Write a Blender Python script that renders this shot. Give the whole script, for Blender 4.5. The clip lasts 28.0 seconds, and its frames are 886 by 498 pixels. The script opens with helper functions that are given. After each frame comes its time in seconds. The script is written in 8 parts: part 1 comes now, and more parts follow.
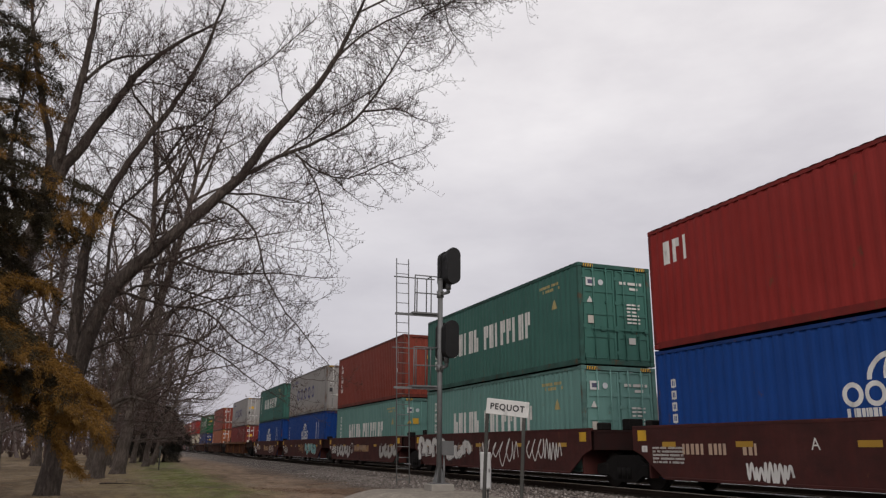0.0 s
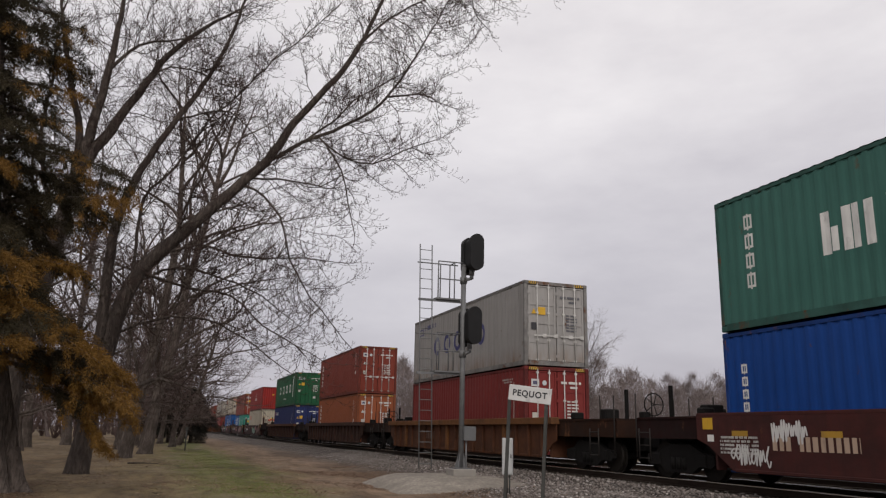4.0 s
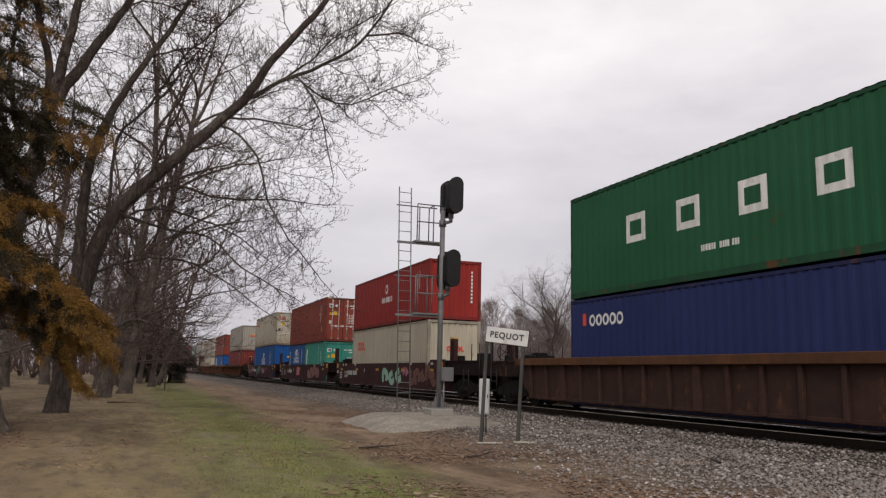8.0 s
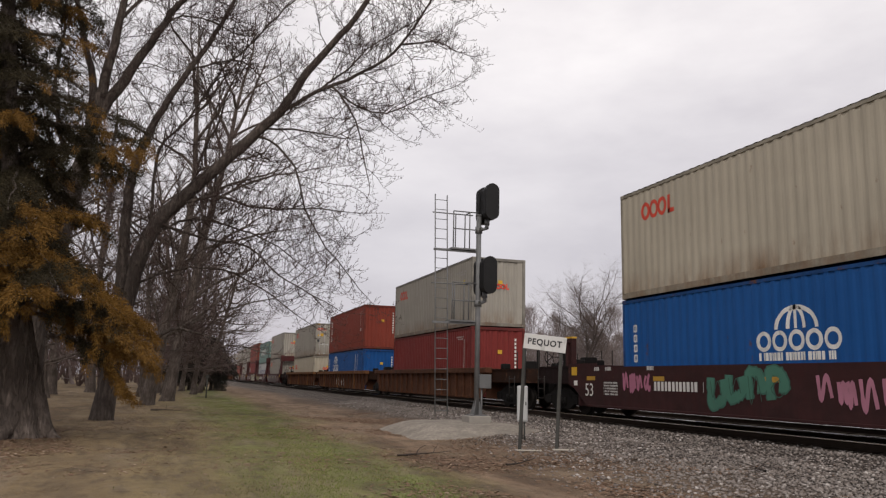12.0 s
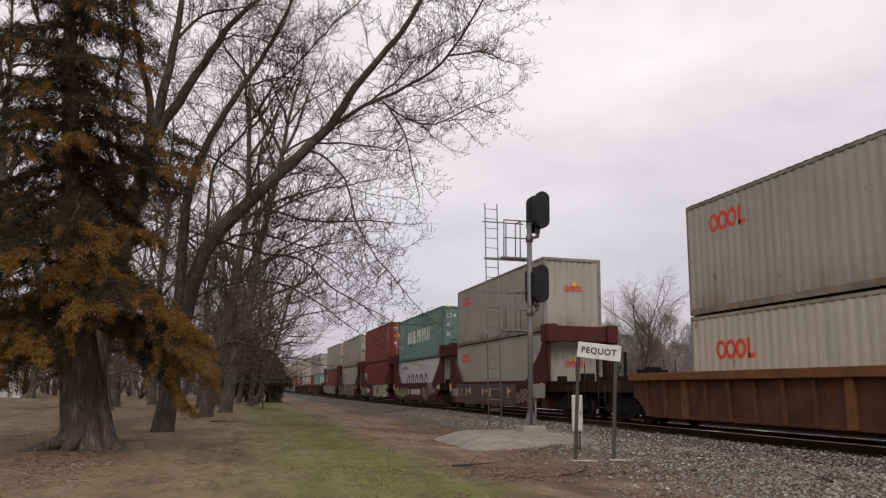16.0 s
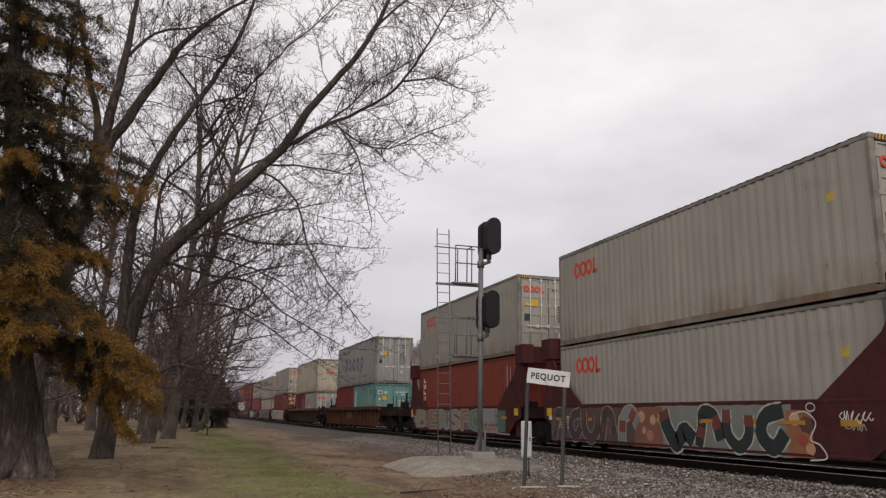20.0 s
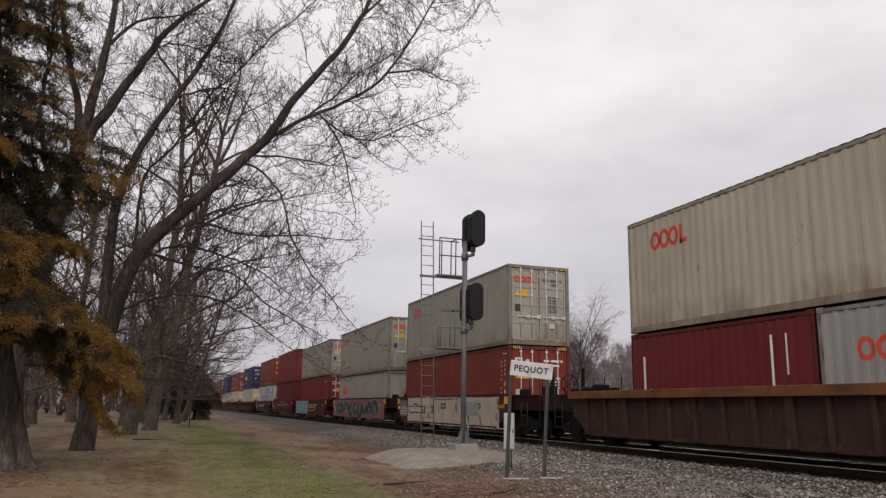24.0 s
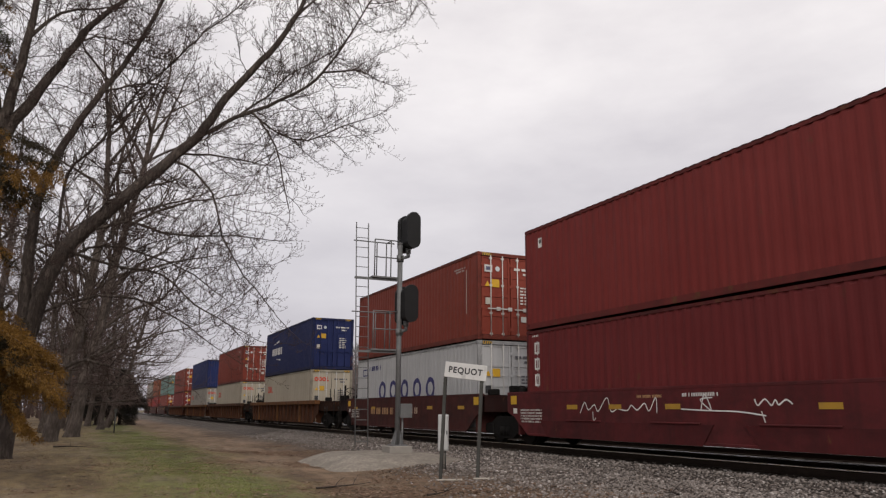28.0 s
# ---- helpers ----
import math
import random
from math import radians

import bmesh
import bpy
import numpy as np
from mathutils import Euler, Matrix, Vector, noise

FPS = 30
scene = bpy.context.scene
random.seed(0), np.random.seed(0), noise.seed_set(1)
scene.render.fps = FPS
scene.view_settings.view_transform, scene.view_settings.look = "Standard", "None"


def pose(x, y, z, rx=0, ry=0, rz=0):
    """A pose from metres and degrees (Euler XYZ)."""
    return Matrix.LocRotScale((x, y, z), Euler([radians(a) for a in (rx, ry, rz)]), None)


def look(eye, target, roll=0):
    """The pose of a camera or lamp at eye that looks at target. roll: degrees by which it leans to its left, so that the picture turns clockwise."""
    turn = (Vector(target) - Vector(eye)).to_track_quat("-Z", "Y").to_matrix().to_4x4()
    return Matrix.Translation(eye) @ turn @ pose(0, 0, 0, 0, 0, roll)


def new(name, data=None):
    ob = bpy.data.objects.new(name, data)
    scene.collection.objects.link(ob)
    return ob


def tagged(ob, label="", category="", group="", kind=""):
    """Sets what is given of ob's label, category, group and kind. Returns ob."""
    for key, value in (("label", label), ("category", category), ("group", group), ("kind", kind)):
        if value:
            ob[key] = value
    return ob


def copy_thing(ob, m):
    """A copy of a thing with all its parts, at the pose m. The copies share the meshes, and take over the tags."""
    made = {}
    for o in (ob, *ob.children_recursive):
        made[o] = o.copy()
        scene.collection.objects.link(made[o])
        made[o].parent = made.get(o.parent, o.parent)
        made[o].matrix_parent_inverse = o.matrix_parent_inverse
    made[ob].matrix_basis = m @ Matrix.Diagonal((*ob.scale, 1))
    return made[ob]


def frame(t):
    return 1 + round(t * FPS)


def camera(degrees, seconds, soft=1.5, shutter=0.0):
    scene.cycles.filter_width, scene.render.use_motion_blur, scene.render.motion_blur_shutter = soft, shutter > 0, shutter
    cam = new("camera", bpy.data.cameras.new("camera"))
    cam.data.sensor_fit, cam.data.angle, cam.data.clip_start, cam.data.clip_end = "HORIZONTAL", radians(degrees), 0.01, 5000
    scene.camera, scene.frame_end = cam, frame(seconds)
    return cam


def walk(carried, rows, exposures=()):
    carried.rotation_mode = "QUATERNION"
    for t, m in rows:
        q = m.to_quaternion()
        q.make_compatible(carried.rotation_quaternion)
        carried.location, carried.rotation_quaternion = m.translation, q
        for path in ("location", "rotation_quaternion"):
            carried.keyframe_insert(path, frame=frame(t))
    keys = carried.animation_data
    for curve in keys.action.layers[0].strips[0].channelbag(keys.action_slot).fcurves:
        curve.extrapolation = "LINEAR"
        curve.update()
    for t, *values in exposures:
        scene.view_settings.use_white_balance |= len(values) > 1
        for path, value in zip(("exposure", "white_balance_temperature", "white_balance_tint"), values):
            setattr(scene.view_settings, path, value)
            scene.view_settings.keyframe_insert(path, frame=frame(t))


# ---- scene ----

# ---- camera: held by hand at one spot beside the line; +y runs along the track ----
EYE = 0.785
cam = camera(59.75, 28.0, 1.25)
PATH = [
    (0.0, pose(0, 0, EYE, 104.49, -0.35, -21.50)),
    (0.5, pose(0, 0, EYE, 104.06, -0.55, -21.39)),
    (1.0, pose(0, 0, EYE, 103.75, -0.81, -21.41)),
    (1.5, pose(0, 0, EYE, 103.66, -0.38, -20.78)),
    (2.0, pose(0, 0, EYE, 103.72, -0.52, -20.39)),
    (2.5, pose(0, 0, EYE, 104.00, -0.50, -20.02)),
    (3.0, pose(0, 0, EYE, 104.04, -0.33, -19.83)),
    (3.5, pose(0, 0, EYE, 103.79, -0.18, -19.57)),
    (4.0, pose(0, 0, EYE, 103.43, -1.18, -19.90)),
    (4.3, pose(0, 0, EYE, 102.34, -1.45, -21.05)),
    (4.5, pose(0, 0, EYE, 100.73, -1.42, -22.37)),
    (6.5, pose(0, 0, EYE, 100.34, -1.25, -22.73)),
    (7.0, pose(0, 0, EYE, 100.82, -1.12, -18.87)),
    (7.5, pose(0, 0, EYE, 100.24, -1.47, -19.94)),
    (8.0, pose(0, 0, EYE, 99.23, -1.33, -21.51)),
    (8.5, pose(0, 0, EYE, 99.02, -1.16, -21.16)),
    (9.0, pose(0, 0, EYE, 99.30, -1.23, -20.32)),
    (9.5, pose(0, 0, EYE, 99.31, -1.06, -20.11)),
    (10.0, pose(0, 0, EYE, 98.96, -1.26, -20.02)),
    (10.5, pose(0, 0, EYE, 98.87, -0.92, -19.37)),
    (11.0, pose(0, 0, EYE, 99.33, -1.20, -18.78)),
    (11.5, pose(0, 0, EYE, 99.53, -1.21, -18.89)),
    (12.0, pose(0, 0, EYE, 99.69, -1.18, -18.75)),
    (12.5, pose(0, 0, EYE, 100.13, -1.22, -18.22)),
    (14.5, pose(0, 0, EYE, 100.67, -0.52, -16.08)),
    (15.0, pose(0, 0, EYE, 100.74, -0.74, -14.01)),
    (15.5, pose(0, 0, EYE, 100.46, -0.86, -15.05)),
    (16.0, pose(0, 0, EYE, 100.35, -0.74, -14.86)),
    (16.5, pose(0, 0, EYE, 100.65, -0.91, -15.72)),
    (17.0, pose(0, 0, EYE, 100.59, -0.85, -15.40)),
    (17.5, pose(0, 0, EYE, 100.08, -1.13, -16.32)),
    (18.0, pose(0, 0, EYE, 100.10, -1.36, -19.31)),
    (18.5, pose(0, 0, EYE, 100.37, -1.28, -21.31)),
    (19.0, pose(0, 0, EYE, 100.89, -0.74, -21.17)),
    (19.5, pose(0, 0, EYE, 101.95, -0.76, -19.19)),
    (20.0, pose(0, 0, EYE, 102.24, -0.84, -18.53)),
    (20.5, pose(0, 0, EYE, 101.54, -0.82, -18.61)),
    (21.0, pose(0, 0, EYE, 100.81, -1.00, -18.76)),
    (21.5, pose(0, 0, EYE, 100.80, -0.86, -19.40)),
    (23.5, pose(0, 0, EYE, 101.65, -0.80, -18.75)),
    (24.0, pose(0, 0, EYE, 101.69, -0.92, -19.75)),
    (24.5, pose(0, 0, EYE, 101.59, -0.80, -20.91)),
    (25.0, pose(0, 0, EYE, 101.31, -0.26, -23.01)),
    (25.5, pose(0, 0, EYE, 101.01, -0.21, -23.10)),
    (26.0, pose(0, 0, EYE, 101.37, -0.30, -23.35)),
    (26.5, pose(0, 0, EYE, 101.82, -0.25, -23.54)),
    (27.0, pose(0, 0, EYE, 102.21, -0.28, -23.73)),
    (27.5, pose(0, 0, EYE, 102.09, -0.34, -24.33)),
    (28.0, pose(0, 0, EYE, 101.87, -0.27, -24.52)),
]
walk(cam, PATH, [(0, -0.15, 6600, 11.5), (4.0, -0.16, 6600, 11.5), (6.5, 0.04, 6700, 11.5), (12.5, 0.03, 6700, 11.5), (18, 0.03, 6700, 11.5), (19, 0.09, 6700, 11.5), (20, 0.0, 6700, 11.5), (28, -0.04, 6700, 11.5)])

# ---- world and light: an overcast spring sky ----
world = bpy.data.worlds.new("overcast")
scene.world = world
world.use_nodes = True
wn, wl = world.node_tree.nodes, world.node_tree.links
wn.clear()
w_out = wn.new("ShaderNodeOutputWorld")
w_bg = wn.new("ShaderNodeBackground")
w_sky = wn.new("ShaderNodeTexSky")
w_sky.sky_type, w_sky.sun_disc = "NISHITA", False
w_sky.sun_elevation, w_sky.sun_rotation = radians(37), radians(195)
w_sky.dust_density, w_sky.air_density = 4.0, 1.0
w_dim = wn.new("ShaderNodeMix")
w_dim.data_type = "RGBA"
w_dim.inputs["Factor"].default_value = 0.985
w_co = wn.new("ShaderNodeTexCoord")
w_map = wn.new("ShaderNodeMapping")
w_map.inputs["Scale"].default_value = (1.0, 1.0, 2.6)
w_big = wn.new("ShaderNodeTexNoise")
w_big.inputs["Scale"].default_value, w_big.inputs["Detail"].default_value = 2.6, 6.0
w_big.inputs["Roughness"].default_value = 0.55
w_ramp = wn.new("ShaderNodeValToRGB")
w_ramp.color_ramp.elements[0].position, w_ramp.color_ramp.elements[0].color = 0.33, (0.70, 0.675, 0.695, 1)
w_ramp.color_ramp.elements[1].position, w_ramp.color_ramp.elements[1].color = 0.68, (0.93, 0.905, 0.905, 1)
w_sep = wn.new("ShaderNodeSeparateXYZ")
w_alt = wn.new("ShaderNodeValToRGB")
w_alt.color_ramp.elements[0].position, w_alt.color_ramp.elements[0].color = 0.0, (0.59, 0.59, 0.66, 1)
w_alt.color_ramp.elements[1].position, w_alt.color_ramp.elements[1].color = 0.48, (1.0, 1.0, 1.0, 1)
w_mid = w_alt.color_ramp.elements.new(0.20)
w_mid.color = (0.77, 0.77, 0.80, 1)
w_mul = wn.new("ShaderNodeMix")
w_mul.data_type, w_mul.blend_type = "RGBA", "MULTIPLY"
w_mul.inputs["Factor"].default_value = 1.0
wl.new(w_co.outputs["Generated"], w_map.inputs["Vector"])
wl.new(w_map.outputs["Vector"], w_big.inputs["Vector"])
wl.new(w_big.outputs["Fac"], w_ramp.inputs["Fac"])
wl.new(w_co.outputs["Generated"], w_sep.inputs["Vector"])
wl.new(w_sep.outputs["Z"], w_alt.inputs["Fac"])
wl.new(w_ramp.outputs["Color"], w_mul.inputs["A"])
wl.new(w_alt.outputs["Color"], w_mul.inputs["B"])
wl.new(w_sky.outputs["Color"], w_dim.inputs["A"])
wl.new(w_mul.outputs["Result"], w_dim.inputs["B"])
wl.new(w_dim.outputs["Result"], w_bg.inputs["Color"])
w_bg.inputs["Strength"].default_value = 1.08
wl.new(w_bg.outputs["Background"], w_out.inputs["Surface"])

sun = new("sun", bpy.data.lights.new("sun", "SUN"))
sun.data.energy, sun.data.angle, sun.data.color = 1.4, radians(40), (1.0, 0.96, 0.90)
sun.matrix_world = look((0, 0, 40), (14, 52, 0))

# ---- materials ----
def nodes_of(name):
    m = bpy.data.materials.new(name)
    m.use_nodes = True
    nt = m.node_tree
    return m, nt.nodes, nt.links, nt.nodes["Principled BSDF"]


def mixed(nn, ll, fac, a, b, blend="MIX"):
    """A colour mix; each of fac, a and b is a socket or a value."""
    x = nn.new("ShaderNodeMix")
    x.data_type, x.blend_type = "RGBA", blend
    for key, v in (("Factor", fac), ("A", a), ("B", b)):
        if hasattr(v, "is_linked"):
            ll.new(v, x.inputs[key])
        elif key == "Factor":
            x.inputs[key].default_value = v
        else:
            x.inputs[key].default_value = (*v, 1)
    return x.outputs["Result"]


def noisy(nn, ll, scale, lo, hi, detail=4.0, stretch=(1, 1, 1), rough=0.55, space="Object", shift=None):
    """A noise factor ramped from lo to hi."""
    co = nn.new("ShaderNodeTexCoord")
    mp = nn.new("ShaderNodeMapping")
    mp.inputs["Scale"].default_value = stretch
    ll.new(co.outputs[space], mp.inputs["Vector"])
    if shift:
        ll.new(shift, mp.inputs["Location"])
    n = nn.new("ShaderNodeTexNoise")
    n.inputs["Scale"].default_value, n.inputs["Detail"].default_value = scale, detail
    n.inputs["Roughness"].default_value = rough
    ll.new(mp.outputs["Vector"], n.inputs["Vector"])
    r = nn.new("ShaderNodeMapRange")
    r.inputs["From Min"].default_value, r.inputs["From Max"].default_value = lo, hi
    ll.new(n.outputs["Fac"], r.inputs["Value"])
    return r.outputs["Result"]


def bump(nn, ll, bsdf, fac, strength, distance):
    b = nn.new("ShaderNodeBump")
    b.inputs["Strength"].default_value, b.inputs["Distance"].default_value = strength, distance
    ll.new(fac, b.inputs["Height"])
    ll.new(b.outputs["Normal"], bsdf.inputs["Normal"])


def own_shift(nn, ll, amount=40.0):
    """A shift of the texture that differs from object to object."""
    oi = nn.new("ShaderNodeObjectInfo")
    c = nn.new("ShaderNodeCombineXYZ")
    k = nn.new("ShaderNodeMath")
    k.operation = "MULTIPLY"
    k.inputs[1].default_value = amount
    ll.new(oi.outputs["Random"], k.inputs[0])
    for s in ("X", "Y", "Z"):
        ll.new(k.outputs[0], c.inputs[s])
    return c.outputs["Vector"]


MATS = {}


def paint(color, rust=0.25, dirt=0.35, rough=0.55):
    """Weathered enamel on steel: faded patches, rain streaks, and rust that breaks through."""
    key = ("paint", color, rust, dirt, rough)
    if key in MATS:
        return MATS[key]
    m, nn, ll, bs = nodes_of("painted_steel")
    sh = own_shift(nn, ll)
    fade = noisy(nn, ll, 0.7, 0.3, 0.75, 3, (1, 0.6, 1), shift=sh)
    color = tuple(c * 0.74 for c in color)
    light = tuple(min(1, c * 1.16 + 0.004) for c in color)
    c = mixed(nn, ll, fade, color, light)
    streak = noisy(nn, ll, 1.0, 0.46, 0.80, 6, (5, 5, 0.35), 0.65, shift=sh)
    grime = tuple(v * 0.50 + 0.008 for v in color)
    k = nn.new("ShaderNodeMath")
    k.operation, k.inputs[1].default_value = "MULTIPLY", dirt * 1.3
    k.use_clamp = True
    ll.new(streak, k.inputs[0])
    c = mixed(nn, ll, k.outputs[0], c, grime)
    if dirt > 0.45:
        blot = noisy(nn, ll, 1.4, 0.42, 0.66, 7, (1, 0.8, 1.2), 0.68, shift=sh)
        c = mixed(nn, ll, blot, c, tuple(v * 0.55 + 0.006 for v in color))
    few = min(rust, 0.3) if max(color) > 0.2 else rust
    spot = noisy(nn, ll, 2.6, 0.69 - few * 0.16, 0.76 - few * 0.12, 8, (1, 1, 0.55), 0.7, shift=sh)
    c = mixed(nn, ll, spot, c, (0.105, 0.045, 0.022))
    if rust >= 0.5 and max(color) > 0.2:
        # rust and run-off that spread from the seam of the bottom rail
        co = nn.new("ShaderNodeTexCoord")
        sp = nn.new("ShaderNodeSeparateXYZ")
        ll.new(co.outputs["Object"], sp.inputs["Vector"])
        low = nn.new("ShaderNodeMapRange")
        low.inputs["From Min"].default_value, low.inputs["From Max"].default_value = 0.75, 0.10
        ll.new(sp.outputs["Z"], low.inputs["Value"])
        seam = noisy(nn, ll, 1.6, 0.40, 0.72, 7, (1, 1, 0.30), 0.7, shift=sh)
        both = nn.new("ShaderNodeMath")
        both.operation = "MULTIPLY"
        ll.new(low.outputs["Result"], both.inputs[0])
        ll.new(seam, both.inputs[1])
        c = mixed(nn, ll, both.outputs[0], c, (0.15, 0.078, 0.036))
    ll.new(c, bs.inputs["Base Color"])
    rg = noisy(nn, ll, 4.0, 0.0, 1.0, 3, shift=sh)
    r2 = nn.new("ShaderNodeMapRange")
    r2.inputs["To Min"].default_value, r2.inputs["To Max"].default_value = rough - 0.12, rough + 0.18
    ll.new(rg, r2.inputs["Value"])
    ll.new(r2.outputs["Result"], bs.inputs["Roughness"])
    bs.inputs["Specular IOR Level"].default_value = 0.12 + 0.25 * min(0.6, max(color))
    fine = noisy(nn, ll, 3.0, 0.2, 0.8, 5, shift=sh)
    bump(nn, ll, bs, fine, 0.35, 0.012)
    MATS[key] = m
    return m


def plain(name, color, rough=0.6, metal=0.0, vary=0.25, scale=6.0, bumpy=0.25, depth=0.01, stretch=(1, 1, 1)):
    key = ("plain", name)
    if key in MATS:
        return MATS[key]
    m, nn, ll, bs = nodes_of(name)
    sh = own_shift(nn, ll)
    f = noisy(nn, ll, scale, 0.25, 0.75, 6, stretch, shift=sh)
    g = noisy(nn, ll, scale * 0.18, 0.3, 0.7, 3, stretch, shift=sh)
    a = tuple(c * (1 - vary) for c in color)
    b = tuple(min(1, c * (1 + vary)) for c in color)
    c = mixed(nn, ll, f, a, b)
    c = mixed(nn, ll, g, c, tuple(x * (1 - vary * 0.8) for x in color))
    ll.new(c, bs.inputs["Base Color"])
    bs.inputs["Roughness"].default_value, bs.inputs["Metallic"].default_value = rough, metal
    bs.inputs["Specular IOR Level"].default_value = 0.5 if rough < 0.5 else 0.22
    bump(nn, ll, bs, f, bumpy, depth)
    MATS[key] = m
    return m


def decal(color, wear=0.35):
    """Flat painted lettering, chipped and dirty."""
    key = ("decal", color, wear)
    if key in MATS:
        return MATS[key]
    m, nn, ll, bs = nodes_of("stencil_paint")
    sh = own_shift(nn, ll)
    chip = noisy(nn, ll, 5.0, 0.62 - wear * 0.2, 0.74, 6, (1, 1, 0.5), 0.7, shift=sh)
    fade = noisy(nn, ll, 1.3, 0.3, 0.7, 3, shift=sh)
    c = mixed(nn, ll, fade, color, tuple(x * 0.78 for x in color))
    c = mixed(nn, ll, chip, c, tuple(x * 0.45 + 0.03 for x in color))
    ll.new(c, bs.inputs["Base Color"])
    bs.inputs["Roughness"].default_value = 0.6
    MATS[key] = m
    return m


def bark_material(name, color, pale):
    m, nn, ll, bs = nodes_of(name)
    f = noisy(nn, ll, 9.0, 0.3, 0.7, 8, (3, 3, 0.5), 0.65)
    g = noisy(nn, ll, 0.9, 0.35, 0.65, 3)
    c = mixed(nn, ll, f, tuple(x * 0.5 for x in color), color)
    c = mixed(nn, ll, g, c, pale)
    plate = noisy(nn, ll, 5.0, 0.42, 0.60, 5, (2.2, 2.2, 0.55), 0.6)
    c = mixed(nn, ll, plate, mixed(nn, ll, 0.6, c, tuple(x * 0.35 for x in color)), c)
    ll.new(c, bs.inputs["Base Color"])
    bs.inputs["Roughness"].default_value, bs.inputs["Specular IOR Level"].default_value = 0.92, 0.2
    bump(nn, ll, bs, plate, 0.9, 0.06)
    return m


def island_material(name, colors, rough=0.85, trans=0.0):
    """Colours that differ from piece to piece of a joined mesh, and drift over larger patches."""
    m, nn, ll, bs = nodes_of(name)
    geo = nn.new("ShaderNodeNewGeometry")
    ramp = nn.new("ShaderNodeValToRGB")
    ramp.color_ramp.interpolation = "LINEAR"
    while len(ramp.color_ramp.elements) < len(colors):
        ramp.color_ramp.elements.new(0.5)
    for i, c in enumerate(colors):
        ramp.color_ramp.elements[i].position = i / (len(colors) - 1)
        ramp.color_ramp.elements[i].color = (*c, 1)
    ll.new(geo.outputs["Random Per Island"], ramp.inputs["Fac"])
    g = noisy(nn, ll, 0.8, 0.3, 0.7, 4)
    c = mixed(nn, ll, g, ramp.outputs["Color"], tuple(x * 0.7 for x in colors[len(colors) // 2]))
    ll.new(c, bs.inputs["Base Color"])
    bs.inputs["Roughness"].default_value, bs.inputs["Specular IOR Level"].default_value = rough, 0.25
    return m


M_GALV = plain("galvanised_steel", (0.165, 0.168, 0.172), 0.6, 0.3, 0.25, 5)
M_BLACK = plain("black_signal_paint", (0.012, 0.012, 0.013), 0.55, 0, 0.4, 4)
M_LENS = plain("dark_lens_glass", (0.02, 0.02, 0.02), 0.12, 0, 0.1)
M_CONC = plain("weathered_concrete", (0.30, 0.28, 0.255), 0.9, 0, 0.22, 7, 0.5)
M_RAIL = plain("rusty_rail", (0.035, 0.024, 0.018), 0.75, 0.2, 0.3, 8)
M_RAILTOP = plain("polished_rail_head", (0.93, 0.93, 0.94), 0.24, 1.0, 0.05, 3, 0.02)
M_TIE = plain("creosoted_timber", (0.045, 0.036, 0.028), 0.92, 0, 0.35, 5, 0.8, 0.02, (1, 4, 4))
M_TRUCK = plain("grimy_truck_steel", (0.009, 0.008, 0.0075), 0.85, 0.1, 0.4, 6)
M_WHEEL = plain("wheel_steel", (0.018, 0.015, 0.013), 0.7, 0.2, 0.3, 6)
M_ROD = plain("galvanised_lock_rod", (0.55, 0.54, 0.52), 0.55, 0.2, 0.25, 4)
M_YELLOW = decal((0.62, 0.36, 0.02), 0.25)
M_REFLECTOR = decal((0.40, 0.225, 0.022), 0.45)
M_WHITE = decal((0.72, 0.71, 0.68), 0.35)
M_SIGNFACE = decal((0.66, 0.66, 0.65), 0.1)
M_SIGNTEXT = decal((0.03, 0.03, 0.035), 0.05)
M_GRIMIRON = plain("grimy_iron", (0.030, 0.026, 0.024), 0.8, 0.2, 0.35, 6)
M_POST = plain("weathered_steel_post", (0.075, 0.075, 0.07), 0.7, 0.3, 0.3, 6)
M_CABINET = plain("grey_cabinet_enamel", (0.46, 0.47, 0.47), 0.5, 0, 0.12, 3)
M_BARK = bark_material("maple_bark", (0.088, 0.069, 0.060), (0.125, 0.102, 0.088))
M_TWIG = plain("maple_twigs", (0.068, 0.046, 0.040), 0.9, 0, 0.25, 3)
M_ROWBARK = bark_material("row_tree_bark", (0.135, 0.108, 0.092), (0.185, 0.152, 0.132))
M_ROWTWIG = plain("row_tree_twigs", (0.118, 0.083, 0.076), 0.95, 0, 0.25, 1.5)
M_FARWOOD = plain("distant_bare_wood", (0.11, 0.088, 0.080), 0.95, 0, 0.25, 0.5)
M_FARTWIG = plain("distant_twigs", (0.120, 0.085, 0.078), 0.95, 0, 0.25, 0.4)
# paler than the wood itself: the haze of distance is mixed into the colour
M_BELT = plain("haze_tinted_wood", (0.190, 0.156, 0.150), 0.95, 0, 0.2, 0.4)
M_SPRUCEBARK = bark_material("spruce_bark", (0.118, 0.094, 0.082), (0.185, 0.152, 0.134))
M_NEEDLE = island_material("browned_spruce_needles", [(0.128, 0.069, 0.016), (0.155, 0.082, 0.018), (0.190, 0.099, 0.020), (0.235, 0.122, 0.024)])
# dark green needles, with the crown's inner shade put into their colour as well
M_NEEDLEDARK = island_material("dark_needles_painted_shade", [(0.030, 0.025, 0.014), (0.040, 0.032, 0.016), (0.054, 0.040, 0.018)])
M_DARKNEEDLE = island_material("dark_conifer_needles", [(0.010, 0.012, 0.009), (0.022, 0.021, 0.015), (0.038, 0.031, 0.020)])
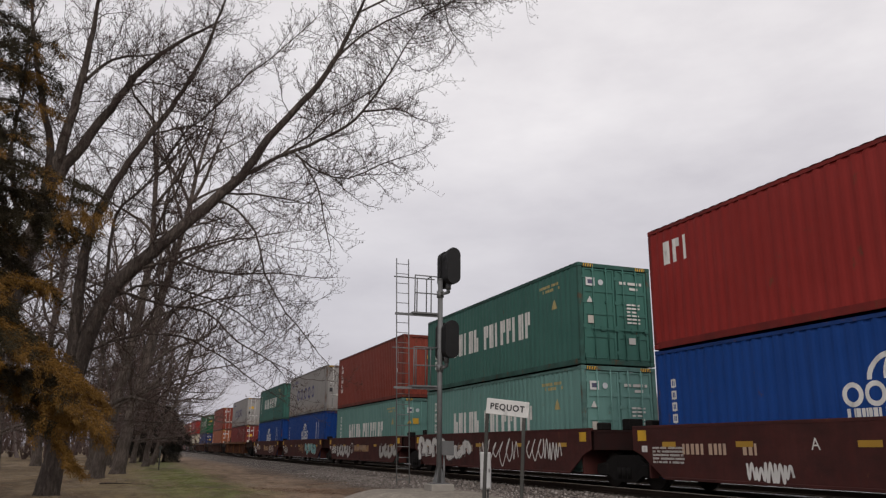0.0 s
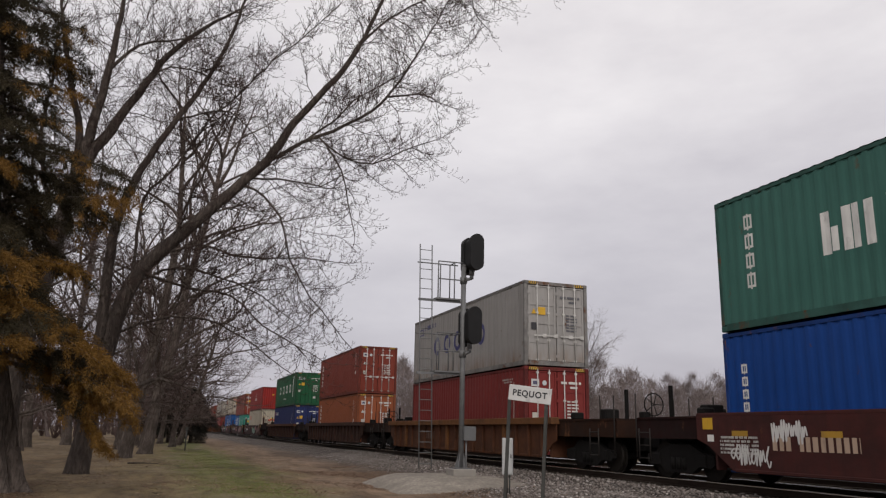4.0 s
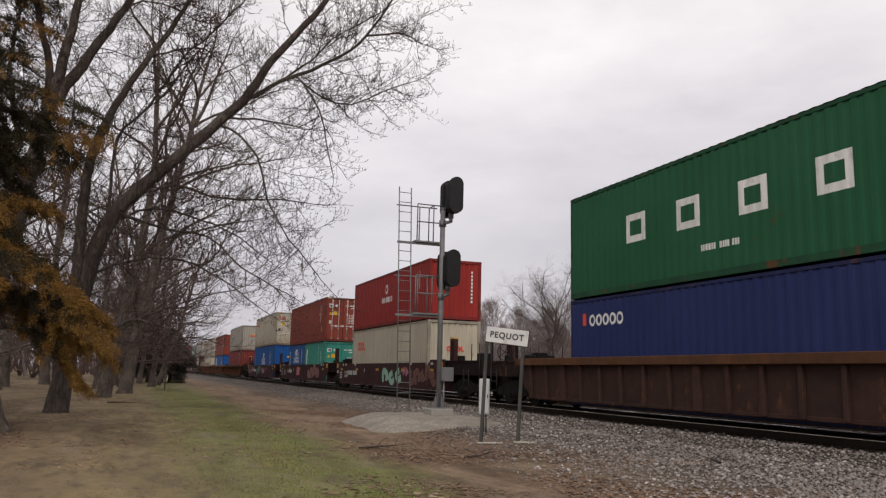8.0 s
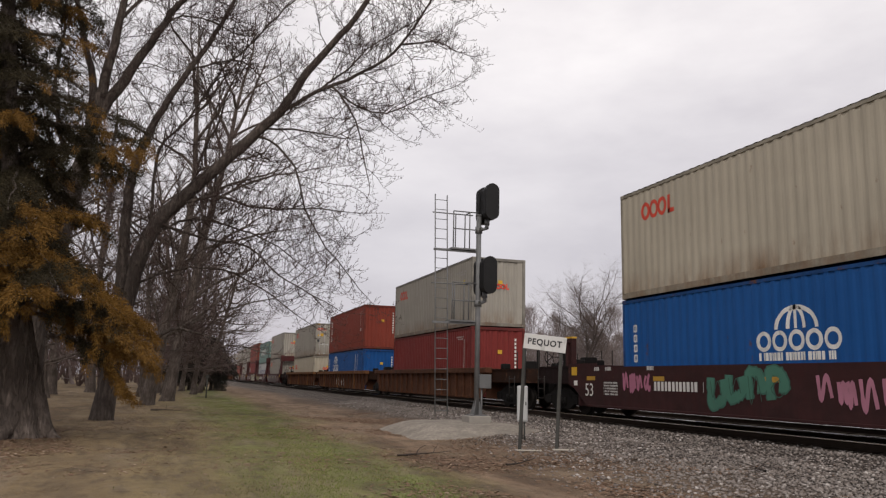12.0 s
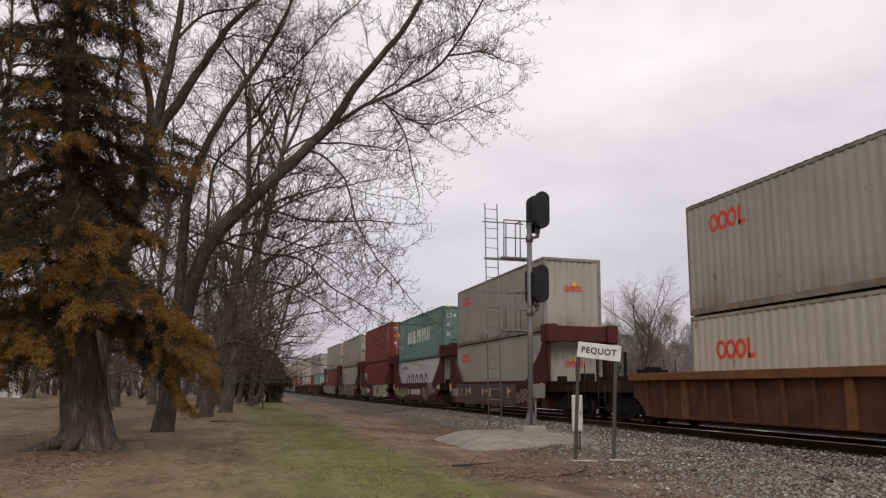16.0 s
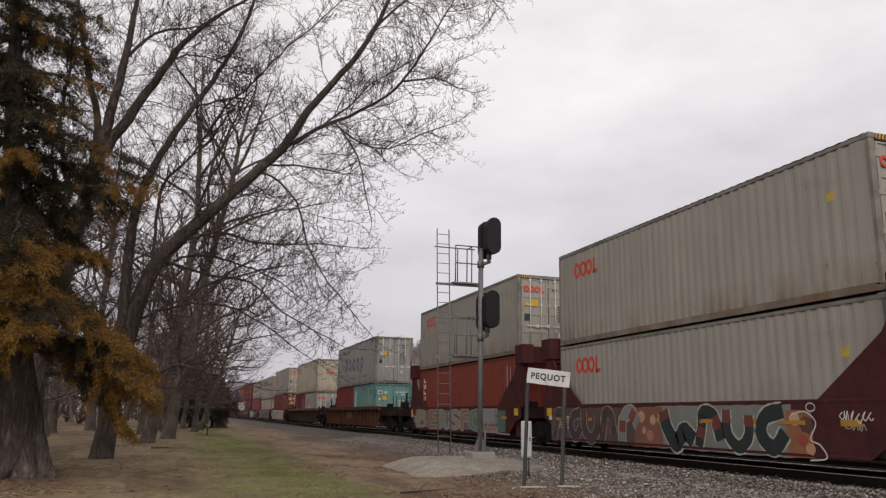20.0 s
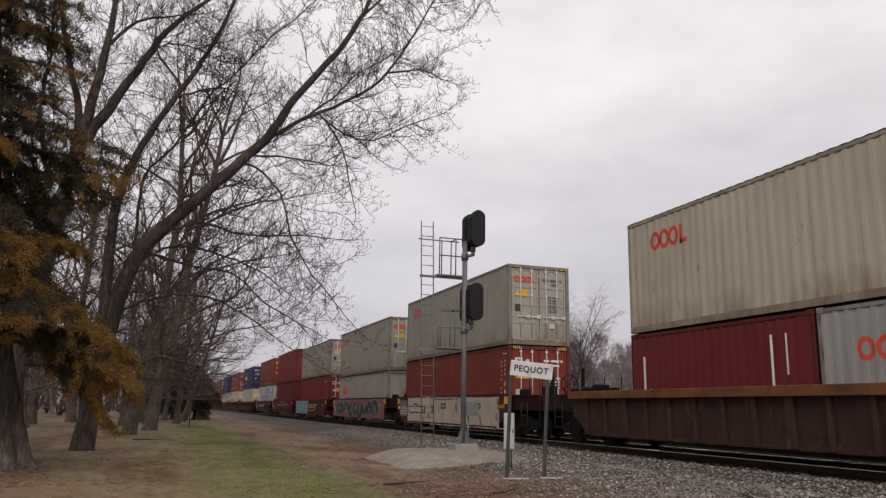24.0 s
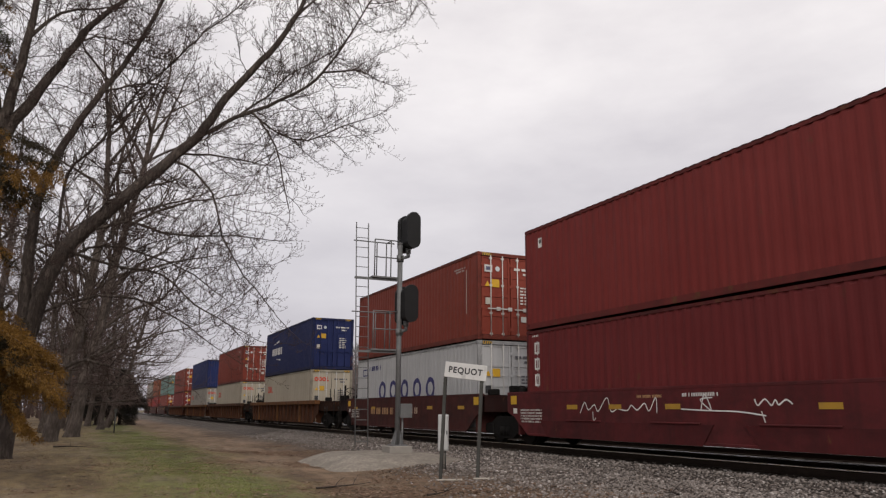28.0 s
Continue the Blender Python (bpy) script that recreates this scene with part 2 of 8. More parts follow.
M_STONE = island_material("ballast_stone", [(0.036, 0.031, 0.028), (0.150, 0.122, 0.109), (0.30, 0.265, 0.242), (0.098, 0.074, 0.064), (0.62, 0.58, 0.55)], 0.9)
M_GRASS = island_material("spring_grass", [(0.115, 0.165, 0.030), (0.140, 0.180, 0.036), (0.175, 0.195, 0.052), (0.25, 0.22, 0.10)], 0.8)
M_STRAW = island_material("dry_grass", [(0.22, 0.155, 0.08), (0.27, 0.188, 0.10), (0.33, 0.235, 0.135), (0.18, 0.15, 0.062)], 0.85)
M_LITTER = island_material("dry_leaf_litter", [(0.060, 0.035, 0.024), (0.14, 0.080, 0.052), (0.25, 0.155, 0.100), (0.10, 0.058, 0.038), (0.46, 0.36, 0.27)], 0.9)


def ground_material():
    m, nn, ll, bs = nodes_of("lawn_soil_and_stone")
    co = nn.new("ShaderNodeTexCoord")
    sp = nn.new("ShaderNodeSeparateXYZ")
    ll.new(co.outputs["Object"], sp.inputs["Vector"])
    warp = noisy(nn, ll, 0.22, 0.25, 0.75, 5)
    w = nn.new("ShaderNodeMath")
    w.operation, w.inputs[1].default_value, w.inputs[2].default_value = "MULTIPLY_ADD", 1.8, -0.9
    ll.new(warp, w.inputs[0])
    x = nn.new("ShaderNodeMath")
    x.operation = "ADD"
    ll.new(sp.outputs["X"], x.inputs[0])
    ll.new(w.outputs[0], x.inputs[1])
    band = nn.new("ShaderNodeValToRGB")
    el = band.color_ramp.elements
    # stops left of -1.4 are darker: darker soil plus tree shade in the colour
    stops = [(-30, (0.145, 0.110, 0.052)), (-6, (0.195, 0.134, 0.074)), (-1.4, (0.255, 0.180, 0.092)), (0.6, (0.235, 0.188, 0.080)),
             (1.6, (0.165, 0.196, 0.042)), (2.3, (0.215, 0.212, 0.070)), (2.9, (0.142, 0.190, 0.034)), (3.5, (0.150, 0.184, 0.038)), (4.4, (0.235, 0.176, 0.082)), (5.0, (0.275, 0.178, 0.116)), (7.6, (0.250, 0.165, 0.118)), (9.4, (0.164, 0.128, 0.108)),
             # the darkest stop lies under the near track
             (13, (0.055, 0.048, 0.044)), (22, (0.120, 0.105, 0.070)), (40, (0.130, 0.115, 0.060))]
    while len(el) < len(stops):
        el.new(0.5)
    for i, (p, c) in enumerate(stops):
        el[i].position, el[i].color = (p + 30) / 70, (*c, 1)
    r = nn.new("ShaderNodeMapRange")
    r.inputs["From Min"].default_value, r.inputs["From Max"].default_value = -30, 40
    ll.new(x.outputs[0], r.inputs["Value"])
    ll.new(r.outputs["Result"], band.inputs["Fac"])
    fine = noisy(nn, ll, 9.0, 0.25, 0.75, 8, rough=0.7)
    mid = noisy(nn, ll, 1.1, 0.35, 0.7, 6, (1, 0.5, 1), 0.62)
    dark = mixed(nn, ll, 0.70, band.outputs["Color"], (0.075, 0.048, 0.028))
    c = mixed(nn, ll, mid, band.outputs["Color"], dark)
    clod = noisy(nn, ll, 2.6, 0.47, 0.64, 8, (1, 0.40, 1), 0.70)
    c = mixed(nn, ll, clod, c, mixed(nn, ll, 0.75, c, (0.055, 0.036, 0.024)))
    bare = noisy(nn, ll, 0.75, 0.52, 0.66, 6, (1, 0.30, 1), 0.65)
    c = mixed(nn, ll, bare, c, mixed(nn, ll, 0.55, c, (0.25, 0.195, 0.138)))
    pale = mixed(nn, ll, 0.4, c, (0.26, 0.22, 0.16))
    c = mixed(nn, ll, fine, c, pale)
    stain = noisy(nn, ll, 0.42, 0.50, 0.60, 7, (1, 0.22, 1), 0.68)
    c = mixed(nn, ll, stain, c, mixed(nn, ll, 0.55, c, (0.058, 0.038, 0.025)))
    # crushed stone between and under the loose stones of the track bed
    vo = nn.new("ShaderNodeTexVoronoi")
    vo.inputs["Scale"].default_value = 26.0
    ll.new(co.outputs["Object"], vo.inputs["Vector"])
    cell = nn.new("ShaderNodeSeparateColor")
    ll.new(vo.outputs["Color"], cell.inputs["Color"])
    chips = nn.new("ShaderNodeValToRGB")
    ce = chips.color_ramp.elements
    tones = [(0.0, (0.034, 0.029, 0.026)), (0.35, (0.097, 0.075, 0.066)), (0.6, (0.168, 0.140, 0.124)), (0.85, (0.29, 0.258, 0.236)), (1.0, (0.52, 0.48, 0.45))]
    while len(ce) < len(tones):
        ce.new(0.5)
    for i, (p, t) in enumerate(tones):
        ce[i].position, ce[i].color = p, (*t, 1)
    ll.new(cell.outputs["Red"], chips.inputs["Fac"])
    gap = nn.new("ShaderNodeMapRange")
    gap.inputs["From Min"].default_value, gap.inputs["From Max"].default_value = 0.25, 0.75
    ll.new(vo.outputs["Distance"], gap.inputs["Value"])
    stone = mixed(nn, ll, gap.outputs["Result"], chips.outputs["Color"], (0.030, 0.025, 0.022))
    bed = nn.new("ShaderNodeMapRange")
    bed.inputs["From Min"].default_value, bed.inputs["From Max"].default_value = 7.0, 9.2
    ll.new(x.outputs[0], bed.inputs["Value"])
    far = nn.new("ShaderNodeMapRange")
    far.inputs["From Min"].default_value, far.inputs["From Max"].default_value = 24, 20
    ll.new(x.outputs[0], far.inputs["Value"])
    both = nn.new("ShaderNodeMath")
    both.operation = "MULTIPLY"
    ll.new(bed.outputs["Result"], both.inputs[0])
    ll.new(far.outputs["Result"], both.inputs[1])
    c = mixed(nn, ll, both.outputs[0], c, stone)
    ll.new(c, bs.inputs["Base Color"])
    bs.inputs["Roughness"].default_value, bs.inputs["Specular IOR Level"].default_value = 0.95, 0.2
    bump(nn, ll, bs, fine, 0.8, 0.05)
    return m


M_GROUND = ground_material()
M_PAD = plain("crushed_limestone", (0.27, 0.240, 0.205), 0.95, 0, 0.42, 12, 0.8, 0.03)

# ---- building helpers ----
RAIL = -0.15            # top of the rails
TX = 12.58              # middle of the near track
TX2 = 16.95             # middle of the far track
FLOOR = {"low": 0.14, "smooth": 0.14, "ribbed": 0.14, "bulkhead": 0.10}            # underside of the lower boxes, by well


def mesh_of(name, verts, faces, smooth=False):
    me = bpy.data.meshes.new(name)
    me.from_pydata(verts, [], faces)
    me.update()
    if smooth:
        me.shade_smooth()
    return me


def from_bm(name, bm, smooth=False):
    me = bpy.data.meshes.new(name)
    bm.normal_update()
    bm.to_mesh(me)
    bm.free()
    if smooth:
        me.shade_smooth()
    return me


def part(name, data, material, parent, label="", m=None):
    """Links a mesh or a bmesh as one mesh object under a thing or a part."""
    if isinstance(data, bmesh.types.BMesh):
        data = from_bm(name, data)
    ob = new(name, data)
    if material is not None:
        if not data.materials:
            data.materials.append(material)
        elif data.materials[0] != material:
            ob.material_slots[0].link = "OBJECT"
            ob.material_slots[0].material = material
    ob.parent = parent
    if m is not None:
        ob.matrix_basis = m
    if label:
        tagged(ob, label)
    return ob


def thing(name, label, category, m=None, group="", kind=""):
    ob = new(name)
    ob.empty_display_size = 0.2
    if m is not None:
        ob.matrix_basis = m
    return tagged(ob, label, category, group, kind)


def add_box(bm, x0, x1, y0, y1, z0, z1, bevel=0.0):
    vs = [bm.verts.new(p) for p in ((x0, y0, z0), (x1, y0, z0), (x1, y1, z0), (x0, y1, z0), (x0, y0, z1), (x1, y0, z1), (x1, y1, z1), (x0, y1, z1))]
    fs = [bm.faces.new([vs[i] for i in f]) for f in ((3, 2, 1, 0), (4, 5, 6, 7), (0, 1, 5, 4), (1, 2, 6, 5), (2, 3, 7, 6), (3, 0, 4, 7))]
    if bevel:
        es = {e for f in fs for e in f.edges}
        bmesh.ops.bevel(bm, geom=list(es), offset=bevel, segments=1, affect="EDGES", profile=0.5)
    return bm


def box(x0, x1, y0, y1, z0, z1, bevel=0.0):
    return add_box(bmesh.new(), x0, x1, y0, y1, z0, z1, bevel)


def add_tube(bm, a, b, r0, r1=None, sides=8, caps=True):
    a, b = Vector(a), Vector(b)
    r1 = r0 if r1 is None else r1
    d = (b - a).normalized()
    u = d.orthogonal().normalized()
    v = d.cross(u)
    ra, rb = [], []
    for i in range(sides):
        t = 2 * math.pi * i / sides
        o = u * math.cos(t) + v * math.sin(t)
        ra.append(bm.verts.new(a + o * r0))
        rb.append(bm.verts.new(b + o * r1))
    for i in range(sides):
        j = (i + 1) % sides
        bm.faces.new((ra[i], ra[j], rb[j], rb[i])).smooth = True
    if caps:
        bm.faces.new(ra[::-1])
        bm.faces.new(rb)
    return bm


def tube(a, b, r0, r1=None, sides=8):
    return add_tube(bmesh.new(), a, b, r0, r1, sides)


def add_slab(bm, outline, axis, lo, hi):
    """A plate with an outline in the two axes other than axis, from lo to hi along it."""
    def at(p, w):
        q = list(p)
        q.insert(axis, w)
        return q
    a = [bm.verts.new(at(p, lo)) for p in outline]
    b = [bm.verts.new(at(p, hi)) for p in outline]
    n = len(outline)
    bm.faces.new(a)
    bm.faces.new(b[::-1])
    for i in range(n):
        j = (i + 1) % n
        bm.faces.new((a[j], a[i], b[i], b[j]))
    bmesh.ops.recalc_face_normals(bm, faces=bm.faces[:])
    return bm


def slab(outline, axis, lo, hi):
    return add_slab(bmesh.new(), outline, axis, lo, hi)


# ---- ground, ballast and track ----
def ground_z(x, y):
    steps = ((-40, -0.45), (-14, -0.62), (-4, -0.74), (6.2, -0.76), (8.6, -0.62), (10.2, -0.50), (10.95, -0.335), (18.6, -0.335), (20.2, -0.75), (26, -0.9), (60, -0.9))
    if x <= steps[0][0]:
        z = steps[0][1]
    elif x >= steps[-1][0]:
        z = steps[-1][1]
    else:
        for (xa, za), (xb, zb) in zip(steps, steps[1:]):
            if xa <= x <= xb:
                k = (x - xa) / (xb - xa)
                k = k * k * (3 - 2 * k)
                z = za + (zb - za) * k
                break
    if x < 10 and abs(x) < 80 and abs(y) < 200:
        z += 0.05 * noise.noise((x * 0.25, y * 0.25, 0)) + 0.02 * noise.noise((x * 1.3, y * 1.3, 3))
    return z


def build_ground():
    xs = sorted({round(v, 3) for v in ([-2500, -1200, -500, -200, -100, -60, -40] + [-30 + i for i in range(27)] + [-4 + 0.3 * i for i in range(86)]
                 + [24, 26, 30, 40, 60, 100, 200, 500, 1200, 2500])})
    ys = [-2500, -1000, -400, -150, -60, -25, -10, 0, 4, 7] + [8 + 0.35 * i for i in range(70)] + [33 + 1.2 * i for i in range(35)] + [78, 85, 95, 110, 130, 160, 200, 300, 500, 1000, 2500]
    verts = [(x, y, ground_z(x, y)) for y in ys for x in xs]
    w = len(xs)
    faces = [(j * w + i, j * w + i + 1, (j + 1) * w + i + 1, (j + 1) * w + i) for j in range(len(ys) - 1) for i in range(w - 1)]
    ob = new("ground", mesh_of("ground", verts, faces, True))
    ob.data.materials.append(M_GROUND)
    tagged(ob, "patchy spring lawn, bare soil and stony railway verge", "ground", kind="structure")


def build_track(tx, y0, y1):
    tr = thing("railway_track", "steel rails with shiny heads on dark timber sleepers in ballast", "railway track", pose(tx, 0, RAIL), kind="structure")
    prof = [(-0.07, -0.17), (0.07, -0.17), (0.07, -0.155), (0.012, -0.14), (0.012, -0.045), (0.034, -0.035), (0.034, -0.006), (-0.034, -0.006), (-0.034, -0.035), (-0.012, -0.045), (-0.012, -0.14), (-0.07, -0.155)]
    for s in (-1, 1):
        x = s * 0.754
        r = part("rail", slab([(x + a, b) for a, b in prof], 1, y0, y1), M_RAIL, tr)
        part("rail_head", box(x - 0.0365, x + 0.0365, y0, y1, -0.024, 0.0, 0.006), M_RAILTOP, r, "polished running surface")
    tie = from_bm("tie", box(-1.3, 1.3, -0.11, 0.11, -0.33, -0.165, 0.012))
    tie.materials.append(M_TIE)
    y = max(y0, -6)
    while y < min(y1, 90):
        part("tie", tie, M_TIE, tr, m=pose(random.uniform(-0.03, 0.03), y, random.uniform(-0.012, 0.008), 0, 0, random.uniform(-1, 1)))
        y += 0.53


build_ground()
build_track(TX, -400, 900)
build_track(TX2, -400, 900)

# ---- freight containers ----
HIGH, LOW = 2.896, 2.591
L40, L20 = 12.19, 6.06
WAVE = 0.278
DEEP = 0.0105
CACHE = {}


def wave_breaks(length):
    """Breaks of the trapezoid corrugation along a side: (y, inset)."""
    out, y = [(0.10, 0.0)], 0.16
    while y + WAVE < length - 0.12:
        out += [(y, 0.0), (y + 0.068, DEEP), (y + 0.139, DEEP), (y + 0.207, 0.0)]
        y += WAVE
    return out + [(length - 0.10, 0.0)]


def inset_at(br, y):
    for (ya, a), (yb, b) in zip(br, br[1:]):
        if ya <= y <= yb:
            return a + (b - a) * (y - ya) / max(yb - ya, 1e-6)
    return 0.0


def cached(key, make):
    if key not in CACHE:
        d = make()
        CACHE[key] = from_bm(key[0], d) if isinstance(d, bmesh.types.BMesh) else d
    return CACHE[key]


def side_mesh(length, h):
    br = wave_breaks(length)
    v, f = [], []
    for y, d in br:
        v += [(1.208 - d, y, 0.15), (1.208 - d, y, h - 0.165), (1.208 - d * 3.0, y, h - 0.09)]
    for i in range(len(br) - 1):
        f += [(3 * i, 3 * i + 3, 3 * i + 4, 3 * i + 1), (3 * i + 1, 3 * i + 4, 3 * i + 5, 3 * i + 2)]
    return mesh_of("side_panel", v, f)


def end_mesh(h):
    v, f, x = [], [], -1.06
    pts = [(-1.09, 0.0)]
    while x + 0.25 < 1.09:
        pts += [(x, 0.0), (x + 0.06, 0.045), (x + 0.125, 0.045), (x + 0.185, 0.0)]
        x += 0.25
    pts.append((1.09, 0.0))
    for x, d in pts:
        v += [(x, 0.035 + d, 0.15), (x, 0.035 + d, h - 0.10)]
    for i in range(len(pts) - 1):
        f.append((2 * i, 2 * i + 2, 2 * i + 3, 2 * i + 1))
    return mesh_of("end_panel", v, f)


def roof_mesh(length, h):
    br = wave_breaks(length)
    v, f = [], []
    for y, d in br:
        v += [(-1.212, y, h + 0.004 - d * 0.9), (1.212, y, h + 0.004 - d * 0.9)]
    for i in range(len(br) - 1):
        f.append((2 * i, 2 * i + 1, 2 * i + 3, 2 * i + 2))
    return mesh_of("roof_panel", v, f)


def door_mesh(h):
    """One door leaf with pressed horizontal ribs, hinged at x = 0 and 1.09 wide."""
    bm = add_box(bmesh.new(), 0.02, 1.085, 0.05, 0.09, 0.17, h - 0.14)
    for k in range(5):
        z = 0.17 + (h - 0.31) * k / 4
        add_box(bm, 0.03, 1.075, 0.028, 0.052, max(0.18, z - 0.05), min(h - 0.15, z + 0.05))
    add_box(bm, 0.03, 0.10, 0.026, 0.052, 0.18, h - 0.15)
    add_box(bm, 1.01, 1.075, 0.026, 0.052, 0.18, h - 0.15)
    for k in range(4):
        z = 0.35 + (h - 0.75) * k / 3
        add_box(bm, -0.03, 0.12, 0.012, 0.027, z - 0.05, z + 0.05)
    return bm


def rod_mesh(h):
    bm = tube((0, 0.008, 0.12), (0, 0.008, h - 0.10), 0.019, sides=6)
    for z in (0.2, h * 0.3, h * 0.62, h - 0.2):
        add_box(bm, -0.05, 0.05, 0.0, 0.035, z - 0.03, z + 0.03)
    return bm


def handle_mesh():
    bm = add_box(bmesh.new(), -0.02, 0.42, -0.014, 0.0, -0.02, 0.02)
    add_box(bm, 0.30, 0.44, -0.008, 0.02, -0.06, 0.06)
    return bm


def shapes_on_side(polys, length):
    """Painted shapes that follow the corrugation of the near side. polys: outlines in (metres from the far end, height)."""
    br = wave_breaks(length)
    ys = [length - u for p in polys for u, _ in p]
    lo, hi = min(ys), max(ys)
    cuts = sorted({round(y, 4) for y in ys} | {round(length - y, 4) for y, _ in br if lo < length - y < hi})
    v, f, at = [], [], {}

    def vert(x, y, z):
        key = (round(y, 4), round(z, 4))
        if key not in at:
            at[key] = len(v)
            v.append((x, y, z))
        return at[key]

    for ya, yb in zip(cuts, cuts[1:]):
        ua, ub, um = length - ya, length - yb, length - (ya + yb) / 2
        edges = []
        for p in polys:
            for (u0, z0), (u1, z1) in zip(p, p[1:] + p[:1]):
                if (u0 <= um) != (u1 <= um):
                    g = (z1 - z0) / (u1 - u0)
                    edges.append((z0 + g * (um - u0), z0 + g * (ua - u0), z0 + g * (ub - u0)))
        edges.sort()
        xa, xb = -1.212 + inset_at(br, length - ya), -1.212 + inset_at(br, length - yb)
        for (_, a0, b0), (_, a1, b1) in zip(edges[::2], edges[1::2]):
            face = []
            for k in (vert(xa, ya, a0), vert(xa, ya, a1), vert(xb, yb, b1), vert(xb, yb, b0)):
                if k not in face:
                    face.append(k)
            if len(face) > 2:
                f.append(tuple(face))
    return mesh_of("painted_mark", v, f)


def box_of(p):
    us, zs = [a for a, _ in p], [b for _, b in p]
    return min(us), max(us), min(zs), max(zs)


def pieces_of(polys):
    """Splits outlines into single painted shapes (a ring's hole stays with it); tiny ones are kept apart as small print."""
    big, tiny = [], []
    for p in polys:
        a = box_of(p)
        for q in big:
            b = box_of(q[0])
            if b[0] < a[0] and a[1] < b[1] and b[2] < a[2] and a[3] < b[3]:
                q.append(p)
                break
        else:
            (tiny if a[3] - a[2] < 0.15 else big).append([p] if a[3] - a[2] >= 0.15 else p)
    return big, tiny


def rect(u0, u1, z0, z1):
    return [(u0, z0), (u1, z0), (u1, z1), (u0, z1)]


def ring(u, z, ru, rz, wide):
    """Outer and inner outline of a ring."""
    n = 18
    return [[(u + (ru - k) * math.cos(2 * math.pi * i / n), z + (rz - k) * math.sin(2 * math.pi * i / n)) for i in range(n)] for k in (0, wide)]


def frame_block(u0, u1, z0, z1, wide):
    return [rect(u0, u1, z0, z1), rect(u0 + wide, u1 - wide, z0 + wide, z1 - wide)]


def arcs(u, z, r, wide):
    """The upper half of a globe: an arch and two inner arches."""
    out = []
    for ru in (r, r * 0.45):
        n = 14
        o = [(u + ru * math.cos(math.pi * i / n), z + r * 0.8 * math.sin(math.pi * i / n)) for i in range(n + 1)]
        k = [(u + (ru - wide) * math.cos(math.pi * i / n), z + (r * 0.8 - wide) * math.sin(math.pi * i / n)) for i in range(n, -1, -1)]
        out.append(o + k)
    out.append(rect(u - wide * 0.4, u + wide * 0.4, z, z + r * 0.8 - wide))
    return out


def small_print(u0, u1, z, rows=2, size=0.085, seed=1):
    rnd = random.Random(seed)
    out = []
    for k in range(rows):
        u = u0 + (0.2 * k)
        while u < u1 - 0.1 * k:
            w = rnd.uniform(0.05, 0.11)
            if rnd.random() < 0.85:
                out.append(rect(u, u + w * 0.8, z - k * size * 1.6, z - k * size * 1.6 + size))
            u += w
    return out


def column(u, z_top, n, step, w):
    """A vertical row of blocks, each a small open frame."""
    out = []
    for k in range(n):
        z = z_top - k * step
        out += frame_block(u - w / 2, u + w / 2, z - step * 0.72, z, w * 0.22)
        out.append(rect(u - w * 0.08, u + w * 0.08, z - step * 0.80, z + step * 0.06))
    return out


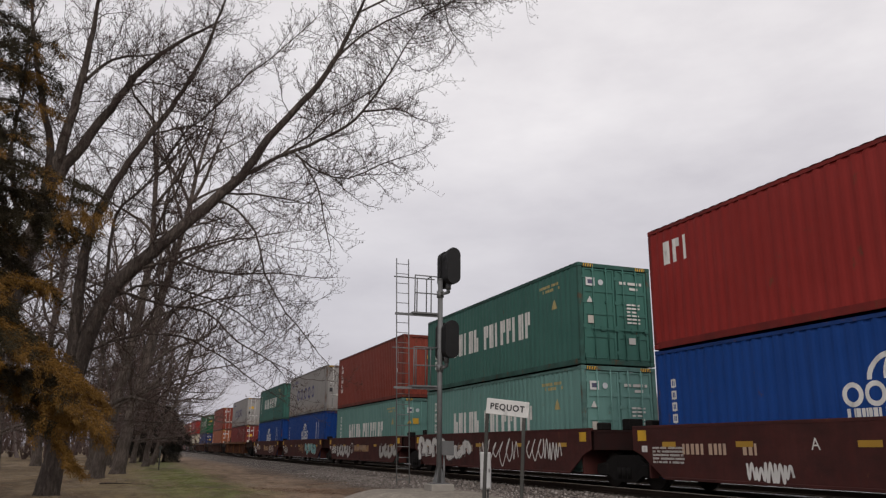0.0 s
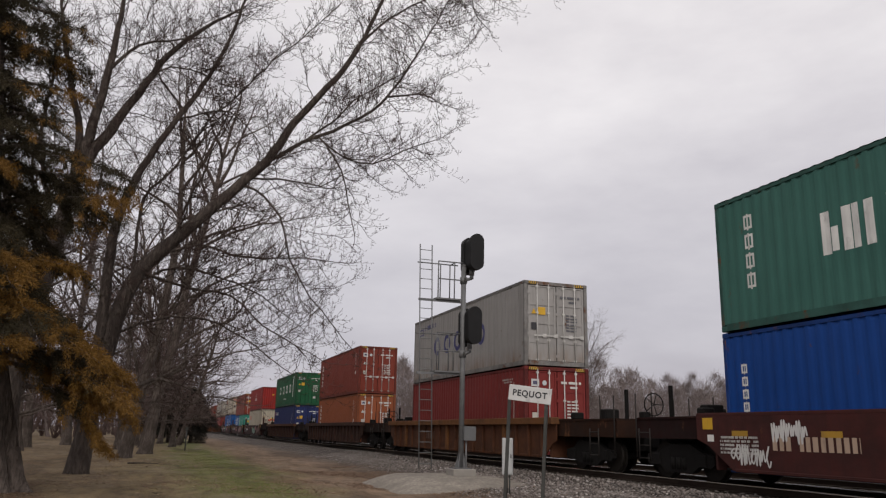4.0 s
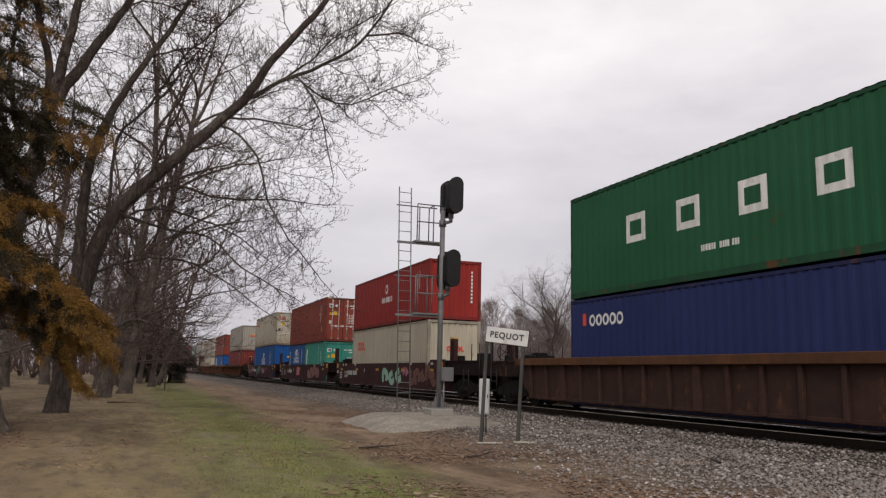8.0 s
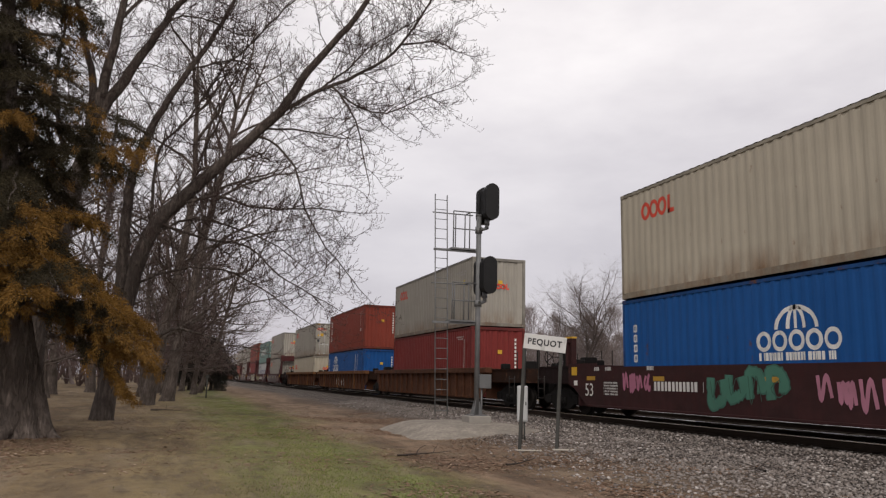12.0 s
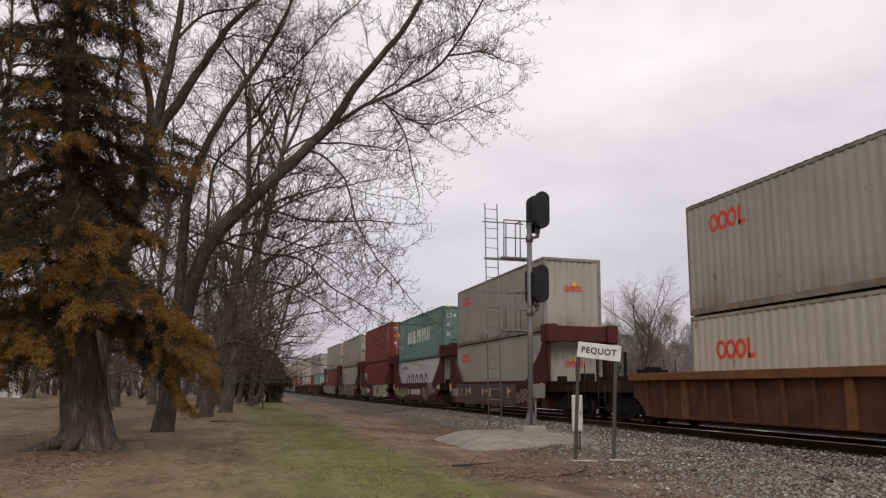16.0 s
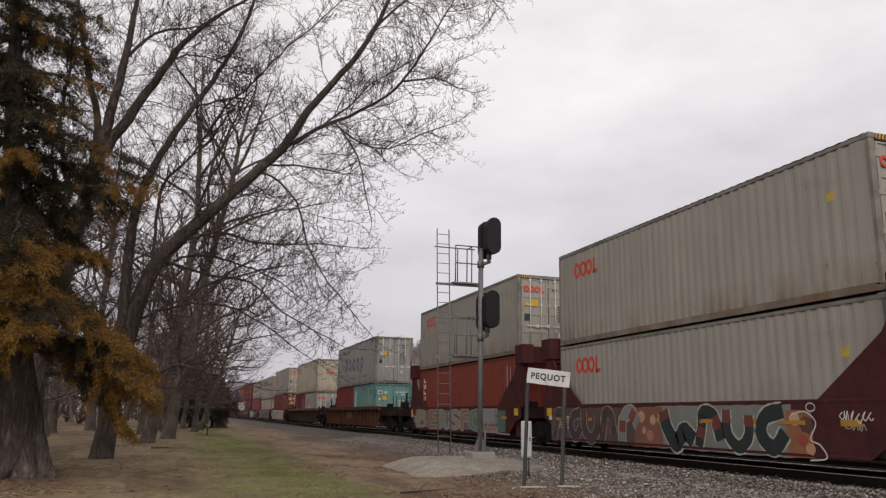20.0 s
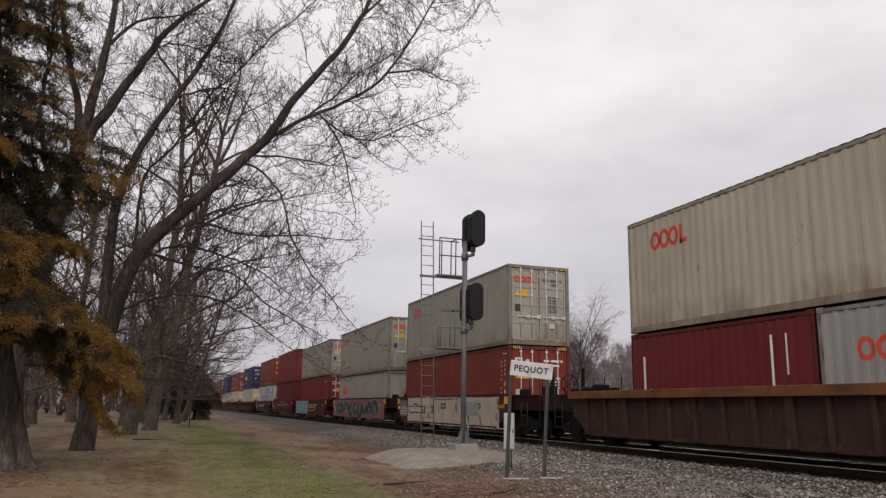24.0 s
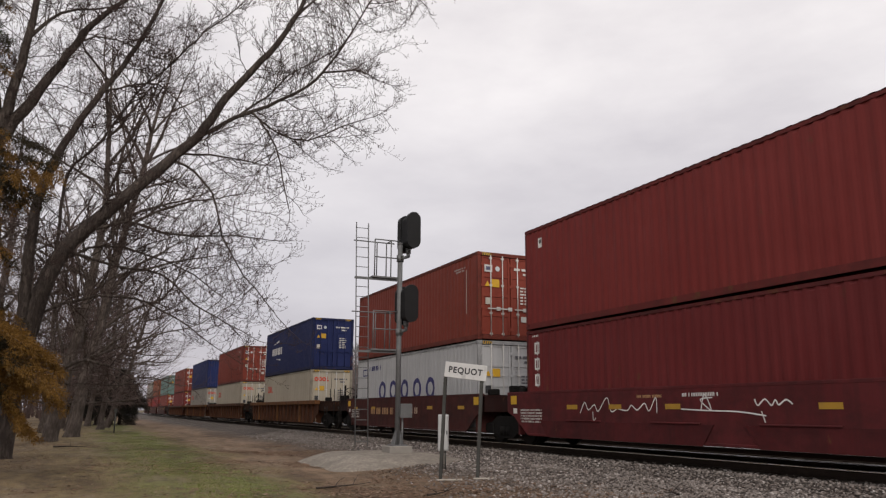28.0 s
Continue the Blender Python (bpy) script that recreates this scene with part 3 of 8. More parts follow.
def brand(kind, h):
    """Owner's marks as plain shapes: a list of (outlines, colour)."""
    white, navy, red = (0.72, 0.72, 0.69), (0.035, 0.035, 0.15), (0.62, 0.055, 0.025)
    mid = h * 0.52
    out = []
    if kind == "long_white":
        p, u = [], 2.92
        for k in range(5):
            p.append(rect(u, u + 0.20, mid - 0.40, mid + 0.42))
            if k in (0, 1, 3, 4):
                p.append(rect(u + 0.22, u + 0.37, mid - (0.40 if k != 0 else 0.36), mid + (0.42 if k % 2 else 0.1)))
            u += 0.48
        u = 5.72
        for k in range(8):
            p.append(rect(u, u + 0.19, mid - 0.40, mid + 0.42))
            if k not in (2, 5):
                p.append(rect(u + 0.21, u + 0.35, mid - (0.40 if k in (1, 6) else 0.0), mid + 0.42))
            u += 0.45
        out.append((p, white))
        out.append((column(1.0, h - 0.5, 4, 0.42, 0.24), white))
        out.append((small_print(9.9, 11.2, h - 0.45, 2, seed=3) + [[(10.6, h - 1.15), (10.95, h - 1.15), (10.78, h - 0.85)]], (0.42, 0.34, 0.14)))
    elif kind == "rings_navy":
        p = []
        for k in range(5):
            p += ring(3.3 + 1.26 * k, mid - 0.05, 0.40, 0.41, 0.17)
        out.append((p, navy))
        out.append((frame_block(0.75, 1.35, h - 0.75, h - 0.45, 0.05) + small_print(1.6, 3.0, h - 0.55, 1, 0.2, 5), navy))
    elif kind == "arch_white":
        p = []
        for k in range(5):
            p += ring(2.16 + 0.42 * k, 1.48, 0.20, 0.21, 0.085)
        p += arcs(3.0, 1.74, 0.72, 0.11)
        p += small_print(2.0, 4.0, 1.10, 1, 0.16, 7)
        out.append((p, white))
        out.append((column(0.45, 2.1, 4, 0.24, 0.17), white))
        out.append(([rect(9.9, 9.96, 1.0, 2.3), rect(10.5, 10.56, 1.2, 2.3)], white))
    elif kind == "arch_mid":
        p = []
        for k in range(5):
            p += ring(5.35 + 0.45 * k, 1.57, 0.21, 0.21, 0.085)
        p += arcs(6.25, 1.80, 0.58, 0.09)
        p += small_print(5.2, 7.2, 1.18, 1, 0.16, 9)
        out.append((p, white))
        out.append((column(0.6, 2.2, 4, 0.26, 0.18), white))
        out.append(([rect(9.9, 9.96, 1.0, 2.3), rect(10.5, 10.56, 1.2, 2.3)], white))
    elif kind == "rings_red":
        p = []
        for k in range(3):
            p += ring(1.20 + 0.37 * k, h - 0.66, 0.20, 0.24, 0.10)
        p += [rect(2.17, 2.28, h - 0.90, h - 0.43), rect(2.17, 2.44, h - 0.90, h - 0.79)]
        out.append((p, red))
        out.append((small_print(10.2, 11.4, h - 0.55, 2, 0.07, 4), (0.30, 0.29, 0.27)))
        out.append(([rect(11.1, 11.3, h - 1.05, h - 0.88)], (0.5, 0.36, 0.05)))
    elif kind == "rings_red_low":
        p = []
        for k in range(3):
            p += ring(1.25 + 0.38 * k, h - 0.90, 0.205, 0.235, 0.10)
        p += [rect(2.25, 2.36, h - 1.13, h - 0.67), rect(2.25, 2.52, h - 1.13, h - 1.02)]
        out.append((p, red))
    elif kind == "four_blocks":
        p = []
        for k, u in enumerate((2.72, 4.70, 6.70, 8.70)):
            p += frame_block(u, u + 0.80, mid - 0.30, mid + 0.42, 0.17)
        p += small_print(5.4, 6.7, 0.62, 1, 0.14, 2)
        p += [rect(10.55, 10.95, 0.75, 2.35)]
        out.append((p, white))
        out.append((small_print(10.3, 11.5, h - 0.4, 2, 0.07, 6), white))
    elif kind == "word_small":
        p = [rect(0.62, 0.78, h - 0.75, h - 0.42)]
        out.append((p, red))
        p = []
        for k in range(5):
            p += ring(1.10 + 0.32 * k, h - 0.62, 0.15, 0.16, 0.07)
        out.append((p, white))
        out.append(([rect(10.55, 10.60, 0.9, 2.3), rect(11.2, 11.25, 1.0, 2.3)], white))
    elif kind == "column_white":
        p = []
        for k in range(6):
            z = h - 0.42 - k * 0.28
            p += [rect(0.72, 1.08, z - 0.21, z - 0.13), rect(0.72, 0.82, z - 0.21, z), rect(0.95, 1.08, z - 0.21 * (k % 2), z)]
        out.append((p, white))
        out.append(([rect(11.1, 11.14, h - 1.4, h - 0.35), rect(11.42, 11.46, h - 1.3, h - 0.4)] + [rect(11.2, 11.36, h - 1.7, h - 1.5)], white))
    elif kind == "corner_mark":
        out.append(([rect(0.55, 0.78, h - 0.95, h - 0.40), rect(0.90, 1.02, h - 0.95, h - 0.40), rect(1.02, 1.14, h - 0.60, h - 0.40), rect(1.28, 1.36, h - 0.95, h - 0.38)], white))
    elif kind == "badge":
        out.append((ring(6.1, mid + 0.45, 0.22, 0.24, 0.10) + small_print(5.3, 7.0, mid - 0.20, 1, 0.26, 11), white))
        out.append(([rect(10.6, 10.64, h - 1.5, h - 0.4), rect(10.95, 11.0, h - 1.2, h - 0.4)], white))
    elif kind == "small_badge":
        out.append(([rect(0.75, 1.05, h - 0.62, h - 0.34)], (0.05, 0.04, 0.05)))
        out.append(([rect(0.80, 1.0, h - 0.47, h - 0.38)], (0.6, 0.42, 0.05)))
        out.append(([rect(10.75, 10.8, h - 1.6, h - 0.45), rect(11.1, 11.15, h - 1.35, h - 0.45)], white))
        out.append(([rect(11.1, 11.3, h - 2.2, h - 1.9), [(10.3, h - 1.1), (10.5, h - 1.1), (10.4, h - 0.9)]], (0.6, 0.40, 0.05)))
    elif kind == "tiny_badge":
        out.append(([rect(0.72, 0.92, h - 0.62, h - 0.34)], white))
        out.append(([rect(0.76, 0.88, h - 0.50, h - 0.38)], (0.05, 0.04, 0.05)))
    elif kind == "short_low":
        out.append((column(0.55, h - 0.36, 3, 0.44, 0.25) + [rect(0.30 + 0.09 * k, 0.36 + 0.09 * k, h - 0.20, h - 0.15) for k in range(4)], white))
    elif kind == "plate":
        out.append(([rect(0.45, 1.35, 1.40, 2.05)], (0.55, 0.55, 0.56)))
        out.append(([rect(0.52, 1.28, 1.46, 1.72)], (0.06, 0.08, 0.22)))
        out.append(([[(0.85, 1.86), (1.28, 1.78), (1.28, 2.0)]], (0.5, 0.42, 0.06)))
    elif kind == "navy_word":
        p = []
        for k in range(7):
            p += [rect(1.9 + 0.42 * k, 2.2 + 0.42 * k, mid - 0.2, mid + 0.25)]
        p += [[(2.2, mid + 0.5), (3.8, mid + 0.75), (3.9, mid + 0.62)], [(3.0, mid - 0.45), (4.4, mid - 0.62), (4.4, mid - 0.5)]]
        out.append((p, white))
    elif kind == "stencils":
        p = [rect(11.54, 11.585, h - 0.60 - 0.155 * k, h - 0.53 - 0.155 * k) for k in range(13) if k != 5]
        p += [rect(11.84, 11.89, h - 0.58 - 0.15 * k, h - 0.50 - 0.15 * k) for k in range(4)]
        p += [rect(11.66 + 0.08 * k, 11.70 + 0.08 * k, h - 0.30, h - 0.255) for k in range(5)]
        p += [rect(11.82, 11.92, h - 1.70, h - 1.54)]
        out.append((p, white))
        out.append(([rect(11.78, 11.92, h - 1.42, h - 1.26), [(11.74, h - 2.02), (12.0, h - 2.02), (11.87, h - 1.82)]], (0.55, 0.36, 0.05)))
    elif kind == "print":
        out.append((small_print(10.3, 11.2, h - 0.42, 2, 0.055, 8) + [rect(11.3, 11.34, 0.9, h - 0.5)], (0.40, 0.36, 0.33)))
    return out


def height_stripes(x0, h):
    """Slanting black bars on an over-height mark."""
    bm = bmesh.new()
    for k in range(4):
        x = x0 + 0.01 + 0.08 * k
        add_slab(bm, [(x, h - 0.113), (x + 0.04, h - 0.113), (x + 0.065, h - 0.022), (x + 0.025, h - 0.022)], 1, -0.007, -0.0045)
    return bm


def door_signs(d, s, h, color, rnd):
    """Plates, hazard labels and stencilled lines on a door leaf."""
    pale = sum(color) > 0.85
    ink = decal((0.10, 0.10, 0.115), 0.2) if pale else decal((0.62, 0.61, 0.58), 0.2)
    bm = bmesh.new()
    if s == 1:
        for k, (a, b) in enumerate(((0.16, 0.38), (0.45, 0.78), (0.84, 0.92))):
            add_box(bm, a, b, 0.020, 0.024, h - 0.55, h - 0.47)
        add_box(bm, 0.50, 0.78, 0.020, 0.024, h - 0.70, h - 0.63)
        for k in range(6):
            z = h * 0.60 - 0.105 * k
            add_box(bm, 0.38, 0.48 + 0.05 * rnd.random(), 0.020, 0.024, z, z + 0.05)
            add_box(bm, 0.55, 0.74 + 0.08 * rnd.random(), 0.020, 0.024, z, z + 0.05)
        tagged(part("stencil", bm, ink, d, "rows of stencilled figures"), kind="stuff")
        if rnd.random() < 0.6:
            part("plate", box(0.40, 0.62, 0.018, 0.022, 0.62, 0.80), decal((0.50, 0.50, 0.48), 0.3), d, "small data plate")
    else:
        if not pale:
            plate = part("plate", box(0.13, 0.42, 0.019, 0.023, h - 0.66, h - 0.42), decal((0.60, 0.60, 0.60), 0.2), d, "owner's plate")
            part("plate_mark", box(0.19, 0.36, 0.016, 0.0185, h - 0.60, h - 0.48), decal((0.08, 0.08, 0.14), 0.2), plate)
            part("emblem", slab([(0.62 + 0.085 * math.cos(0.524 * i), h - 0.54 + 0.085 * math.sin(0.524 * i)) for i in range(12)], 1, 0.019, 0.023), decal((0.52, 0.56, 0.58), 0.2), d, "round pale emblem")
        if rnd.random() < 0.75:
            part("label_plate", box(0.40, 0.68, 0.018, 0.022, h * 0.60, h * 0.60 + 0.26), M_YELLOW, d, "yellow warning label")
        tri = slab([(0.14, h * 0.60 + 0.02), (0.34, h * 0.60 + 0.02), (0.24, h * 0.60 + 0.20)], 1, 0.019, 0.023)
        if rnd.random() < 0.5:
            part("label_plate", tri, M_YELLOW, d, "yellow warning triangle")
        else:
            part("plate", tri, decal((0.55, 0.55, 0.53), 0.3), d, "pale triangle label")
        if pale:
            part("vent_plate", box(0.14, 0.36, 0.018, 0.022, h * 0.42, h * 0.42 + 0.24), decal((0.03, 0.03, 0.035), 0.2), d, "dark square data plate")
        else:
            part("plate", box(0.16, 0.36, 0.018, 0.022, h * 0.40, h * 0.40 + 0.22), decal((0.50, 0.47, 0.42), 0.3), d, "pale data plate")


def container(name, length, h, color, near, marks, label, x, y, z, rust=0.25, group="containers on the train", end_word=False):
    """A steel box whose near end is at y. near: 'door' or 'wall'."""
    ob = thing(name, label, "container", pose(x, y, z), group)
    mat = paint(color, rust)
    dark = paint(tuple(c * 0.72 + 0.004 for c in color), rust + 0.40, 0.5)
    lh = (length, h)
    side = cached(("side_panel", lh), lambda: side_mesh(length, h))
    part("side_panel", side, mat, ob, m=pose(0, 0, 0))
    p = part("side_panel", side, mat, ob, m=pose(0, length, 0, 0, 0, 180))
    for (polys, col) in marks:
        big, tiny = pieces_of(polys)
        back = pose(0, length, 0, 0, 0, 180).inverted()
        for q in big:
            part("painted_mark", shapes_on_side(q, length), decal(col), p, m=back)
        if tiny:
            tagged(part("small_print", shapes_on_side(tiny, length), decal(col), p, m=back), kind="stuff")
    part("roof_panel", cached(("roof_panel", lh), lambda: roof_mesh(length, h)), dark, ob)
    part("floor", cached(("floor", lh), lambda: box(-1.15, 1.15, 0.1, length - 0.1, 0.04, 0.16)), M_TRUCK, ob)
    for s in (-1, 1):
        xs = 1.165 if s > 0 else -1.219
        part("bottom_rail", cached(("bottom_rail", length, s), lambda: box(xs, xs + 0.054, 0.17, length - 0.17, 0.012, 0.16)), dark, ob)
        part("top_rail", cached(("top_rail", lh, s), lambda: box(xs, xs + 0.054, 0.17, length - 0.17, h - 0.095, h - 0.024)), dark, ob)
    for ye in (0, 1):
        y0 = 0.0 if ye == 0 else length - 0.10
        part("end_sill", cached(("end_sill", length, ye), lambda: box(-1.05, 1.05, y0, y0 + 0.10, 0.012, 0.16, 0.01)), dark, ob)
        part("end_header", cached(("end_header", lh, ye), lambda: box(-1.05, 1.05, y0, y0 + 0.10, h - 0.13, h - 0.005, 0.01)), dark, ob)
        for s in (-1, 1):
            x0 = -1.219 if s < 0 else 1.09
            part("corner_post", cached(("corner_post", lh, ye, s), lambda: box(x0, x0 + 0.129, y0, y0 + 0.10, 0.118, h - 0.118, 0.012)), dark, ob)
            for zt in (0, 1):
                c0 = -1.222 if s < 0 else 1.06
                yc = -0.003 if ye == 0 else length - 0.175
                zc = 0.0 if zt == 0 else h - 0.118
                part("corner_casting", cached(("corner_casting", lh, ye, s, zt), lambda: box(c0, c0 + 0.162, yc, yc + 0.178, zc, zc + 0.118, 0.014)), dark, ob)
    if end_word:
        # the owner's red mark on the near end
        v, f = [], []
        if near == "door":
            u0, z, flat = -0.98, h - 0.52, 0.018
        else:
            u0, z, flat = -0.35, h * 0.62 - 0.1, 0.022
        for k in range(3):
            m = len(v)
            for i in range(14):
                a = 2 * math.pi * i / 14
                for r in (0.115, 0.055):
                    v.append((u0 + 0.11 + 0.22 * k + r * math.cos(a), flat, z + r * math.sin(a)))
            f += [(m + 2 * i, m + 2 * ((i + 1) % 14), m + 2 * ((i + 1) % 14) + 1, m + 2 * i + 1) for i in range(14)]
        m = len(v)
        v += [(u0 + 0.68, flat, z - 0.12), (u0 + 0.74, flat, z - 0.12), (u0 + 0.74, flat, z + 0.12), (u0 + 0.68, flat, z + 0.12), (u0 + 0.82, flat, z - 0.12), (u0 + 0.82, flat, z - 0.06), (u0 + 0.74, flat, z - 0.06)]
        f += [(m, m + 1, m + 2, m + 3), (m + 1, m + 4, m + 5, m + 6)]
        tagged(part("owner_mark", mesh_of("owner_mark", v, f), decal((0.62, 0.055, 0.025)), ob, "red rings painted on the end"), kind="stuff")
    em = cached(("end_panel", h), lambda: end_mesh(h))
    if near == "door":
        part("end_panel", em, mat, ob, m=pose(0, length, 0, 0, 0, 180))
        rod_mat = mat if color[1] > color[0] * 1.3 else M_ROD
        if h > LOW:
            for x0 in (-1.04, 0.72):
                mark = part("height_mark", cached(("height_mark", h, x0), lambda: box(x0, x0 + 0.32, -0.004, 0.001, h - 0.115, h - 0.02)), M_YELLOW, ob, "yellow and black over-height mark")
                part("stripe", cached(("stripe", h, x0), lambda: height_stripes(x0, h)), M_SIGNTEXT, mark)
        for s in (0, 1):
            d = part("door", cached(("door", h), lambda: door_mesh(h)), mat, ob, m=pose(-1.09, 0, 0) if s == 0 else pose(0.0, 0, 0))
            for xr in ((0.36, 0.80) if s == 0 else (0.28, 0.72)):
                part("lock_rod", cached(("lock_rod", h), lambda: rod_mesh(h)), rod_mat, d, m=pose(xr, 0, 0))
                part("door_handle", cached(("door_handle",), handle_mesh), rod_mat, d, m=pose(xr - 0.1, -0.002, 1.02))
            door_signs(d, s, h, color, random.Random(int(y * 10) * 2 + s))
    else:
        part("end_panel", em, mat, ob)
        part("end_panel", em, mat, ob, m=pose(0, length, 0, 0, 0, 180))
        bm = bmesh.new()
        add_box(bm, -0.02, 0.17, 0.026, 0.032, h * 0.62, h * 0.62 + 0.16)
        part("sticker", bm, M_YELLOW, ob)
        bm = bmesh.new()
        for k in range(9):
            add_box(bm, 0.74, 0.82, 0.026, 0.032, h - 0.55 - 0.16 * k, h - 0.45 - 0.16 * k)
        if sum(color) < 0.7 and color[1] < 0.12:
            tagged(part("stencil", bm, M_WHITE, ob), kind="stuff")
        else:
            bm.free()
    return ob

# ---- well cars ----
def truck(parent, y):
    """A two-axle truck under a car end."""
    bm = bmesh.new()
    add_box(bm, -0.95, 0.95, -0.22, 0.22, 0.42, 0.72, 0.03)
    t = part("truck", cached(("truck",), lambda: bm), M_TRUCK, parent, "grimy black two-axle truck", m=pose(0, y, 0))
    prof = [(-1.25, 0.38), (-1.15, 0.30), (-0.70, 0.30), (-0.45, 0.16), (0.45, 0.16), (0.70, 0.30), (1.15, 0.30), (1.25, 0.38), (1.22, 0.56), (0.85, 0.62), (0.42, 0.80), (-0.42, 0.80), (-0.85, 0.62), (-1.22, 0.56)]
    hole = [(-0.62, 0.44), (-0.35, 0.30), (-0.30, 0.62), (-0.42, 0.66)]

    def frame_mesh():
        b = slab(prof, 0, -0.07, 0.07)
        for s in (-1, 1):
            add_slab(b, [(p[0] * s, p[1]) for p in hole], 0, -0.075, 0.075)
            add_box(b, -0.10, 0.10, 0.86 * s - 0.14, 0.86 * s + 0.14, 0.30, 0.58, 0.02)
        for k in (-0.2, 0.0, 0.2):
            add_tube(b, (-0.06, k, 0.24), (-0.06, k, 0.50), 0.075, sides=8)
        return b

    def wheel_mesh():
        b = bmesh.new()
        add_tube(b, (-0.065, 0, 0), (0.065, 0, 0), 0.42, sides=24)
        add_tube(b, (-0.09, 0, 0), (-0.05, 0, 0), 0.455, sides=24)
        add_tube(b, (-0.11, 0, 0), (0.11, 0, 0), 0.13, sides=12)
        return b

    for s in (-1, 1):
        part("side_frame", cached(("side_frame",), frame_mesh), M_TRUCK, t, m=pose(s * 1.03, 0, 0))
        for a in (-0.88, 0.88):
            part("wheel", cached(("wheel",), wheel_mesh), M_WHEEL, t, m=pose(s * 0.76, a, 0.43, 0, 0, 0 if s > 0 else 180))
    for a in (-0.88, 0.88):
        part("axle", cached(("axle",), lambda: tube((-0.74, 0, 0), (0.74, 0, 0), 0.075)), M_TRUCK, t, m=pose(0, a, 0.43))


def flat_mesh(polys, x):
    """Flat outlines in (y, z), laid on a plate at x that faces -x."""
    v, f = [], []
    for p in polys:
        n = len(v)
        area = sum(a[0] * b[1] - b[0] * a[1] for a, b in zip(p, p[1:] + p[:1]))
        q = p if area < 0 else p[::-1]
        v += [(x, a, b) for a, b in q]
        f.append(tuple(range(n, n + len(q))))
    return mesh_of("graffiti", v, f)


def graffiti(parent, y1, y0, z0, z1, letters, fill, outline, seed, extra=None, x=-1.474):
    """A spray-painted piece from y1 (its left) to y0: fat unreadable forms with an outline."""
    rnd = random.Random(seed)
    step = (y1 - y0) / letters
    if not outline:
        # drawn with a fat cap, letter by letter
        for k in range(letters):
            scrawl(parent, y1 - step * k, y1 - step * (k + 0.85), z0, z1, fill, seed * 7 + k, x, 0.085, 4 + 4 * (k % 2))
        return
    for k in range(letters):
        a = y1 - step * k
        lo, hi = z0 + (z1 - z0) * rnd.uniform(0.10, 0.16), z1 - (z1 - z0) * rnd.uniform(0.10, 0.16)
        fat = min(0.36, 0.30 * (z1 - z0), 0.34 * step)
        one = seed * 11 + k
        scrawl(parent, a - step * 0.02, a - step * 0.98, lo, hi, outline, one, x, fat + 0.075, 4, "sprayed_outline", "outline of a sprayed form")
        scrawl(parent, a - step * 0.02, a - step * 0.98, lo, hi, fill, one, x - 0.004, fat, 4, "sprayed_form", "fat sprayed form")
        scrawl(parent, a - step * 0.10, a - step * 0.90, lo + 0.02, hi - 0.02, tuple(0.55 * (p + q) / 2 for p, q in zip(fill, outline)), one + 7, x - 0.0065, 0.022, 4, "sprayed_line", "thin dark inner line")
        if extra and k % 2 == 0:
            scrawl(parent, a - step * 0.2, a - step * 0.8, lo, hi, extra, one + 3, x - 0.008, 0.035, 4, "sprayed_accent", "thin sprayed highlight")


def scrawl(parent, y1, y0, z0, z1, color, seed, x=-1.474, wide=0.028, n=26, name="sprayed_scrawl", label="thin sprayed scrawl"):
    """One sprayed line that loops from letter to letter."""
    rnd = random.Random(seed)
    guide, loops = [], max(1, n // 4)
    step = (y0 - y1) / loops
    for i in range(loops):
        y, hi, lo = y1 + step * i, z1 - rnd.uniform(0, 0.3) * (z1 - z0), z0 + rnd.uniform(0, 0.35) * (z1 - z0)
        kind = rnd.choice((1, 2, 2) if wide < 0.12 else (1, 3, 4))
        if kind == 0:
            guide += [(y, lo), (y + step * 0.25, hi), (y + step * 0.6, (lo + hi) / 2), (y + step * 0.2, (lo + hi) / 2), (y + step * 0.8, lo)]
        elif kind == 3:
            guide += [(y + step * 0.1, hi), (y + step * 0.1, lo), (y + step * 0.5, lo), (y + step * 0.85, lo * 0.7 + hi * 0.3), (y + step * 0.8, hi)]
        elif kind == 4:
            guide += [(y + step * 0.15, lo), (y + step * 0.1, hi), (y + step * 0.6, hi), (y + step * 0.85, (lo + hi) / 2), (y + step * 0.5, (lo + hi) / 2)]
        elif kind == 1:
            guide += [(y + step * 0.6, hi), (y + step * 0.1, (lo + hi) / 2), (y + step * 0.5, lo), (y + step * 0.9, (lo * 2 + hi) / 3)]
        else:
            guide += [(y, hi), (y + step * 0.15, lo), (y + step * 0.5, hi), (y + step * 0.8, lo)]
    pts = []
    G = [guide[0]] + guide + [guide[-1]]
    for a, b, c, d in zip(G, G[1:], G[2:], G[3:]):
        for k in range(7):
            t = k / 7
            pts.append(tuple(0.5 * (2 * b[j] + (c[j] - a[j]) * t + (2 * a[j] - 5 * b[j] + 4 * c[j] - d[j]) * t * t + (3 * b[j] - a[j] - 3 * c[j] + d[j]) * t ** 3) for j in (0, 1)))
    v, f = [], []
    for i, (a, b) in enumerate(pts):
        (p, q), (r, s) = pts[max(0, i - 1)], pts[min(len(pts) - 1, i + 1)]
        ln = math.hypot(r - p, s - q) or 1
        w = wide / 2 * rnd.uniform(0.8, 1.1)
        px, pz = -(s - q) / ln * w, (r - p) / ln * w
        e = x - 0.00004 * i
        v += [(e, a + px, b + pz), (e, a - px, b - pz)]
        if i:
            f.append((2 * i - 2, 2 * i, 2 * i + 1, 2 * i - 1))
    part(name, mesh_of(name, v, f), decal(color, 0.2), parent, label)


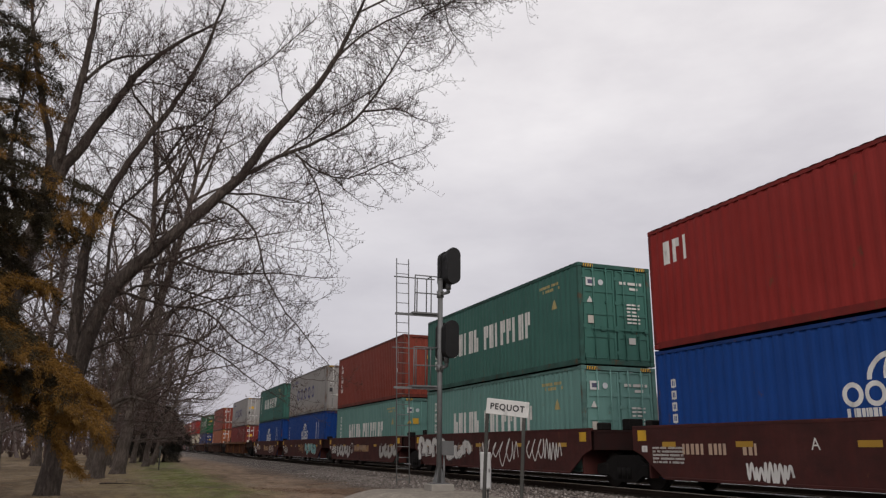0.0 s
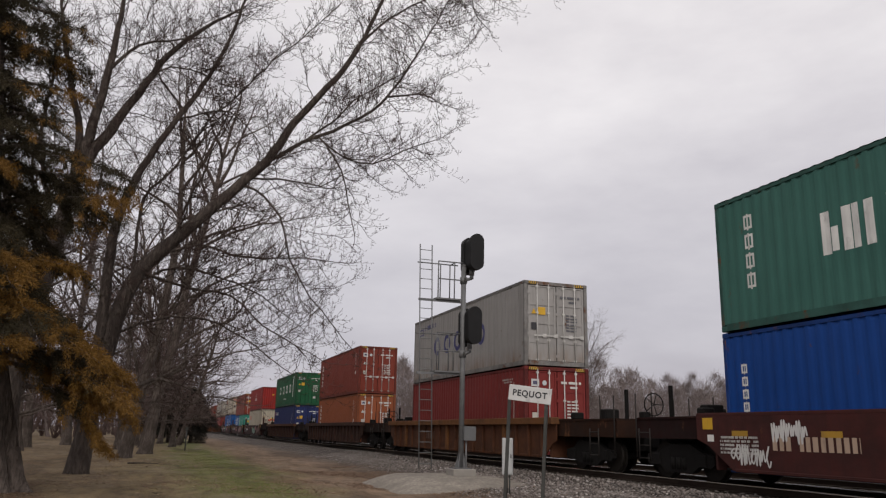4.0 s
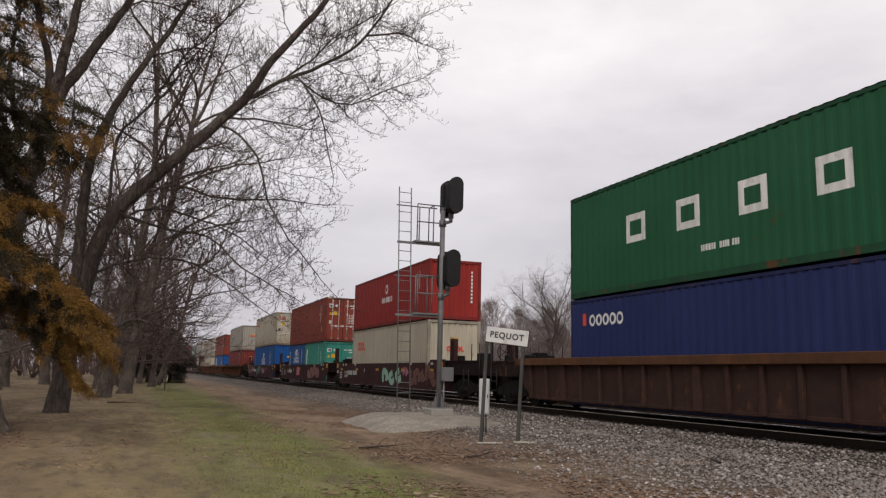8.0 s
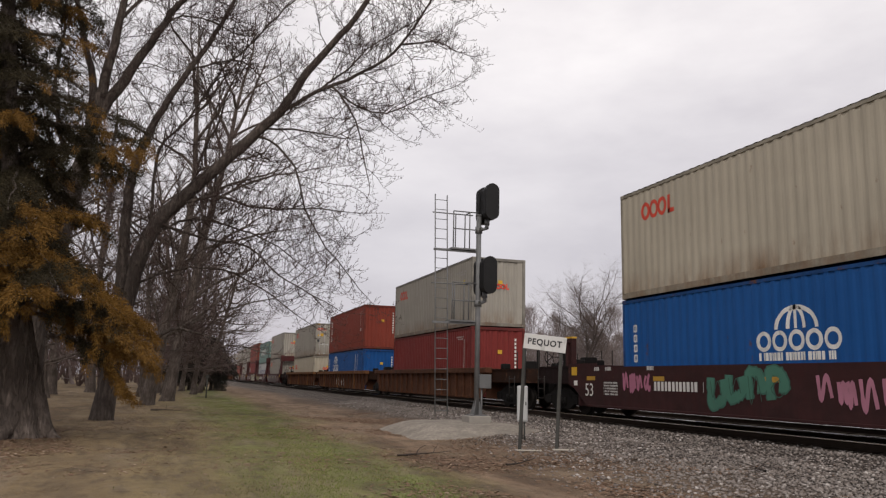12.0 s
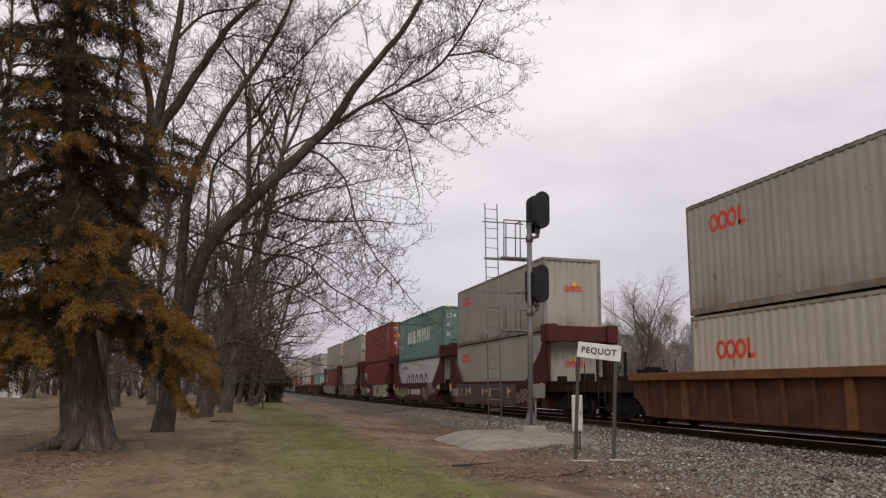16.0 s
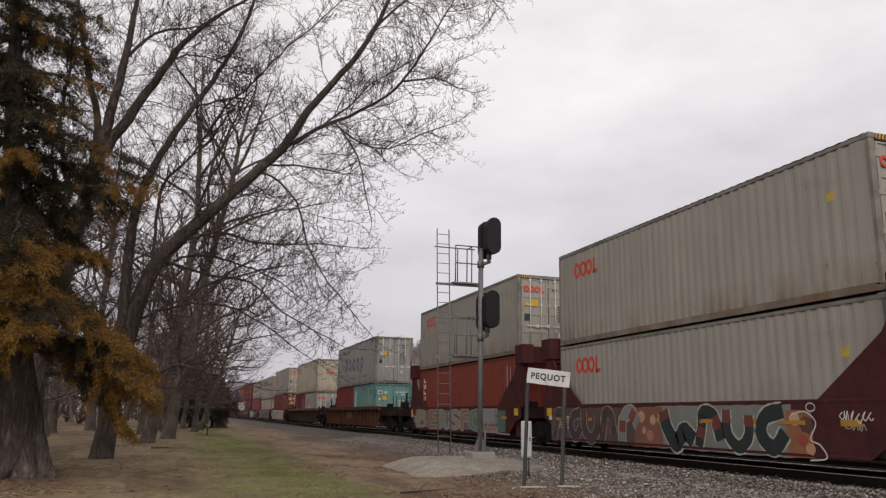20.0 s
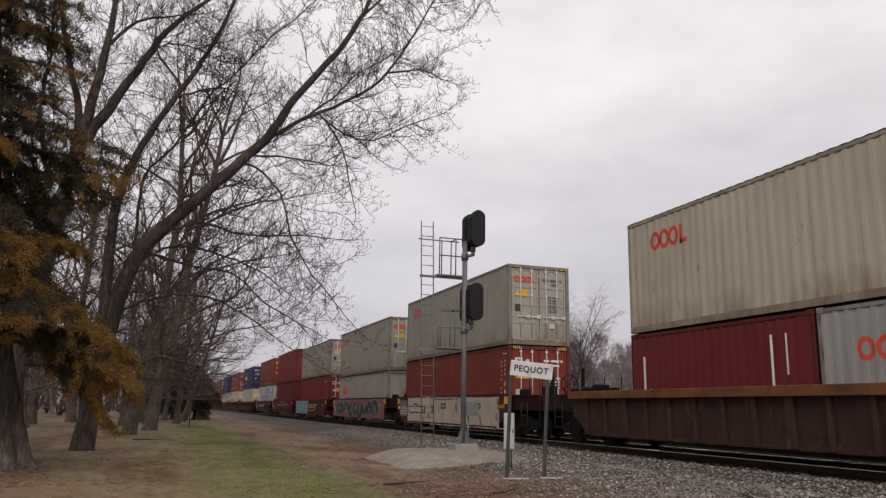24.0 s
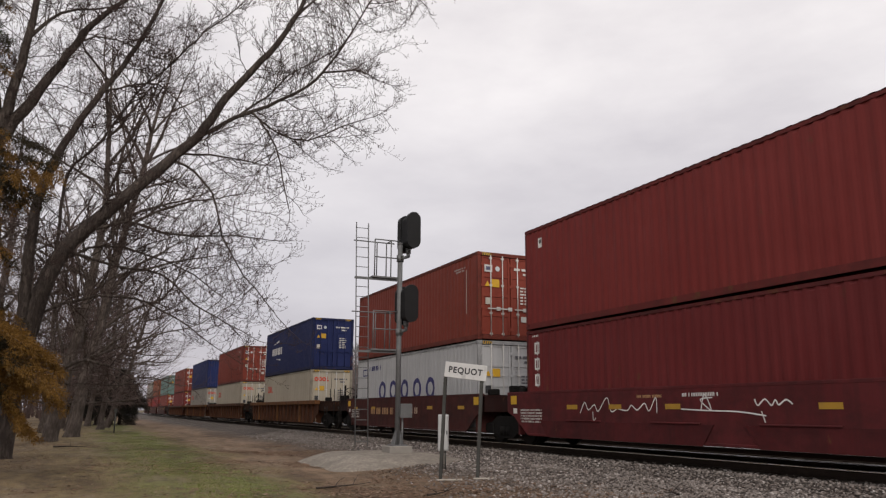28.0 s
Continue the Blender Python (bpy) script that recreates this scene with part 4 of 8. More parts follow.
def bars(parent, y1, y0, z, size, rows, color, seed, x=-1.474, gap=1.7):
    """Stencilled writing too small or too private to read, as plain bars."""
    rnd = random.Random(seed)
    q = []
    for k in range(rows):
        y = y1
        while y > y0:
            w = min(rnd.uniform(0.55, 0.75) * size, y - y0 + 0.02)
            if rnd.random() < 0.86:
                q.append([(y, z - k * size * gap), (y - w * 0.66, z - k * size * gap), (y - w * 0.66, z - k * size * gap + size), (y, z - k * size * gap + size)])
            y -= w
    tagged(part("stencil", flat_mesh(q, x), decal(color, 0.25), parent), kind="stuff")


def lettering(parent, text, size, y, z, material, x=-1.474):
    """Readable stencilled characters on the near side, starting at y."""
    cu = bpy.data.curves.new("stencil_text", "FONT")
    cu.body, cu.size, cu.align_x, cu.extrude = text, size, "LEFT", 0.0
    tmp = bpy.data.objects.new("stencil_text", cu)
    scene.collection.objects.link(tmp)
    dg = bpy.context.evaluated_depsgraph_get()
    me = bpy.data.meshes.new_from_object(tmp.evaluated_get(dg))
    bpy.data.objects.remove(tmp)
    return part("stencil_text", me, material, parent, m=pose(x, y, z, 90, 0, -90))


SILL_TOP = {"low": 1.47, "ribbed": 1.46, "smooth": 1.51, "bulkhead": 1.34}


def well_car(kind, yc, near, far, near_art, far_art, lw, color, chord, label, plain_side=False):
    """A container well car. near and far: metres from its middle to its ends; lw: half its well's length."""
    car = thing("well_car", label, "well car", pose(TX, yc, RAIL), "well cars of the train")
    rust = {"low": 0.3, "ribbed": 0.75, "smooth": 0.2, "bulkhead": 0.3}[kind]
    mat, cmat = paint(color, rust, 0.7, 0.7), paint(chord, rust, 0.6, 0.7)
    top = SILL_TOP[kind]
    # end platforms and decks take 30% of the sill colour
    deck_dark = paint(tuple(c * 0.30 for c in color), rust, 0.7, 0.8)
    rib_mat = paint(tuple(min(0.3, c * 1.1) for c in color), rust, 0.6, 0.7)
    pn = pf = lw + 0.55
    sides = []
    for s in (-1, 1):
        if kind == "ribbed":
            prof = [(-pn, 0.78), (-pn + 0.25, 0.70), (-lw + 0.25, 0.29), (lw - 0.25, 0.29), (pf - 0.25, 0.70), (pf, 0.78), (pf, top - 0.2), (-pn, top - 0.2)]
        elif kind == "smooth":
            prof = [(-pn, 0.92), (-pn + 0.35, 0.80), (-lw + 0.55, 0.31), (lw - 0.55, 0.31), (pf - 0.35, 0.80), (pf, 0.92), (pf, top), (lw - 1.1, top), (lw - 1.12, top - 0.11), (-lw + 1.12, top - 0.11), (-lw + 1.1, top), (-pn, top)]
        else:
            prof = [(-pn, 0.92), (-pn + 0.35, 0.80), (-lw + 0.55, 0.31), (lw - 0.55, 0.31), (pf - 0.35, 0.80), (pf, 0.92), (pf, top), (-pn, top)]
        if s > 0:
            prof = [(a, max(b, 0.42)) for a, b in prof]
        x0 = 1.44 if s > 0 else -1.47
        sp = part("side_sill", slab(prof, 0, x0, x0 + 0.03), mat, car)
        sides.append(sp)
        ext = 0.17 if kind == "ribbed" else 0.0
        hgt = 0.20 if kind == "ribbed" else 0.07
        if kind != "smooth":
            xa, xb = (1.36, 1.474 + ext) if s > 0 else (-1.474 - ext, -1.36)
            part("top_chord", box(xa, xb, -pn, pf, top - hgt, top + 0.003, 0.012), cmat, sp)
        xa, xb = (1.40, 1.478) if s > 0 else (-1.478, -1.40)
        if s < 0:
            part("bottom_chord", box(xa, xb, -lw + 0.6, lw - 0.6, 0.27 if kind == "ribbed" else 0.29, 0.36, 0.012), mat, sp)
        if kind == "ribbed":
            n = int(2 * lw / 0.96)
            for k in range(n + 1):
                y = -lw + 0.3 + (2 * lw - 0.6) * k / n
                wide = 0.11 if k % 6 == 3 else 0.05
                xa, xb = (1.468, 1.468 + 0.09) if s > 0 else (-1.468 - 0.09, -1.468)
                part("rib", cached(("rib", wide, s), lambda: box(xa, xb, -wide, wide, 0.30, top - 0.205, 0.008)), cmat if k % 6 == 3 and color == RUST else rib_mat, sp, m=pose(0, y, 0))
    for k in range(-3, 4):
        part("cross_bearer", cached(("cross_bearer", lw), lambda: box(-1.36, 1.36, -0.22, 0.22, 0.31, 0.352)), M_TRUCK, car, m=pose(0, k * lw * 0.31, 0))
    for e, end, art in ((-1, near, near_art), (1, far, far_art)):
        yb = e * lw
        a, b = sorted((yb, yb + e * 0.06))
        part("end_bulkhead", box(-1.40, 1.40, a, b, 0.30, top - 0.02), mat, car)
        tip = end if art else end - 0.45
        taper = 0.55 if art else 1.15
        y1, y2 = e * (lw + 0.06), e * tip
        q = [(-1.36, y1), (1.36, y1), (1.36, y1 + e * 0.5), (taper, y2), (-taper, y2), (-1.36, y1 + e * 0.5)]
        if e < 0:
            q = q[::-1]
        plat = part("end_platform", slab(q, 2, 0.92, top - 0.10), deck_dark, car)
        part("end_deck", slab([(x * 1.02, y) for x, y in q], 2, top - 0.098, top - 0.05), deck_dark, plat)
        for k, (bx, w, h) in enumerate(((-0.95, 0.16, 0.20), (-0.25, 0.22, 0.30), (0.5, 0.14, 0.24))):
            yk = y1 + (y2 - y1) * (0.25 + 0.2 * k)
            part("brake_gear", box(bx - w, bx + w, yk - w * 0.8, yk + w * 0.8, top - 0.05, top - 0.05 + h, 0.03), M_TRUCK, plat)
        part("draft_sill", box(-0.32, 0.32, min(y1, y2), max(y1, y2), 0.58, 0.918), M_TRUCK, car)
        if not art:
            part("coupler", box(-0.13, 0.13, min(e * (end - 0.46), e * (end + 0.10)), max(e * (end - 0.46), e * (end + 0.10)), 0.66, 0.95, 0.04), M_TRUCK, car)
            for x in (-1.2, 1.2):
                part("grab_iron", tube((x, e * (tip - 0.06), 0.45), (x, e * (tip - 0.06), top + 0.55), 0.018, sides=6), M_GRIMIRON, car)
                part("grab_iron", tube((x, e * (tip - 0.75), top - 0.06), (x, e * (tip - 0.75), top + 0.55), 0.018, sides=6), M_GRIMIRON, car)
            bm = bmesh.new()
            for k in range(3):
                z = 0.45 + 0.30 * k
                add_tube(bm, (-1.42, e * (tip - 0.95), z), (-1.42, e * (tip - 0.50), z), 0.014, sides=6)
            for dy in (0.95, 0.50):
                add_tube(bm, (-1.42, e * (tip - dy), 0.40), (-1.42, e * (tip - dy), 1.15), 0.018, sides=6)
            part("step_ladder", bm, M_GRIMIRON, car)
            part("post", box(-0.52, -0.44, e * (tip - 0.55) - 0.04, e * (tip - 0.55) + 0.04, top - 0.06, top + 0.75), M_TRUCK, car)
            if e > 0 or kind == "low":
                bm = bmesh.new()
                n = 20
                for i in range(n):
                    t0, t1 = 2 * math.pi * i / n, 2 * math.pi * (i + 1) / n
                    add_tube(bm, (0.28 * math.cos(t0), 0, 0.28 * math.sin(t0)), (0.28 * math.cos(t1), 0, 0.28 * math.sin(t1)), 0.016, sides=5)
                for i in range(5):
                    t0 = 2 * math.pi * i / 5
                    add_tube(bm, (0, 0, 0), (0.28 * math.cos(t0), 0, 0.28 * math.sin(t0)), 0.012, sides=5)
                part("brake_wheel", bm, M_TRUCK, car, "dark spoked hand-brake wheel", m=pose(-0.75, e * (tip - 0.20), top + 0.28))
            truck(car, e * (end - 2.05))
        elif e > 0:
            truck(car, end)
        if kind == "bulkhead":
            for s in (-1, 1):
                xa = 1.28 if s > 0 else -1.44
                g = [(e * (lw - 1.75), top - 0.02), (e * (lw - 0.18), 2.45), (e * (lw + 0.02), 2.74), (e * (lw + 0.58), 2.74), (e * (lw + 0.62), 2.0), (e * (lw + 0.80), top), (e * (lw + 0.55), top - 0.02)]
                part("end_gusset", slab(g, 0, xa + 0.06 if s < 0 else xa, xa + 0.10 if s < 0 else xa + 0.04), mat, car)
                part("end_post", box(min(s * 1.23, s * 1.42), max(s * 1.23, s * 1.42), min(e * (lw + 0.20), e * (lw + 0.50)), max(e * (lw + 0.20), e * (lw + 0.50)), top - 0.05, 2.75), mat, car)
                part("post_cap", box(min(s * 1.02, s * 1.46), max(s * 1.02, s * 1.46), min(e * (lw + 0.06), e * (lw + 0.74)), max(e * (lw + 0.06), e * (lw + 0.74)), 2.76, 3.44, 0.03), mat, car)
            part("end_beam", box(-1.02, 1.02, min(e * (lw + 0.22), e * (lw + 0.60)), max(e * (lw + 0.22), e * (lw + 0.60)), 2.80, 3.38, 0.02), mat, car)
        if kind == "smooth" and (e > 0 or not art):
            yp = e * (end - 0.10 if art else lw + 0.85)
            for x in (-1.30, 1.14):
                bm = bmesh.new()
                add_box(bm, x, x + 0.16, yp - 0.21, yp - 0.11, top - 0.06, top + 0.78, 0.01)
                add_box(bm, x, x + 0.16, yp + 0.11, yp + 0.21, top - 0.06, top + 0.78, 0.01)
                add_box(bm, x, x + 0.16, yp - 0.108, yp + 0.108, top + 0.66, top + 0.78, 0.01)
                st = part("stanchion", bm, mat, car)
                part("cap", box(x - 0.004, x + 0.164, yp - 0.214, yp + 0.214, top + 0.782, top + 0.83), M_YELLOW if not art else M_TRUCK, st)
    near_side = sides[0]
    zr = top - 0.42 if kind != "ribbed" else 0.0
    if zr:
        refl = cached(("reflector", kind), lambda: box(-1.477, -1.4705, -0.23, 0.23, zr - 0.055, zr + 0.055))
        for y in () if plain_side else (-lw + 0.9, -lw * 0.45, 0.3, lw * 0.5, lw - 0.8):
            part("reflector", refl, M_REFLECTOR, near_side, "yellow reflective strip", m=pose(0, y, 0))
        bars(near_side, *((lw - 1.5, lw - 2.2) if kind == "smooth" else (lw - 0.2, lw - 1.3)), 0.95, 0.045, 5, (0.6, 0.59, 0.56), int(yc * 7) % 997)
        part("reflector", cached(("safety_plate", kind), lambda: box(-1.477, -1.4705, -0.16, 0.16, top - 0.34, top - 0.10)), M_YELLOW, near_side, "yellow safety plate", m=pose(0, lw + 0.18, 0))
        part("reflector", cached(("safety_plate", kind), None), M_YELLOW, near_side, "yellow safety plate", m=pose(0, -lw - 0.18, 0))
        part("notice_plate", cached(("notice_plate", kind), lambda: box(-1.476, -1.4705, -0.10, 0.10, 0.98, 1.12)), M_WHITE, near_side, m=pose(0, lw + 0.1, -0.1))
    return car, near_side

# ---- the train ----
WINERED, BRICK = (0.160, 0.024, 0.025), (0.212, 0.042, 0.027)
RED, BROWN, MAROON = (0.31, 0.026, 0.022), (0.255, 0.050, 0.032), (0.215, 0.032, 0.029)
BLUE, AZURE, INDIGO, NAVY = (0.006, 0.058, 0.275), (0.008, 0.092, 0.32), (0.022, 0.034, 0.125), (0.018, 0.028, 0.11)
TEAL, GREEN, FOREST, SAGE, JADE = (0.160, 0.325, 0.295), (0.055, 0.165, 0.137), (0.018, 0.112, 0.050), (0.180, 0.290, 0.265), (0.045, 0.300, 0.235)
GREY, CREAM, SILVER, WHITE, ORANGE = (0.375, 0.352, 0.308), (0.50, 0.450, 0.358), (0.365, 0.353, 0.342), (0.54, 0.55, 0.56), (0.34, 0.098, 0.040)
DEEPOXIDE = (0.128, 0.022, 0.024)
CAR_BROWN, RUST, DARKRUST, WINE, OXIDE = (0.080, 0.023, 0.020), (0.112, 0.044, 0.022), (0.062, 0.031, 0.024), (0.052, 0.018, 0.018), (0.090, 0.022, 0.023)
CHORD, DULLCHORD = (0.20, 0.084, 0.030), (0.125, 0.054, 0.025)
COLOR_WORD = {WINERED: "dark wine-red", BRICK: "brick-red", RED: "bright red", BROWN: "red-brown", MAROON: "maroon", BLUE: "deep blue", AZURE: "bright blue", INDIGO: "dark indigo", NAVY: "navy blue", TEAL: "pale teal",
              GREEN: "blue-green", FOREST: "forest green", SAGE: "faded sage green", JADE: "jade green", GREY: "light grey", CREAM: "cream", SILVER: "silver grey", WHITE: "white", ORANGE: "orange"}
WELL_WORD = {"low": "reddish-brown well car with low smooth sills on trucks", "ribbed": "rust-streaked ribbed well car with heavy top chord", "smooth": "wine-red smooth-sided well car with end stanchions",
             "bulkhead": "oxide-red well car with tall sloping end bulkheads"}

# near end of the boxes, well kind, half well length, sill colour, chord colour, joined to the next car by a shared truck,
# upper box (colour, height, near end, marks), lower boxes
CONSIST = [
    (3.01, "low", 6.25, CAR_BROWN, CAR_BROWN, True, (RED, HIGH, "wall", "corner_mark"), [(BLUE, HIGH, "wall", "arch_mid")]),
    (18.48, "low", 6.25, CAR_BROWN, CAR_BROWN, True, (GREEN, HIGH, "door", "long_white"), [(TEAL, HIGH, "door", "long_white")]),
    (33.93, "low", 6.25, CAR_BROWN, CAR_BROWN, True, (BROWN, HIGH, "wall", "column_white"), [(TEAL, HIGH, "door", "long_white")]),
    (49.48, "low", 6.25, CAR_BROWN, CAR_BROWN, True, (SILVER, HIGH, "door", "rings_navy"), [(BLUE, HIGH, "wall", "arch_mid")]),
    (64.92, "low", 6.25, CAR_BROWN, CAR_BROWN, False, (GREEN, HIGH, "wall", "long_white"), [(BLUE, HIGH, "wall", "arch_mid")]),
    (86.93, "ribbed", 8.2, RUST, CHORD, False, (SILVER, HIGH, "door", "rings_navy"), [(MAROON, HIGH, "door", "print")]),
    (110.26, "ribbed", 8.2, DARKRUST, DARKRUST, False, (BROWN, HIGH, "door", "column_white"), [(ORANGE, HIGH, "door", "column_white")]),
    (133.89, "ribbed", 8.2, DARKRUST, DULLCHORD, False, (FOREST, HIGH, "door", "four_blocks"), [(INDIGO, HIGH, "door", "word_small")]),
    (157.71, "smooth", 8.2, WINE, WINE, True, (RED, LOW, "wall", "badge"), [(CREAM, HIGH, "wall", "rings_red_low")]),
    (177.31, "smooth", 8.2, WINE, WINE, True, (BROWN, HIGH, "door", "small_badge"), [(JADE, LOW, "door", "print20"), (AZURE, LOW, "wall", "arch20")]),
    (197.01, "smooth", 8.2, WINE, WINE, False, (CREAM, HIGH, "door", "rings_red"), [(AZURE, HIGH, "wall", "arch_mid")]),
    (220.78, "ribbed", 8.2, RUST, RUST, True, (GREY, HIGH, "wall", "rings_red"), [(MAROON, HIGH, "wall", "print")]),
    (240.78, "ribbed", 8.2, RUST, CHORD, True, (BROWN, HIGH, "wall", "column_white"), [(AZURE, LOW, "wall", "arch_white")]),
    (260.43, "ribbed", 8.2, RUST, CHORD, False, (GREY, HIGH, "door", "rings_red"), [(CREAM, LOW, "wall", "rings_red_low")]),
    (282.62, "bulkhead", 6.25, OXIDE, OXIDE, True, (GREY, HIGH, "wall", "rings_red"), [(GREY, HIGH, "wall", "rings_red")]),
    (298.00, "bulkhead", 6.25, OXIDE, OXIDE, True, (SAGE, HIGH, "door", "long_white"), [(WHITE, LOW, "door", "rings_navy")]),
    (313.47, "bulkhead", 6.25, OXIDE, OXIDE, True, (BROWN, HIGH, "door", "small_badge"), [(MAROON, HIGH, "wall", "plate")]),
    (329.08, "bulkhead", 6.25, OXIDE, OXIDE, True, (GREY, HIGH, "door", "rings_red"), [(GREY, HIGH, "door", "rings_red")]),
    (344.54, "bulkhead", 6.25, OXIDE, OXIDE, False, (GREY, HIGH, "door", "rings_red"), [(BROWN, HIGH, "wall", "column_white")]),
    (366.42, "ribbed", 8.2, RUST, RUST, False, (SILVER, HIGH, "door", "rings_navy"), [(TEAL, LOW, "door", "print20"), (MAROON, LOW, "wall", "none")]),
    (388.52, "ribbed", 8.2, DARKRUST, CHORD, False, (CREAM, HIGH, "wall", "rings_red"), [(SILVER, LOW, "door", "red20"), (WINERED, LOW, "wall", "short20")]),
    (408.35, "low", 6.25, CAR_BROWN, CAR_BROWN, True, (GREY, HIGH, "door", "rings_red"), [(BRICK, HIGH, "door", "stencils")]),
    (423.83, "low", 6.25, CAR_BROWN, CAR_BROWN, True, (GREY, HIGH, "door", "rings_red"), [(GREY, LOW, "wall", "rings_red_low")]),
    (439.57, "low", 6.25, CAR_BROWN, CAR_BROWN, True, (GREY, LOW, "door", "rings_red"), [(MAROON, HIGH, "door", "print")]),
    (455.00, "low", 6.25, DEEPOXIDE, DEEPOXIDE, True, (MAROON, HIGH, "wall", "tiny_badge"), [(WINERED, HIGH, "wall", "short_low")]),
    (470.23, "low", 6.25, CAR_BROWN, CAR_BROWN, False, (BROWN, HIGH, "door", "print"), [(WHITE, HIGH, "door", "rings_navy")]),
    (490.76, "ribbed", 8.2, RUST, CHORD, False, (NAVY, HIGH, "door", "navy_word"), [(CREAM, HIGH, "door", "rings_red_low")]),
    (512.39, "ribbed", 8.2, RUST, RUST, True, (BROWN, HIGH, "door", "print"), [(CREAM, HIGH, "door", "rings_red_low")]),
    (532.30, "ribbed", 8.2, RUST, CHORD, True, (INDIGO, HIGH, "wall", "none"), [(GREY, HIGH, "door", "rings_red_low")]),
    (552.10, "ribbed", 8.2, RUST, RUST, False, (BROWN, HIGH, "door", "print"), [(MAROON, HIGH, "door", "print")]),
    (574.30, "low", 6.25, CAR_BROWN, CAR_BROWN, True, (SAGE, HIGH, "door", "none"), [(BROWN, HIGH, "door", "print")]),
    (589.90, "low", 6.25, CAR_BROWN, CAR_BROWN, True, (ORANGE, HIGH, "door", "print"), [(RED, HIGH, "door", "print")]),
    (605.50, "low", 6.25, CAR_BROWN, CAR_BROWN, False, (GREY, HIGH, "door", "rings_red"), [(BROWN, HIGH, "door", "print")]),
]
SETTLE = {2: -0.03, 4: -0.03, 7: -0.10, 8: 0.04, 14: 0.05, 15: -0.02, 21: -0.02}      # how much lower the boxes of a car sit
TRAIN = []      # (thing, x, y at the clip's start, z)
SILLS = []      # near side of each car, for paint


def marks_for(kind, length, h):
    if kind == "none":
        return []
    if length == L40:
        return brand(kind, h)
    white = (0.72, 0.72, 0.69)
    if kind == "arch20":
        p = []
        for k in range(5):
            p += ring(2.10 + 0.42 * k, 1.46, 0.20, 0.21, 0.085)
        return [(p + arcs(2.95, 1.72, 0.70, 0.11), white), (column(0.45, 2.1, 4, 0.24, 0.17) + [rect(4.9, 4.95, 1.2, 2.2), rect(5.3, 5.35, 1.3, 2.2)], white)]
    if kind == "print20":
        return [([rect(0.6, 0.95, 0.9, 2.2)], white), ([rect(4.4, 4.45, 1.0, 2.3), rect(5.2, 5.25, 1.3, 2.0)], white)]
    if kind == "red20":
        return [([q for k in range(3) for q in ring(1.02 + 0.40 * k, 1.78, 0.19, 0.21, 0.09)] + [rect(2.10, 2.20, 1.57, 1.99), rect(2.10, 2.36, 1.57, 1.66)], (0.62, 0.055, 0.025)),
                ([rect(2.35, 2.55, 0.8, 1.5), rect(2.7, 2.8, 0.8, 1.45), rect(2.95, 3.05, 0.8, 1.4)], white)]
    return [([rect(0.5, 0.6, 0.9, 2.0), rect(0.72, 0.85, 1.0, 1.2), rect(4.9, 4.96, 0.8, 2.2), rect(5.3, 5.36, 1.4, 2.2)], white)]


def put_box(spec, length, y, z):
    color, h, near, kind = spec
    end = "double doors" if near == "door" else "a corrugated blind end"
    size = "short" if length == L20 else "long"
    lab = f"{COLOR_WORD[color]} corrugated steel shipping container, {size}, with {end}"
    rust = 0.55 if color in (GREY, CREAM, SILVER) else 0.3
    ob = container("shipping_container", length, h, color, near, marks_for(kind, length, h), lab, TX, y, z, rust, end_word="red" in kind)
    TRAIN.append((ob, TX, y, z))
    return ob


def build_train():
    mids = [c[0] + L40 / 2 for c in CONSIST]
    for i, (y, kind, lw, col, chord, art, up, low) in enumerate(CONSIST):
        mid = mids[i]
        near = (mid - mids[i - 1]) / 2 if i else 7.75
        far = (mids[i + 1] - mid) / 2 if i + 1 < len(mids) else 8.0
        if i and CONSIST[i - 1][2] != lw:
            near = near + (lw - CONSIST[i - 1][2]) / 2
        if i + 1 < len(mids) and CONSIST[i + 1][2] != lw:
            far = far + (lw - CONSIST[i + 1][2]) / 2
        car, side = well_car(kind, mid, near, far, bool(i and CONSIST[i - 1][5]), art, lw, col, chord, WELL_WORD[kind], i in (21, 24))
        TRAIN.append((car, TX, mid, RAIL))
        SILLS.append(side)
        hl, floor = low[0][1], FLOOR[kind] + SETTLE.get(i, 0)
        if len(low) == 1:
            put_box(low[0], L40, y, floor)
        else:
            put_box(low[0], L20, y, floor)
            put_box(low[1], L20, y + L40 - L20, floor)
        put_box(up, L40, y, floor + hl + 0.03)


build_train()


# ---- paint on the car sides ----
def fat_letter(parent, char, y1, y0, z0, z1, fill, rim, step):
    """One wide sprayed letter with a rim, drawn to fill its span."""
    for k, (swell, mat) in enumerate(((0.050, decal(rim, 0.45)), (0.022, decal(fill, 0.45)))):
        cu = bpy.data.curves.new("sprayed_letter", "FONT")
        cu.body, cu.size, cu.offset = char, 1.0, swell
        tmp = bpy.data.objects.new("sprayed_letter", cu)
        scene.collection.objects.link(tmp)
        me = bpy.data.meshes.new_from_object(tmp.evaluated_get(bpy.context.evaluated_depsgraph_get()))
        bpy.data.objects.remove(tmp)
        if k == 0:
            xs, ys = [v.co.x for v in me.vertices], [v.co.y for v in me.vertices]
            ax, ay = (y1 - y0) / (max(xs) - min(xs)), (z1 - z0) / (max(ys) - min(ys))
            ox, oy = min(xs), min(ys)
        for v in me.vertices:
            v.co = (-1.477 - 0.001 * k - step, y1 - (v.co.x - ox) * ax, z0 + (v.co.y - oy) * ay)
        part("sprayed_letter", me, mat, parent, "wide sprayed letter with a pale rim")


